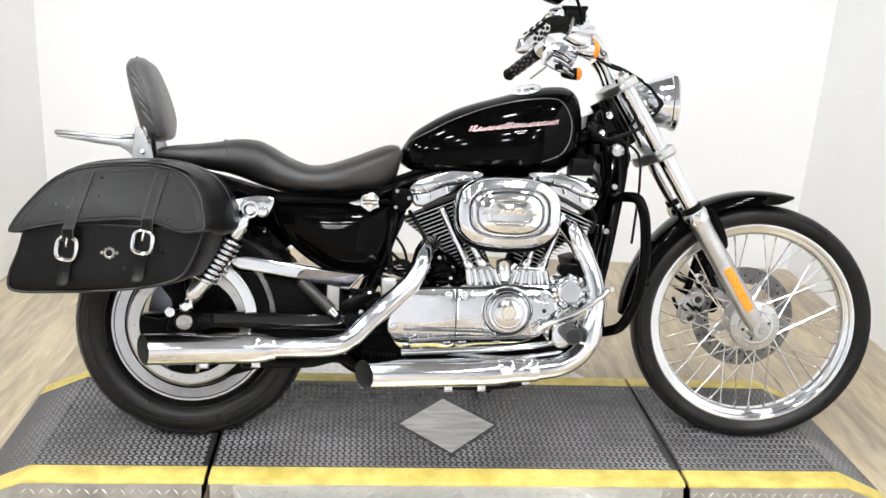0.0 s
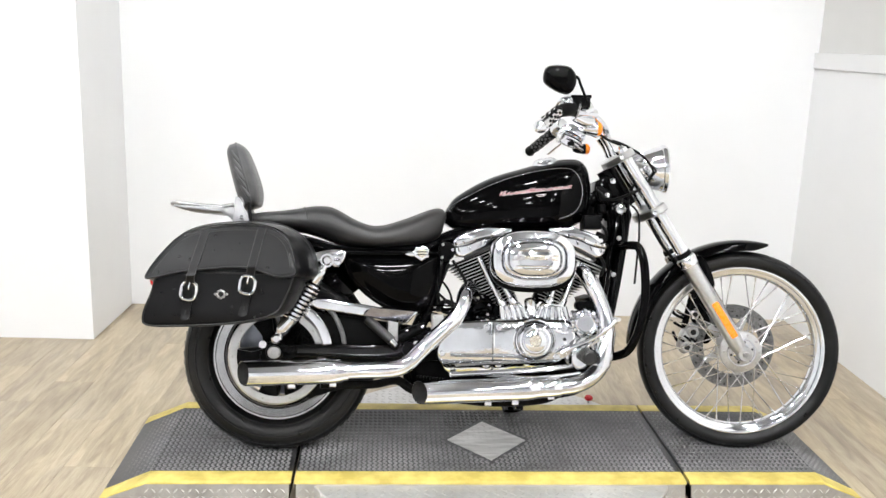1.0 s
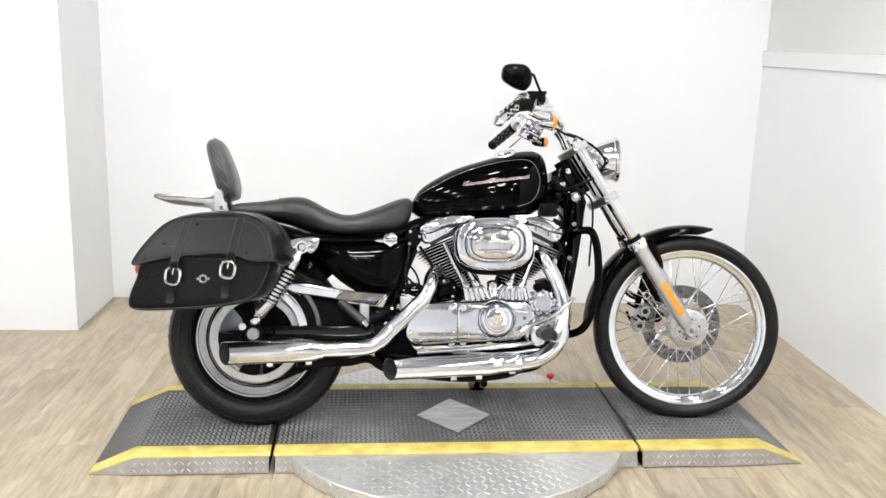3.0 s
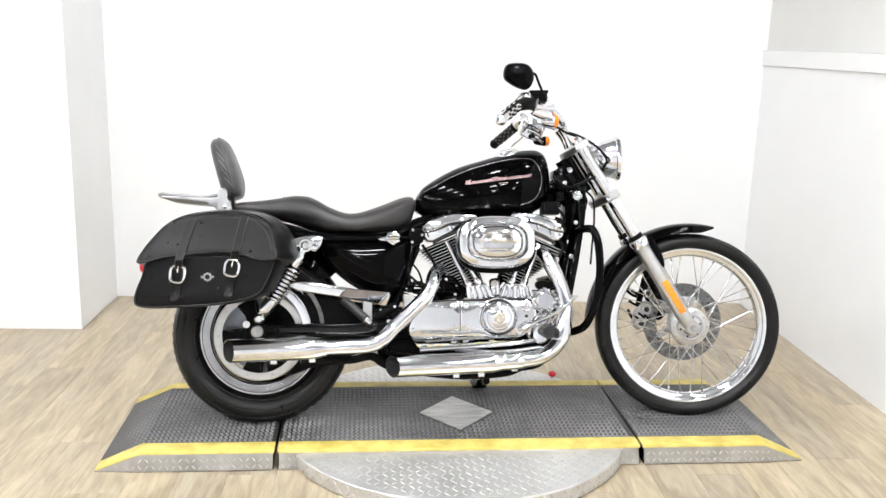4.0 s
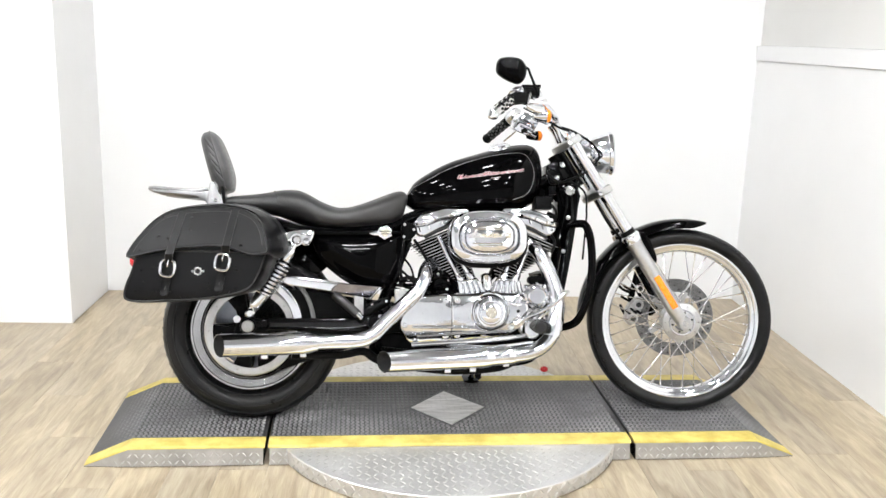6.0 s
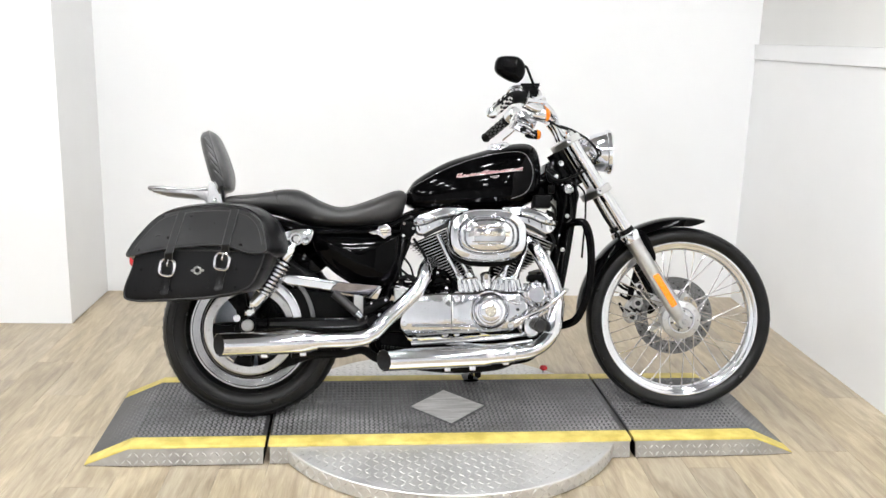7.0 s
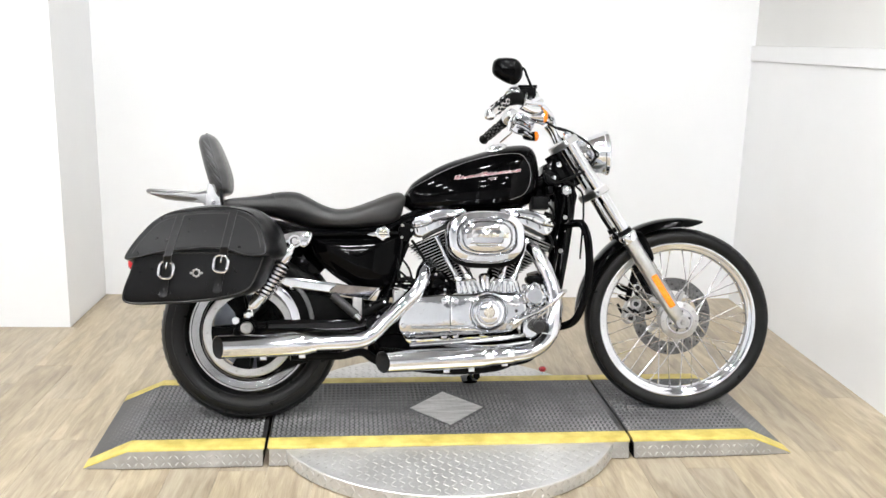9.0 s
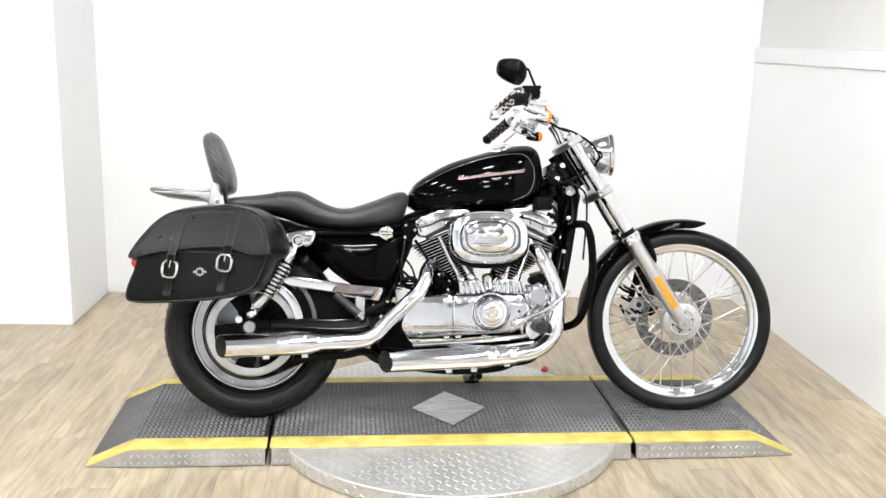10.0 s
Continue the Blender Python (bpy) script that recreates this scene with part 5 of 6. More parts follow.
for outl in (rear_box, front_box):
    rb = part("rocker_box", slab(outl, -0.100, 0.098, 0.007, steps=3), CHROME, engine, "chrome rocker box")
    low_edge = outl[7:11] if outl is rear_box else outl[2:6]
    part("head_gasket", tube([(x, -0.0985, z - 0.005) for x, z in low_edge], 0.005, 8, 3), GAP, rb, "dark joint under the rocker box")
    pairs = ((1, 12), (2, 11), (3, 10), (4, 9), (5, 8), (6, 7)) if outl is rear_box else ((11, 0), (10, 1), (9, 2), (8, 3), (7, 4), (6, 5))
    mid_line = [tuple(outl[b_][k] + (outl[a_][k] - outl[b_][k]) * 0.50 for k in (0, 1)) for a_, b_ in pairs]
    over = [tuple(outl[b_][k] + (outl[a_][k] - outl[b_][k]) * 0.97 for k in (0, 1)) for a_, b_ in pairs]
    part("rocker_lid", slab(mid_line + over[::-1], -0.108, -0.09, 0.004), CHROME, rb, "chrome upper rocker cover")
    part("lid_seam", tube([(x, -0.1025, z - 0.003) for x, z in mid_line], 0.0026, 8, 3), GAP, rb)
    part("lid_flange", tube([(x, -0.105, z + 0.002) for x, z in mid_line], 0.0046, 8, 3, flat=1.4), CHROME, rb)
    for a_, c_ in zip(mid_line, mid_line[1:]):
        for u in (0.5,):
            q = (a_[0] + (c_[0] - a_[0]) * u, -0.1085, a_[1] + (c_[1] - a_[1]) * u + 0.004)
            part("box_bolt", lathe([(0, -0.001), (0.0050, -0.001), (0.0056, 0.007), (0.004, 0.009), (0, 0.009)], q, (0, -0.25, 1), 8), CHROME, rb)
    low_mid = mid_line[1:4]
    for x, z in low_mid:
        part("box_rib", tube([(x, -0.100, z - 0.006), (x + 0.004, -0.101, z - 0.020)], 0.0042, 8), CHROME, rb)
for quad in ([(-0.058, 0.462), (-0.050, 0.478), (0.012, 0.488), (0.026, 0.470), (0.047, 0.424), (-0.054, 0.424)], [(0.070, 0.470), (0.084, 0.488), (0.152, 0.484), (0.165, 0.470), (0.180, 0.424), (0.052, 0.424)]):
    tb = part("tappet_guide", slab(quad, -0.150, -0.06, 0.008), CHROME, engine, "chrome tappet guide")
    x0, x1 = quad[0][0], quad[3][0]
    for k in range(5):
        u = (k + 0.5) / 5
        part("tappet_rib", tube([(x0 + (x1 - x0) * u, -0.151, 0.474), (quad[5][0] + (quad[4][0] - quad[5][0]) * u, -0.153, 0.428)], 0.0066 if k % 2 else 0.0086, 12), CHROME, tb)
    part("tappet_foot", tube([(quad[5][0] + 0.006, -0.156, 0.430), (quad[4][0] - 0.006, -0.156, 0.430)], 0.0052, 8), CHROME, tb)
for a, c in (((-0.118, -0.118, 0.632), (-0.040, -0.135, 0.470)), ((-0.068, -0.128, 0.60), (-0.004, -0.135, 0.478)), ((0.145, -0.128, 0.60), (0.104, -0.135, 0.478)), ((0.205, -0.118, 0.62), (0.146, -0.135, 0.472))):
    pr = part("pushrod_tube", tube([a, c], 0.0115, 16), CHROME, engine, "chrome pushrod tube")
    av, cv = Vector(a), Vector(c)
    d = (cv - av).normalized()
    part("tube_collar", tube([tuple(cv - d * 0.03), tuple(cv - d * 0.026), tuple(cv - d * 0.008), tuple(cv - d * 0.002)], [0.0118, 0.0145, 0.0145, 0.012], 16, 2), CHROME, pr)
# solid dark ring: the shade between timer cover and rim, painted in
part("cover_shadow_gap", lathe([(0.0575, 0.0), (0.0600, -0.0085), (0.0622, -0.0085), (0.0622, 0.0)], tc_, (0, 1, 0), 48, close=True), GAP, engine, "dark ring that paints the shadow gap round the timer cover")
part("cover_rim", lathe([(0.0625, 0.0), (0.0625, -0.010), (0.0650, -0.0125), (0.0680, -0.010), (0.0685, 0.0)], tc_, (0, 1, 0), 48, close=True), CHROME, engine)
part("cover_top_gasket", tube([(x, -0.182, z + 0.0015) for x, z in ((-0.225, 0.418), (-0.15, 0.4245), (-0.08, 0.4265), (-0.01, 0.4285), (0.05, 0.436), (0.10, 0.431), (0.15, 0.429))], 0.0026, 8, 3), GAP, engine, "dark gasket line")
for q in ([(0.120, -0.186, 0.405), (0.150, -0.184, 0.392), (0.176, -0.175, 0.400)], [(0.118, -0.184, 0.332), (0.145, -0.182, 0.345), (0.172, -0.172, 0.340)]):
    part("cover_web", tube(q, 0.0065, 10, 4), CHROME, engine)
for x, z in ((0.178, 0.372), (0.186, 0.352), (0.150, 0.372)):
    part("cover_recess", lathe([(0, -0.003), (0.0058, -0.003), (0.0064, 0.002), (0, 0.002)], (x, -0.186 + 0.022 * max(0, (x - 0.16) / 0.02), z), (0, 1, 0), 12), GAP, engine)
part("tappet_plug", lathe([(0, -0.03), (0.012, -0.03), (0.014, -0.024), (0.018, -0.016), (0.02, 0.03), (0, 0.03)], (0.048, -0.145, 0.468), (0, 0.6, 1), 16), POLISHED, engine)

# air cleaner
ac = part("air_cleaner", bmesh.new(), CHROME, engine, "oval chrome air cleaner cover")
bm = bmesh.new()
acx, acz, arx, arz = 0.040, 0.626, 0.134, 0.0905
prof = [(0.96, -0.150), (0.99, -0.160), (1.0, -0.170), (1.0, -0.226), (0.985, -0.240), (0.955, -0.249), (0.90, -0.254), (0.80, -0.257), (0.775, -0.255), (0.76, -0.249), (0.745, -0.249), (0.73, -0.254), (0.70, -0.259), (0.665, -0.262), (0.645, -0.2625), (0.63, -0.2605), (0.605, -0.2605), (0.59, -0.263), (0.5, -0.2665), (0.42, -0.2685), (0.40, -0.2675), (0.36, -0.2675), (0.2, -0.270), (0.05, -0.271)]
rings(bm, [[Vector((x, y, z)) for x, z in oval(acx, acz, arx * k, arz * (k if k > 0.8 else k * 0.92), 64, 2.7)] for k, y in prof])
ac.data = mesh_of("air_cleaner", bm, CHROME, 30)
plate_x = -0.030
while plate_x < 0.108:
    wide = rng.uniform(0.007, 0.016)
    high = rng.uniform(0.006, 0.013)
    lean_ = [(plate_x - 0.003, acz + 0.003 - high * 0.8), (plate_x + wide, acz + 0.003 - high * rng.uniform(0.4, 0.9)), (plate_x + wide + 0.003, acz + 0.003 + high), (plate_x + 0.003, acz + 0.003 + high * rng.uniform(0.5, 1.0))]
    part("cover_script", slab(lean_, -0.2745, -0.262, 0.002), BRASS if rng.random() < 0.6 else STEEL, ac)
    plate_x += wide + 0.0035
for z_, x0_, x1_ in ((acz + 0.026, -0.020, 0.098), (acz - 0.022, -0.024, 0.100), (acz - 0.030, 0.0, 0.080)):
    part("cover_ridge", tube([(x0_, -0.262, z_), (x0_ + 0.02, -0.2675, z_), (x1_ - 0.02, -0.2675, z_), (x1_, -0.262, z_)], 0.0028, 8, 4), CHROME, ac)
# dark rings that paint shade into the cover's two grooves
for k_, y_ in ((0.752, -0.2492), (0.617, -0.2607)):
    ring_ = oval(acx, acz, arx * k_, arz * k_ * (0.94 if k_ > 0.7 else 0.92), 48, 2.7)
    part("groove_shade", tube([(x, y_, z) for x, z in ring_ + ring_[:1]], 0.0009, 6, 1), GAP, ac)
part("backing_plate", slab(oval(acx + 0.010, acz - 0.010, arx * 1.04, arz * 1.06, 48, 2.7), -0.172, -0.130, 0.006), SATIN_BLACK, ac, "black backing plate")
part("intake_box", block(-0.03, 0.13, -0.14, 0.06, 0.56, 0.66, 0.015), ENGINE_BLACK, engine, "black intake and carburettor")
filt = part("oil_filter", lathe([(0, -0.074), (0.026, -0.074), (0.029, -0.077), (0.033, -0.074), (0.036, -0.064), (0.042, -0.060), (0.043, -0.01), (0.039, 0.0), (0.039, 0.05), (0, 0.05)], (0.214, -0.13, 0.424), (0, 1, 0), 28), CHROME, engine, "chrome oil filter housing")
for k in range(9):
    a = 2 * math.pi * k / 9 + 0.2
    part("filter_flute", tube([(0.214 + r_ * math.cos(a), y_, 0.424 + r_ * math.sin(a)) for y_, r_ in ((-0.200, 0.034), (-0.192, 0.041), (-0.142, 0.042))], 0.0085, 12, 3), CHROME, filt)
part("oil_switch", slab(smooth_outline([(0.19, 0.478), (0.20, 0.492), (0.24, 0.492), (0.25, 0.48), (0.24, 0.466), (0.20, 0.464)], 3), -0.17, -0.13, 0.005), ENGINE_BLACK, engine)
part("gear_housing", slab(smooth_outline([(0.165, 0.36), (0.19, 0.39), (0.235, 0.385), (0.26, 0.34), (0.245, 0.29), (0.20, 0.27), (0.16, 0.30)], 4), -0.14, -0.06, 0.012), POLISHED, engine, "polished front gear housing")
part("engine_mount", slab([(0.24, 0.50), (0.275, 0.51), (0.33, 0.46), (0.33, 0.42), (0.26, 0.44)], -0.085, 0.085, 0.006), ENGINE_BLACK, engine)

# exhaust: two staggered slash-cut mufflers
exhaust = group_part("exhaust", "pair of staggered chrome exhaust pipes")


def muffler(xa, xb, za, zb, y, r, neck):
    """Open drum with a slanted cut at the rear."""
    bm = bmesh.new()
    seg = 36
    ax_ = Vector((xb - xa, 0, zb - za)).normalized()
    up = Vector((-ax_.z, 0, ax_.x))
    lat = V(0, 1, 0)
    o = Vector((xa, y, za))

    def ring(s, rr, slash=0.0):
        return [o + ax_ * (s + slash * (1 - math.cos(a)) / 2) + up * (math.sin(a) * rr) + lat * (math.cos(a) * rr) for a in (2 * math.pi * k / seg for k in range(seg))]

    L = xb - xa
    vs = rings(bm, [ring(0.16, r - 0.006), ring(0.03, r - 0.004, 0.045), ring(0.001, r - 0.002, 0.045), ring(0.0, r, 0.045), ring(0.06, r), ring(L - 0.035, r), ring(L - 0.012, r * 0.93), ring(L, neck * 1.1), ring(L + 0.012, neck * 1.08), ring(L + 0.012, neck)], cap0=True)
    bore = set(vs[0]) | set(vs[1]) | set(vs[2])
    for f in bm.faces:
        f.material_index = 1 if all(v in bore for v in f.verts) else 0
    return bm


part("muffler", muffler(-0.876, -0.545, 0.268, 0.276, -0.232, 0.0385, 0.028), [CHROME, INSIDE], exhaust, "chrome slash-cut muffler")
part("muffler", muffler(-0.336, 0.055, 0.208, 0.220, -0.222, 0.0365, 0.028), [CHROME, INSIDE], exhaust, "chrome slash-cut muffler")
part("header_pipe", tube([(-0.56, -0.230, 0.2765), (-0.48, -0.228, 0.2775), (-0.415, -0.226, 0.279), (-0.375, -0.224, 0.286), (-0.342, -0.222, 0.304), (-0.300, -0.216, 0.346), (-0.240, -0.206, 0.402), (-0.200, -0.195, 0.440), (-0.176, -0.180, 0.478), (-0.168, -0.160, 0.505), (-0.155, -0.12, 0.525), (-0.13, -0.06, 0.535)], 0.0255, 24, 5), CHROME, exhaust, "chrome rear header pipe")
part("header_pipe", tube([(0.04, -0.220, 0.2195), (0.13, -0.218, 0.2245), (0.19, -0.214, 0.234), (0.240, -0.208, 0.262), (0.272, -0.200, 0.306), (0.284, -0.190, 0.360), (0.285, -0.182, 0.42), (0.272, -0.172, 0.48), (0.250, -0.158, 0.535), (0.228, -0.135, 0.578), (0.21, -0.10, 0.598)], 0.0265, 24, 5), CHROME, exhaust, "chrome front header pipe")
for p0, p1, r in (((0.05, -0.2195, 0.2200), (0.128, -0.218, 0.2245), 0.031), ((0.262, -0.2045, 0.29), (0.286, -0.186, 0.40), 0.0305)):
    a, c = Vector(p0), Vector(p1)
    part("heat_shield", tube([tuple(a), tuple(a + (c - a) * 0.05), tuple(a + (c - a) * 0.95), tuple(c)], [r - 0.004, r, r, r - 0.004], 24, 2), CHROME, exhaust)
for x, z, y in ((-0.706, 0.232, -0.235), (-0.580, 0.236, -0.235), (-0.10, 0.176, -0.224), (-0.015, 0.178, -0.224), (0.10, 0.194, -0.218)):
    part("pipe_clamp", block(x - 0.011, x + 0.011, y - 0.010, y + 0.012, z - 0.008, z + 0.008, 0.003), CHROME, exhaust, "bright clamp block")
part("pipe_bracket", tube([(-0.62, -0.20, 0.232), (-0.46, -0.17, 0.228), (-0.38, -0.14, 0.236), (-0.31, -0.13, 0.20), (-0.10, -0.15, 0.170), (0.08, -0.15, 0.176), (0.17, -0.12, 0.205)], 0.0115, 10, flat=1.5), SATIN_BLACK, exhaust, "black exhaust bracket")

# swingarm, belt, guards
arm = group_part("swingarm", "black rear swingarm")
for s in (-1, 1):
    y = 0.128 * s
    part("arm", slab([(-0.80, 0.306), (-0.70, 0.312), (-0.60, 0.308), (-0.36, 0.306), (-0.35, 0.330), (-0.36, 0.352), (-0.47, 0.350), (-0.60, 0.352), (-0.70, 0.352), (-0.80, 0.340)], y - 0.018, y + 0.018, 0.006), ENAMEL, arm)
    part("arm_weld", tube([(-0.705, y - 0.014, 0.314), (-0.700, y - 0.020, 0.332), (-0.703, y - 0.014, 0.350)], 0.004, 8), PAINT, arm)
    part("axle_plate", slab(smooth_outline([(-0.815, 0.305), (-0.80, 0.345), (-0.775, 0.360), (-0.74, 0.35), (-0.70, 0.345), (-0.70, 0.312), (-0.74, 0.302), (-0.785, 0.295)], 3), y - 0.018, y + 0.018, 0.006), SATIN_BLACK, arm)
part("axle_nut", lathe([(0, -0.017), (0.007, -0.017), (0.009, -0.020), (0.0175, -0.020), (0.0205, -0.017), (0.021, 0.0), (0, 0.0)], (-0.768, -0.146, 0.327), (0, 1, 0), 24), STEEL, arm, "steel axle nut")
part("axle_washer", lathe([(0, -0.008), (0.026, -0.007), (0.028, -0.003), (0.028, 0.0), (0, 0.0)], (-0.768, -0.146, 0.327), (0, 1, 0), 24), SATIN_BLACK, arm)
part("adjuster", lathe([(0, -0.02), (0.012, -0.019), (0.013, 0.0), (0, 0)], (-0.803, -0.146, 0.352), (0, 1, 0), 20), POLISHED, arm)
part("pivot_cover", lathe([(0, -0.02), (0.018, -0.018), (0.024, -0.008), (0.024, 0.02), (0, 0.02)], (-0.345, -0.135, 0.335), (0, 1, 0), 20), SATIN_BLACK, arm)
guard = [(-0.665, 0.498), (-0.600, 0.494), (-0.500, 0.479), (-0.400, 0.463), (-0.316, 0.456), (-0.330, 0.440), (-0.356, 0.412), (-0.410, 0.425), (-0.490, 0.441), (-0.560, 0.452), (-0.635, 0.464), (-0.665, 0.482)]
bg = part("belt_guard", slab(guard, -0.152, -0.100, 0.005), CHROME, bike, "chrome drive belt guard")
lean_in = Matrix(((1, 0, 0, 0), (0, 1, -0.55, 0.55 * 0.416), (0, 0, 1, 0), (0, 0, 0, 1)))
# added facet whose dark colour paints the guard's bluish reflection
part("guard_end", slab([(-0.492, 0.446), (-0.465, 0.470), (-0.325, 0.458), (-0.360, 0.416)], -0.158, -0.150, 0.002, m=lean_in), GUARD_REFLECT, bg, "slanting guard end with a dark reflection put into its colour")
arc = bmesh.new()
out_ = [(RC[0] + 0.006 + r * math.cos(radians(a)), RC[2] + 0.018 + r * math.sin(radians(a))) for r, rng in ((0.172, range(8, 62, 6)), (0.141, range(56, 2, -6))) for a in rng]
slab(out_, -0.150, -0.112, 0.004, arc)
part("guard_arc", arc, CHROME, bg)
shield = [(RC[0] + 0.006 + r * math.cos(radians(a)), RC[2] + 0.018 + r * math.sin(radians(a))) for r, rng_ in ((0.216, range(2, 44, 4)), (0.201, range(40, 0, -4))) for a in rng_]
part("guard_shield", slab(shield, -0.120, -0.104, 0.003), ROTOR, bg, "satin grey inner guard edge")
part("belt", slab([(RC[0] + 0.157 * math.cos(radians(a)), RC[2] + 0.157 * math.sin(radians(a))) for a in range(88, -92, -12)] + [(-0.26, 0.29), (-0.23, 0.345), (-0.26, 0.40)], -0.098, -0.076, 0.002), RUBBER, bike, "black drive belt")

# shock absorbers
for s in (-1, 1):
    sh_ = group_part("shock_absorber", "chrome coil-over shock absorber")
    y = 0.186 * s
    a, c = V(-0.604, y, 0.616), V(-0.757, y, 0.372)
    d = (c - a).normalized()
    L = (c - a).length
    at = lambda u: tuple(a + d * u)
    part("upper_body", tube([at(0.012), at(0.03), at(0.034), at(0.075), at(0.082)], [0.014, 0.016, 0.021, 0.021, 0.017], 22, 2), CHROME, sh_)
    part("damper", tube([at(0.06), at(L - 0.03)], 0.015, 18), SATIN_BLACK, sh_)
    part("lower_body", tube([at(L - 0.082), at(L - 0.076), at(L - 0.03), at(L - 0.02), at(L)], [0.020, 0.0235, 0.0215, 0.015, 0.012], 22, 2), CHROME, sh_)
    n = 9
    sd = d.orthogonal().normalized()
    su = d.cross(sd)
    coil = [tuple(a + d * (0.080 + (L - 0.080 - 0.078) * k / (n * 12)) + (sd * math.cos(k * math.pi / 6) + su * math.sin(k * math.pi / 6)) * 0.0285) for k in range(n * 12 + 1)]
    part("coil_spring", tube(coil, 0.0050, 8, 1), CHROME, sh_, "chrome coil spring")
    for q in (a, c):
        part("eye", lathe([(0, -0.022), (0.010, -0.022), (0.016, -0.016), (0.017, 0.012), (0, 0.014)], tuple(q), (0, 1, 0), 22), POLISHED, sh_)
    mount = smooth_outline([(-0.690, 0.600), (-0.660, 0.632), (-0.61, 0.648), (-0.555, 0.650), (-0.546, 0.636), (-0.560, 0.604), (-0.580, 0.596), (-0.606, 0.612), (-0.640, 0.606), (-0.66, 0.588)], 3)
    part("strut_cover", slab(mount, y * 0.90 + 0.012, y * 0.90 - 0.020 if s > 0 else y * 0.9 - 0.016, 0.006), CHROME, sh_, "chrome strut cover")
    part("strut_stud", lathe([(0, -0.028), (0.014, -0.027), (0.020, -0.020), (0.021, 0.0), (0, 0.0)], (-0.604, y - 0.012 * (1 if s < 0 else -1), 0.617), (0, -s * -1 if s < 0 else -1, 0), 26), CHROME, sh_)
    part("strut_stud", lathe([(0, -0.012), (0.010, -0.011), (0.012, 0.0), (0, 0.0)], (-0.572, y - 0.006 * (1 if s < 0 else -1), 0.612), (0, 1 if s < 0 else -1, 0), 18), CHROME, sh_)

# side cover, tail, electrics
side = [(-0.556, 0.640), (-0.50, 0.646), (-0.42, 0.644), (-0.30, 0.648), (-0.252, 0.638), (-0.250, 0.60), (-0.258, 0.545), (-0.272, 0.492), (-0.296, 0.455), (-0.330, 0.446), (-0.385, 0.450), (-0.44, 0.475), (-0.500, 0.520), (-0.540, 0.568), (-0.556, 0.605)]
sc = part("side_cover", pillow(smooth_outline(side, 3), -0.186, 0.10, 0.034, 0.020, 2.6), PAINT, bike, "gloss black oil tank side cover", 45)
part("cover_lip", slab([(-0.55, 0.650), (-0.25, 0.650), (-0.25, 0.638), (-0.55, 0.634)], -0.158, -0.10, 0.004), PAINT, sc)
emb = part("cover_emblem", slab(smooth_outline([(-0.332, 0.646), (-0.326, 0.660), (-0.314, 0.662), (-0.304, 0.668), (-0.293, 0.661), (-0.284, 0.652), (-0.287, 0.641), (-0.284, 0.630), (-0.298, 0.624), (-0.308, 0.617), (-0.320, 0.624), (-0.331, 0.632)], 3), -0.178, -0.164, 0.003), CHROME, sc, "small chrome emblem")
part("emblem_bar", slab([(-0.364, 0.639), (-0.328, 0.650), (-0.328, 0.632), (-0.346, 0.632)], -0.175, -0.164, 0.003), CHROME, emb)
part("emblem_shield", slab(smooth_outline([(-0.320, 0.650), (-0.307, 0.657), (-0.294, 0.650), (-0.295, 0.636), (-0.307, 0.627), (-0.319, 0.636)], 3), -0.182, -0.172, 0.002), BRASS, emb, "pale gold shield")
for z_ in (0.637, 0.646):
    part("emblem_line", tube([(-0.326, -0.1805, z_), (-0.307, -0.1835, z_ + 0.001), (-0.289, -0.1805, z_)], 0.0014, 6, 3), GAP, emb)
part("mount_block", slab(smooth_outline([(-0.25, 0.66), (-0.235, 0.68), (-0.205, 0.675), (-0.195, 0.65), (-0.21, 0.625), (-0.24, 0.62)], 3), -0.13, -0.03, 0.006), ENGINE_BLACK, bike)
for x, z in ((-0.237, 0.672), (-0.205, 0.655), (-0.24, 0.63)):
    part("mount_bolt", lathe([(0, -0.010), (0.004, -0.009), (0.005, 0), (0, 0)], (x, -0.13, z), (0, 1, 0), 12), STEEL, bike)
part("rear_box", slab(smooth_outline([(-0.262, 0.60), (-0.262, 0.69), (-0.20, 0.725), (-0.14, 0.745), (-0.125, 0.71), (-0.19, 0.675), (-0.215, 0.60)], 3), -0.06, 0.09, 0.008), ENGINE_BLACK, bike)
part("under_tank_box", slab([(-0.17, 0.74), (0.20, 0.755), (0.20, 0.715), (-0.10, 0.712)], -0.05, 0.05, 0.006), ENGINE_BLACK, bike)
part("coil_box", block(0.224, 0.282, -0.135, -0.06, 0.727, 0.772, 0.006), SATIN_BLACK, bike, "dark grey ignition coil box")
for q in ([(0.28, -0.11, 0.75), (0.30, -0.12, 0.72), (0.30, -0.11, 0.69), (0.285, -0.10, 0.67)], [(-0.22, -0.10, 0.66), (-0.26, -0.12, 0.60), (-0.255, -0.13, 0.53), (-0.24, -0.12, 0.47), (-0.20, -0.10, 0.44)], [(-0.215, -0.11, 0.61), (-0.245, -0.115, 0.54), (-0.262, -0.12, 0.50), (-0.232, -0.12, 0.455), (-0.16, -0.12, 0.455)], [(-0.20, -0.08, 0.62), (-0.17, -0.12, 0.57), (-0.15, -0.13, 0.52)], [(0.285, -0.09, 0.645), (0.30, -0.10, 0.61), (0.285, -0.11, 0.575)]):
    part("hose", tube(q, 0.0055, 8), RUBBER, bike, "black rubber hose")
part("oil_pump", slab(smooth_outline([(-0.165, 0.44), (-0.15, 0.485), (-0.10, 0.49), (-0.055, 0.475), (-0.06, 0.435)], 3), -0.11, 0.02, 0.008), ENGINE_BLACK, engine)
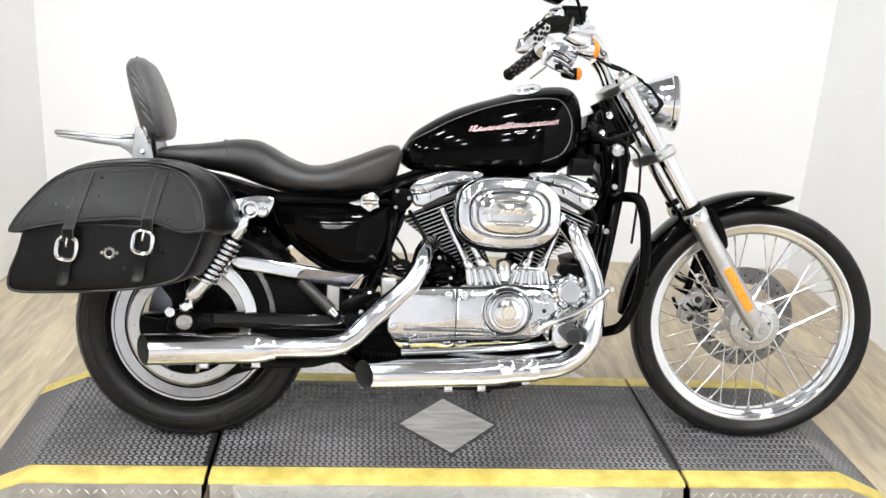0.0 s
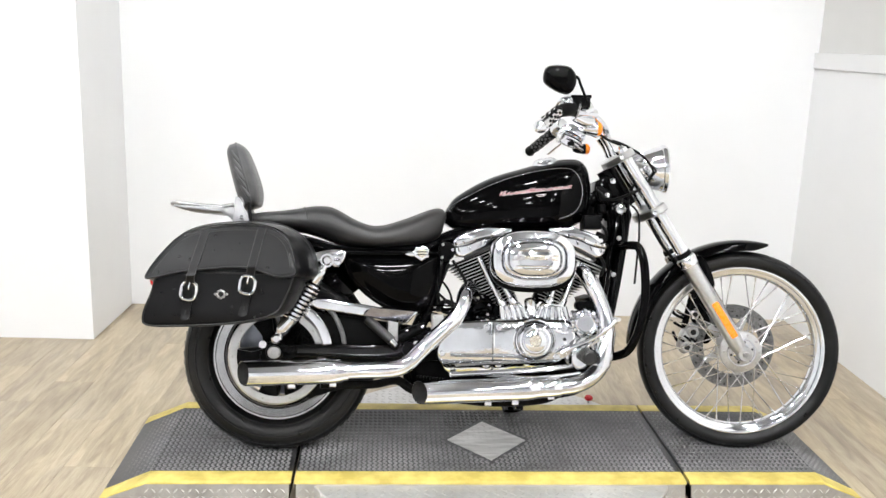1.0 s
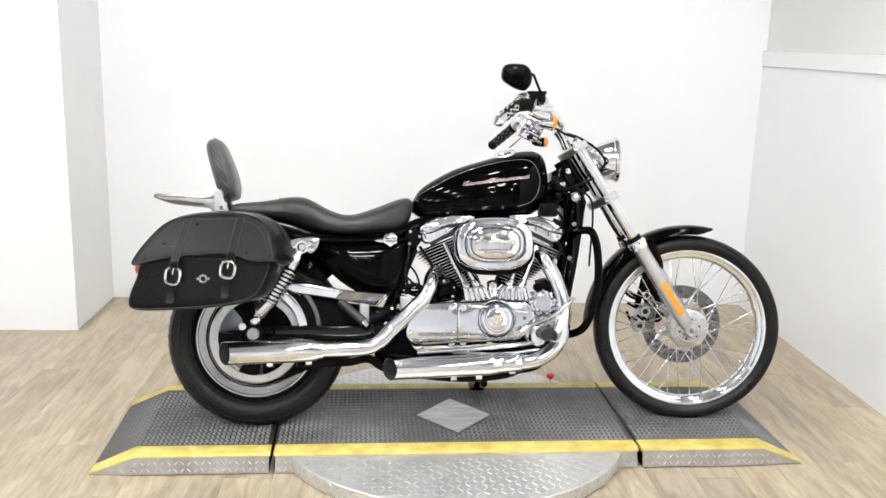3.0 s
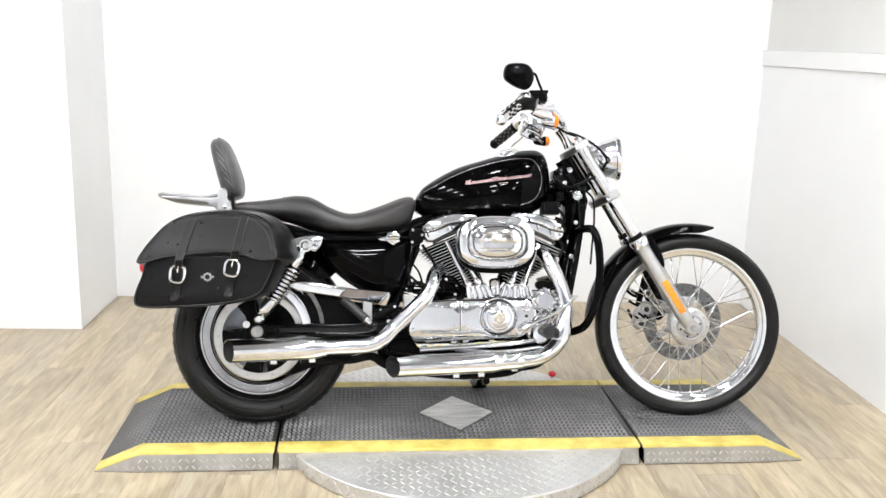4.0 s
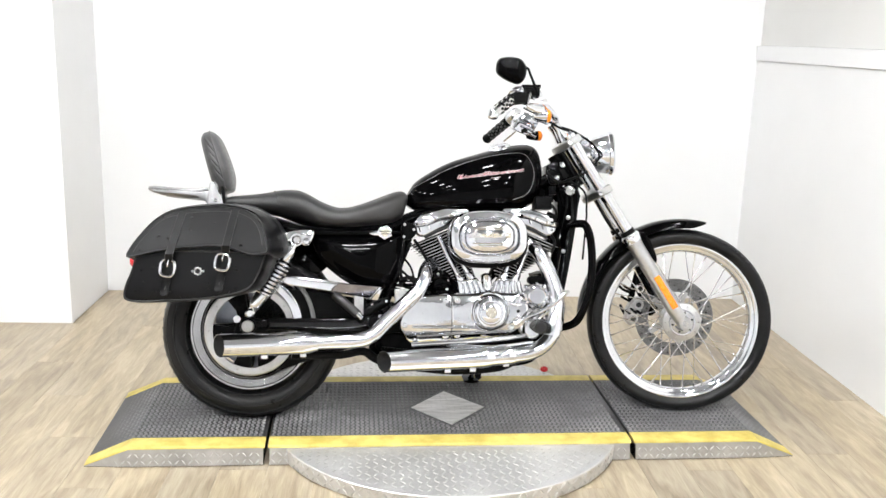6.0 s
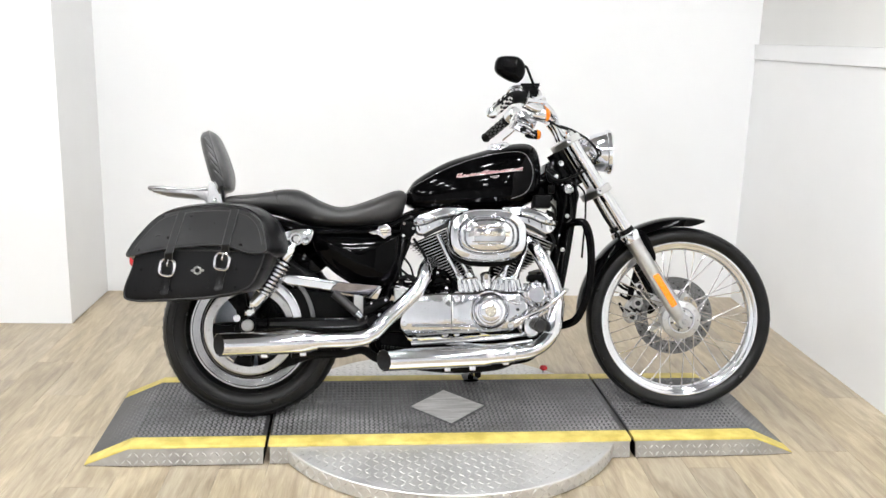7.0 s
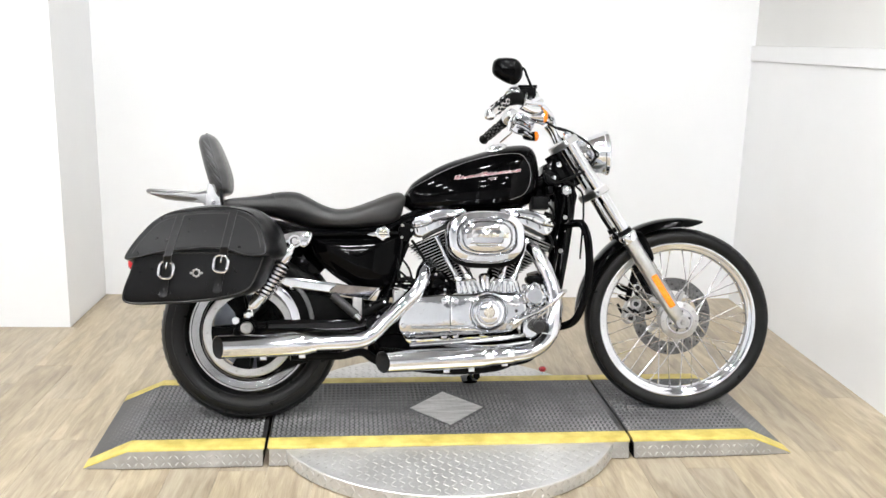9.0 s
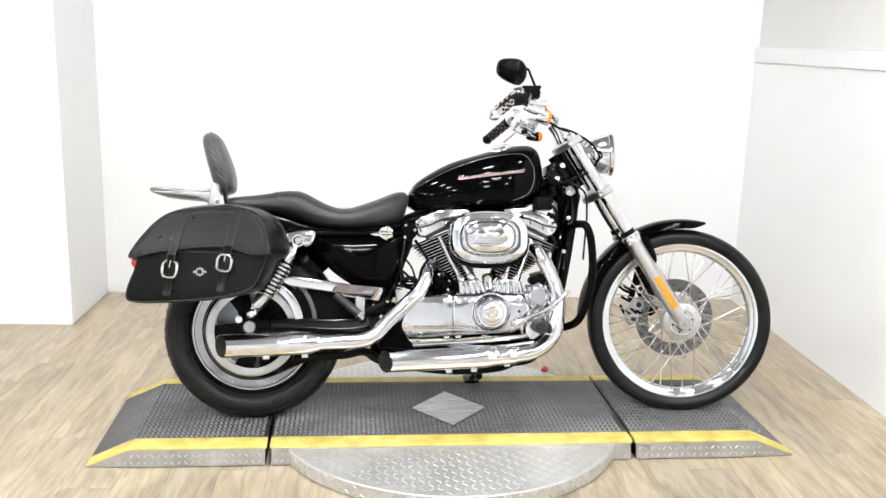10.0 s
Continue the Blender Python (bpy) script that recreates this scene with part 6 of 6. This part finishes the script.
starter = part("starter_motor", lathe([(0, -0.045), (0.018, -0.045), (0.024, -0.040), (0.040, -0.038), (0.046, -0.030), (0.046, -0.010), (0.042, -0.006), (0.046, 0.0), (0.046, 0.06), (0, 0.06)], (-0.115, -0.085, 0.468), (0, 1, 0), 28), FRAME_PAINT, engine, "black starter motor")
for a in (20, 100, 170, 250, 320):
    part("starter_bolt", lathe([(0, -0.007), (0.004, -0.006), (0.005, 0), (0, 0)], (-0.115 + 0.033 * math.cos(radians(a)), -0.122, 0.468 + 0.033 * math.sin(radians(a))), (0, 1, 0), 8), STEEL, starter)
for k, q in enumerate(([(-0.30, -0.13, 0.470), (-0.24, -0.145, 0.476), (-0.18, -0.14, 0.470), (-0.12, -0.135, 0.455)], [(-0.27, -0.12, 0.53), (-0.235, -0.14, 0.50), (-0.19, -0.145, 0.455), (-0.15, -0.14, 0.435)], [(-0.25, -0.11, 0.57), (-0.215, -0.13, 0.52), (-0.205, -0.14, 0.46), (-0.22, -0.14, 0.43)], [(-0.31, -0.12, 0.435), (-0.27, -0.14, 0.452), (-0.23, -0.145, 0.44), (-0.19, -0.14, 0.446)], [(-0.17, -0.12, 0.50), (-0.14, -0.14, 0.485), (-0.10, -0.142, 0.492), (-0.07, -0.12, 0.475)])):
    part("engine_wire", tube(q, (0.0032, 0.0045, 0.0036, 0.0028, 0.005)[k], 8), (FRAME_PAINT, RUBBER, RUBBER, RUBBER, FRAME_PAINT)[k], bike)
for k in range(13):
    part("belt_tooth", block(-0.335 + k * 0.0105, -0.3295 + k * 0.0105, -0.112, -0.096, 0.402 - k * 0.001, 0.411 - k * 0.001, 0.0015), RUBBER, bike)
# made-up black filler that hides the pale floor showing through here
part("lower_dark_filler", slab([(-0.36, 0.215), (-0.20, 0.200), (-0.205, 0.268), (-0.245, 0.295), (-0.36, 0.300)], -0.105, -0.06, 0.006), ENGINE_BLACK, bike)
for k in range(11):
    part("belt_tooth", block(-0.338 + k * 0.0105, -0.3325 + k * 0.0105, -0.116, -0.100, 0.243 - k * 0.0012, 0.252 - k * 0.0012, 0.0015), RUBBER, bike)
tl = part("tail_lamp", lathe([(0, -0.09), (0.022, -0.088), (0.030, -0.06), (0.032, -0.01), (0, -0.01)], (-1.175, 0.0, 0.553), (-1, 0, 0.1), 24), PAINT, bike, "black tail lamp housing")
part("tail_lens", lathe([(0, -0.012), (0.026, -0.012), (0.025, 0.004), (0.018, 0.010), (0, 0.012)], (-1.175, 0.0, 0.553), (-1, 0, 0.1), 24), RED_LENS, tl, "red lens")

# engine guard, pegs, pedal, stand
part("engine_guard", tube([(0.345, -0.04, 0.668), (0.352, -0.12, 0.672), (0.366, -0.19, 0.674), (0.382, -0.215, 0.665), (0.396, -0.225, 0.615), (0.400, -0.225, 0.52), (0.386, -0.22, 0.42), (0.358, -0.20, 0.345), (0.33, -0.16, 0.318), (0.29, -0.09, 0.305)], 0.0138, 16), PAINT, bike, "gloss black engine guard bar")
part("engine_guard", tube([(0.345, 0.04, 0.668), (0.352, 0.12, 0.672), (0.366, 0.19, 0.674), (0.382, 0.215, 0.665), (0.396, 0.225, 0.615), (0.400, 0.225, 0.52), (0.386, 0.22, 0.42), (0.358, 0.20, 0.345), (0.33, 0.16, 0.318), (0.29, 0.09, 0.305)], 0.0138, 16), PAINT, bike, "gloss black engine guard bar")
peg = part("foot_peg", lathe([(0, -0.10), (0.016, -0.10), (0.021, -0.095), (0.021, -0.01), (0.014, 0.0), (0, 0)], (0.215, -0.19, 0.322), (0.08, 1, 0.0), 24), VINYL, bike, "black rubber foot peg")
for k in range(5):
    part("peg_ridge", lathe([(0.0205, -0.005), (0.0235, -0.003), (0.0235, 0.003), (0.0205, 0.005)], (0.2136 - 0.0013 * k, -0.205 - 0.017 * k, 0.322), (0.08, 1, 0), 22, close=True), VINYL, peg)
part("peg_mount", slab(smooth_outline([(0.17, 0.30), (0.18, 0.345), (0.21, 0.345), (0.235, 0.325), (0.22, 0.285), (0.19, 0.275)], 3), -0.20, -0.12, 0.008), CHROME, bike, "chrome foot peg mount")
pedal = part("brake_pedal", tube([(0.135, -0.215, 0.330), (0.165, -0.222, 0.348), (0.215, -0.232, 0.370), (0.270, -0.24, 0.405), (0.305, -0.242, 0.438)], [0.010, 0.008, 0.007, 0.0065, 0.008], 14, 4), CHROME, bike, "chrome brake pedal")
part("pedal_pad", tube([(0.300, -0.228, 0.437), (0.308, -0.258, 0.440)], [0.0085, 0.006], 12), ALU, pedal)
part("pedal_rod", tube([(0.215, -0.205, 0.348), (0.255, -0.207, 0.372), (0.29, -0.21, 0.392)], 0.005, 8), CHROME, pedal)
rp_ = part("passenger_peg", tube([(-0.478, -0.145, 0.432), (-0.40, -0.175, 0.365)], 0.0155, 16), VINYL, bike, "folded rubber passenger peg")
part("peg_end", tube([(-0.402, -0.174, 0.367), (-0.385, -0.18, 0.350)], [0.012, 0.009], 14), CHROME, rp_)
part("peg_bracket", slab(smooth_outline([(-0.415, 0.42), (-0.39, 0.425), (-0.37, 0.40), (-0.375, 0.34), (-0.40, 0.335), (-0.415, 0.38)], 3), -0.150, -0.12, 0.005), SATIN_BLACK, bike)
part("plate_bracket", slab([(-0.365, 0.345), (-0.30, 0.395), (-0.262, 0.385), (-0.255, 0.30), (-0.345, 0.29)], -0.135, -0.115, 0.004), ENGINE_BLACK, bike)
part("bracket_bolt", lathe([(0, -0.008), (0.007, -0.007), (0.008, 0), (0, 0)], (-0.322, -0.136, 0.356), (0, 1, 0), 14), POLISHED, bike)
part("bracket_block", block(-0.273, -0.236, -0.172, -0.13, 0.400, 0.449, 0.005), STEEL, bike, "satin alloy bracket")
part("peg_clevis", block(-0.412, -0.380, -0.160, -0.135, 0.362, 0.432, 0.004), STEEL, bike, "bright peg clevis")
part("brake_cylinder", tube([(-0.40, -0.13, 0.36), (-0.345, -0.135, 0.385), (-0.29, -0.135, 0.41)], [0.018, 0.021, 0.014], 14), SATIN_BLACK, bike, "black brake cylinder")
part("linkage_rod", tube([(-0.318, -0.12, 0.466), (-0.26, -0.125, 0.462), (-0.20, -0.12, 0.464)], 0.0055, 10), FRAME_PAINT, bike)
ring_hose = [(-0.222 + 0.030 * math.cos(radians(a)), -0.10 - 0.0002 * a, 0.462 + 0.026 * math.sin(radians(a))) for a in range(-20, 220, 30)]
part("hose", tube(ring_hose, 0.008, 10), RUBBER, bike, "black rubber hose")
for q, r in (([(-0.30, -0.11, 0.448), (-0.275, -0.115, 0.43), (-0.25, -0.10, 0.41)], 0.008), ([(-0.17, -0.10, 0.47), (-0.14, -0.13, 0.455), (-0.10, -0.13, 0.462), (-0.07, -0.11, 0.45)], 0.007), ([(-0.16, -0.11, 0.445), (-0.12, -0.135, 0.438), (-0.08, -0.12, 0.44)], 0.006), ([(-0.36, -0.12, 0.41), (-0.34, -0.14, 0.38), (-0.30, -0.14, 0.36), (-0.27, -0.12, 0.345)], 0.006)):
    part("hose", tube(q, r, 10), FRAME_PAINT, bike)
for x, z in ((-0.302, 0.408), (-0.285, 0.375), (-0.35, 0.395), (-0.31, 0.34)):
    part("bracket_bolt", lathe([(0, -0.010), (0.005, -0.009), (0.006, 0), (0, 0)], (x, -0.142, z), (0, 1, 0), 10), POLISHED, bike)
stand = part("side_stand", tube([(0.03, 0.085, 0.165), (0.045, 0.17, 0.125), (0.05, 0.28, 0.088)], [0.014, 0.012, 0.011], 12), FRAME_PAINT, bike, "black side stand, folded out")
part("stand_foot", slab(oval(0.05, 0.0, 0.03, 0.006, 16), 0.255, 0.325, 0.002, m=Matrix.Translation((0, 0, 0.079)) @ Matrix.Rotation(radians(14.5), 4, "X") @ Matrix.Translation((0, 0, 0.0)) @ Matrix.Translation((0, 0, -0.070))), FRAME_PAINT, stand)
part("stand_stop", slab([(0.020, 0.165), (0.045, 0.165), (0.045, 0.125), (0.035, 0.118), (0.022, 0.125)], -0.03, 0.0, 0.004), FRAME_PAINT, stand)
part("sump", slab(smooth_outline([(-0.20, 0.20), (-0.05, 0.182), (0.12, 0.186), (0.17, 0.205), (0.13, 0.23), (-0.15, 0.24)], 3), -0.08, 0.08, 0.01), ENGINE_BLACK, engine)

# sissy bar, backrest, rack
sissy = group_part("sissy_bar", "chrome sissy bar with padded backrest and rack")
for s in (-1, 1):
    y = 0.125 * s
    part("side_plate", slab(smooth_outline([(-0.910, 0.66), (-0.850, 0.66), (-0.852, 0.735), (-0.868, 0.775), (-0.884, 0.81), (-0.898, 0.815), (-0.902, 0.78), (-0.906, 0.735)], 3), y - 0.004, y + 0.004, 0.0015), RACK, sissy, "bright side plate")
    part("plate_bolt", lathe([(0, -0.006), (0.006, -0.005), (0.007, 0), (0, 0)], (-0.878, y - 0.005, 0.752), (0, 1, 0), 12), CHROME, sissy)
    if s < 0:
        part("side_plate_front", slab([(-0.862, 0.80), (-0.852, 0.80), (-0.84, 0.70), (-0.852, 0.70)], y - 0.0035, y + 0.0035, 0.001), SATIN_BLACK, sissy)
part("upright", tube([(-0.878, -0.100, 0.79), (-0.892, -0.092, 0.86), (-0.914, -0.080, 0.94), (-0.920, -0.05, 0.970), (-0.922, 0, 0.976), (-0.920, 0.05, 0.970), (-0.914, 0.080, 0.94), (-0.892, 0.092, 0.86), (-0.878, 0.100, 0.79)], 0.006, 12), RACK, sissy, "bright hoop")
pad_c = [(-0.862, 0.790, 0.070, 0.020), (-0.866, 0.800, 0.095, 0.030), (-0.872, 0.84, 0.115, 0.036), (-0.886, 0.89, 0.120, 0.036), (-0.902, 0.94, 0.112, 0.033), (-0.914, 0.975, 0.095, 0.028), (-0.921, 0.993, 0.065, 0.016)]
bm = bmesh.new()
tilt = V(0.967, 0, 0.255)
lp_ = []
for x, z, hw, th in [tuple(q) for q in spline(pad_c, 5)]:
    ring_ = []
    for k in range(28):
        a = 2 * math.pi * k / 28
        c, s = math.cos(a), math.sin(a)
        ring_.append(Vector((x, 0, z)) + tilt * (th * math.copysign(abs(s) ** 0.8, s) + (0.006 if s > 0 else 0)) + V(0, hw * math.copysign(abs(c) ** 0.62, c), 0))
    lp_.append(ring_)
rings(bm, lp_)
pad = part("backrest_pad", bm, PAD_VINYL, sissy, "padded black vinyl backrest", 55)
welt = [tuple(Vector((x, -hw * 0.99, z)) + tilt * 0.012) for x, z, hw, th in [tuple(q) for q in spline(pad_c, 3)]]
part("pad_welt", tube(welt, 0.0035, 8, 1), PAD_VINYL, pad)
for k in range(5):
    z0 = 0.945 - k * 0.026
    x0 = -0.9 + (0.945 - z0) * 0.28
    part("pad_pleat", tube([tuple(V(x0 - 0.018, -0.118 + 0.004 * abs(k - 2), z0 + 0.018)), tuple(V(x0 - 0.004, -0.121 + 0.003 * abs(k - 2), z0)), tuple(V(x0 + 0.012, -0.117 + 0.004 * abs(k - 2), z0 - 0.022))], 0.0058, 8, 4), PAD_VINYL, pad)
rack = part("luggage_rack", tube([(-0.905, -0.115, 0.792), (-0.945, -0.115, 0.785), (-1.0, -0.113, 0.788), (-1.07, -0.108, 0.794), (-1.105, -0.075, 0.797), (-1.112, 0, 0.798), (-1.105, 0.075, 0.797), (-1.07, 0.108, 0.794), (-1.0, 0.113, 0.788), (-0.945, 0.115, 0.785), (-0.905, 0.115, 0.792)], 0.0065, 12, flat=1.1), RACK, sissy, "bright tubular luggage rack")
for y in (-0.07, -0.025, 0.025, 0.07):
    part("rack_bar", tube([(-0.92, y, 0.782), (-1.0, y, 0.780), (-1.095, y, 0.790)], 0.0055, 10, 3), RACK, rack)
for s in (-1, 1):
    part("rack_bracket", slab([(-0.902, 0.735), (-0.918, 0.752), (-0.945, 0.768), (-1.06, 0.779), (-1.09, 0.784), (-1.09, 0.789), (-1.0, 0.785), (-0.93, 0.782), (-0.902, 0.785)], 0.118 * s - 0.003, 0.118 * s + 0.003, 0.001), RACK, rack)

# saddlebag
bag = group_part("saddlebag", "black leather saddlebag with two buckled straps")


def top_round(z):
    return 0.042 * max(0.0, (z - 0.585) / 0.135) ** 2


def lid_curve(z):
    """How far the lid's face falls back towards its rounded top; its lower edge flares out over the body."""
    return top_round(z) - 0.017 * max(0.0, (0.665 - z) / 0.09) ** 1.4


def bag_shell(outline, levels, curved=False, bm=None):
    """Leather shell in rings from the near face back to the bike side; grow widens its front end."""
    bm = bm or bmesh.new()
    cxb, czb = (sum(p[i] for p in outline) / len(outline) for i in (0, 1))
    near, first = levels[0][0], inset(outline, levels[0][1])
    g = lid_curve if curved else (lambda z: 0.008 * max(0, (0.47 - z) / 0.05) ** 2 + top_round(z) * 1.15)
    out = []
    for k in range(26):
        q = 0.05 + 0.95 * k / 26
        ring_ = [(cxb + (x - cxb) * q, czb + (z - czb) * q) for x, z in first]
        out.append([Vector((x, near + g(z), z)) for x, z in ring_])
    for y, ins, grow in levels:
        out.append([Vector((x + grow * max(0.15, (x - cxb) / 0.2) if grow else x, y + (g(z) if y < -0.335 else 0), z)) for x, z in inset(outline, ins)])
    rings(bm, out)
    return bm


body = smooth_outline([(-1.090, 0.565), (-1.106, 0.515), (-1.122, 0.475), (-1.129, 0.443), (-1.122, 0.424), (-1.09, 0.417), (-1.02, 0.418), (-0.92, 0.422), (-0.847, 0.429), (-0.780, 0.442), (-0.738, 0.462), (-0.715, 0.50), (-0.697, 0.545), (-0.688, 0.60), (-0.72, 0.66), (-0.80, 0.69), (-0.95, 0.69), (-1.05, 0.63)], 4)
part("bag_body", bag_shell(body, [(-0.352, 0.006, 0), (-0.351, 0.002, 0), (-0.348, 0.0, 0), (-0.30, -0.004, 0.01), (-0.22, -0.004, 0.02), (-0.165, 0.0, 0.025), (-0.160, 0.008, 0.025)]), LEATHER, bag, "black leather body", 30)
lid_o = smooth_outline([(-1.114, 0.560), (-1.102, 0.590), (-1.078, 0.626), (-1.042, 0.670), (-1.008, 0.694), (-0.955, 0.709), (-0.885, 0.717), (-0.815, 0.718), (-0.762, 0.708), (-0.727, 0.688), (-0.702, 0.655), (-0.688, 0.605), (-0.686, 0.574), (-0.710, 0.566), (-0.745, 0.566), (-0.795, 0.583), (-0.847, 0.592), (-0.934, 0.586), (-1.019, 0.576), (-1.090, 0.560)], 4)
part("bag_lid", bag_shell(lid_o, [(-0.364, 0.008, 0), (-0.3625, 0.003, 0), (-0.359, 0.0, 0), (-0.346, -0.002, 0.0), (-0.32, -0.004, 0.008), (-0.29, -0.010, 0.02), (-0.23, -0.013, 0.035), (-0.18, -0.010, 0.045), (-0.160, 0.0, 0.045), (-0.156, 0.010, 0.045)], True), LEATHER, bag, "black leather flap lid", 30)
edge_top = [(x, z) for x, z in inset(lid_o, 0.002)]
part("lid_piping", tube([(x, -0.3635 + lid_curve(z), z) for x, z in edge_top + edge_top[:1]], 0.0024, 8, 1), LEATHER_EDGE, bag, "rolled leather piping")
part("body_piping", tube([(x, -0.3525, z) for x, z in inset(body, 0.003) if z < 0.58], 0.0028, 8, 1), LEATHER_EDGE, bag, "rolled leather piping")
stitch = inset(lid_o, 0.016)
part("stitching", tube([(x, -0.3648 + lid_curve(z), z) for x, z in stitch[3:46]], 0.0009, 5, 1), THREAD, bag, "grey stitching")
top_in = [(x, z) for x, z in inset(lid_o, -0.013) if z > 0.60]
part("lid_piping", tube([(x + 0.03 * max(0, (x + 0.9) / 0.2), -0.232, z) for x, z in top_in], 0.0034, 8, 1), LEATHER_EDGE, bag)


def strap(x_top, x_mid, x_bot, z_top, z_mid, z_bot, half, buckle):
    st_ = new("strap")
    st_.parent = bag
    bm = bmesh.new()
    path = [(x_mid + (x_top - x_mid) * u, -0.3665 + lid_curve(z_mid + (z_top - z_mid) * u), z_mid + (z_top - z_mid) * u) for u in (1.02, 0.96, 0.91, 0.85, 0.7, 0.55, 0.4, 0.25, 0.1)] + [(x_mid, -0.3672 + lid_curve(z_mid), z_mid), (x_mid + (x_bot - x_mid) * 0.2, -0.364, z_mid - 0.03)]
    rings(bm, [[Vector((x + u, y - v, z)) for u, v in ((-half, 0), (half, 0), (half, 0.0025), (-half, 0.0025))] for x, y, z in [tuple(q) for q in spline(path, 4)]])
    part("upper_strap", bm, STRAP, st_)
    for sgn in (-1, 1):
        part("strap_edge", tube([(x + sgn * (half - 0.0012), y - 0.0024, z) for x, y, z in path], 0.0012, 6, 4), THREAD, st_)
    bm = bmesh.new()
    path2 = [(x_mid + (x_bot - x_mid) * 0.12, -0.3665, z_mid - 0.018), (x_mid + (x_bot - x_mid) * 0.3, -0.3685, buckle[1]), (x_bot - (x_bot - x_mid) * 0.25, -0.3625, z_bot + 0.04), (x_bot - (x_bot - x_mid) * 0.08, -0.365, z_bot + 0.014), (x_bot, -0.3715, z_bot)]
    pts2 = [tuple(q) for q in spline(path2, 5)]
    rings(bm, [[Vector((x + u * (1.0, 1.0, 0.97, 0.88, 0.6)[max(0, i - len(pts2) + 5)], y - v, z)) for u, v in ((-half, 0), (half, 0), (half, 0.003), (half * 0.8, 0.0042), (-half * 0.8, 0.0042), (-half, 0.003))] for i, (x, y, z) in enumerate(pts2)])
    part("strap_tail", bm, STRAP, st_, "curled leather strap end")
    part("strap_hole", tube([(x_bot - (x_bot - x_mid) * 0.16, -0.3672, z_bot + 0.029), (x_bot - (x_bot - x_mid) * 0.11, -0.3684, z_bot + 0.019)], 0.0021, 8, 1), GAP, st_)
    bx, bz = buckle
    rot_ = Matrix.Translation((bx, -0.373, bz)) @ Matrix.Rotation(radians(9), 4, "Y")
    fr = oval(0, 0, 0.0218, 0.0262, 28, 3.0)
    part("buckle", moved(tube([(x, 0, z) for x, z in fr] + [(fr[0][0], 0, fr[0][1])], 0.0050, 10, 1), rot_), CHROME, st_, "chrome roller buckle")
    part("buckle_tongue", moved(tube([(0, -0.004, 0.027), (0, -0.007, 0.012), (0, -0.004, 0.004)], 0.0026, 8), rot_), CHROME, st_)


strap(-0.953, -0.985, -1.003, 0.694, 0.562, 0.438, 0.0125, (-0.992, 0.523))
strap(-0.790, -0.813, -0.838, 0.704, 0.590, 0.450, 0.0130, (-0.825, 0.541))
bd = part("bag_badge", lathe([(0.0075, -0.004), (0.010, -0.006), (0.0125, -0.004), (0.0125, 0.004), (0.0075, 0.004)], (-0.903, -0.3535, 0.513), (0, 1, 0), 24, close=True), STEEL, bag, "small pewter concho")
for k in range(8):
    a = 2 * math.pi * k / 8
    rr, wide = (0.0165, 0.0042) if k % 4 == 0 else (0.0112, 0.0036)
    part("badge_petal", lathe([(0, -0.0035), (wide * 0.7, -0.003), (wide, 0.0), (wide, 0.003), (0, 0.003)], (-0.903 + rr * math.cos(a), -0.3535, 0.513 + rr * math.sin(a)), (0, 1, 0), 12), STEEL, bd)
part("badge_core", lathe([(0, -0.003), (0.0075, -0.002), (0.008, 0.003), (0, 0.003)], (-0.903, -0.3535, 0.513), (0, 1, 0), 20), LEATHER, bd)

# ---- oak boards of the floor ----
BOARD_W, BOARD_L, JOINT = 0.155, 1.22, 0.0007


def board_mesh(length):
    bm = bmesh.new()
    w, l = BOARD_W / 2 - JOINT / 2, length / 2 - JOINT / 2
    rings(bm, [[Vector((sx * (w - d), sy * (l - d), z)) for sx, sy in ((-1, -1), (1, -1), (1, 1), (-1, 1))] for z, d in ((-0.004, 0), (-0.0004, 0), (0, 0.0005))])
    return mesh_of("plank", bm, OAK, 20)


lengths = {}
rest = bmesh.new()
for i in range(-17, 54):
    x = RIGHT - BOARD_W * (i + 0.5)
    if not LEFT + BOARD_W / 2 < x < RIGHT:
        continue
    top_y = BACK if x > JOG_X else JOG_Y
    cut = round(0.2 + ((i * 7) % 10) * 0.1, 2) * BOARD_L
    while top_y > BOARD_END + 0.05:
        length = min(cut, top_y - BOARD_END)
        y = top_y - length / 2
        if 0 <= i < 32 and y > -3.0:
            key = round(length, 4)
            if key not in lengths:
                lengths[key] = board_mesh(length)
            share("plank", lengths[key], ROOM @ pose(x, y, 0), floor)
        else:
            plain_box((x - BOARD_W / 2 + 0.0004, y - length / 2 + 0.0004, -0.004), (x + BOARD_W / 2 - 0.0004, y + length / 2 - 0.0004, -0.0002), rest, ROOM)
        top_y -= length
        cut = BOARD_L
tagged(part("boards", rest, OAK, floor), kind="stuff")
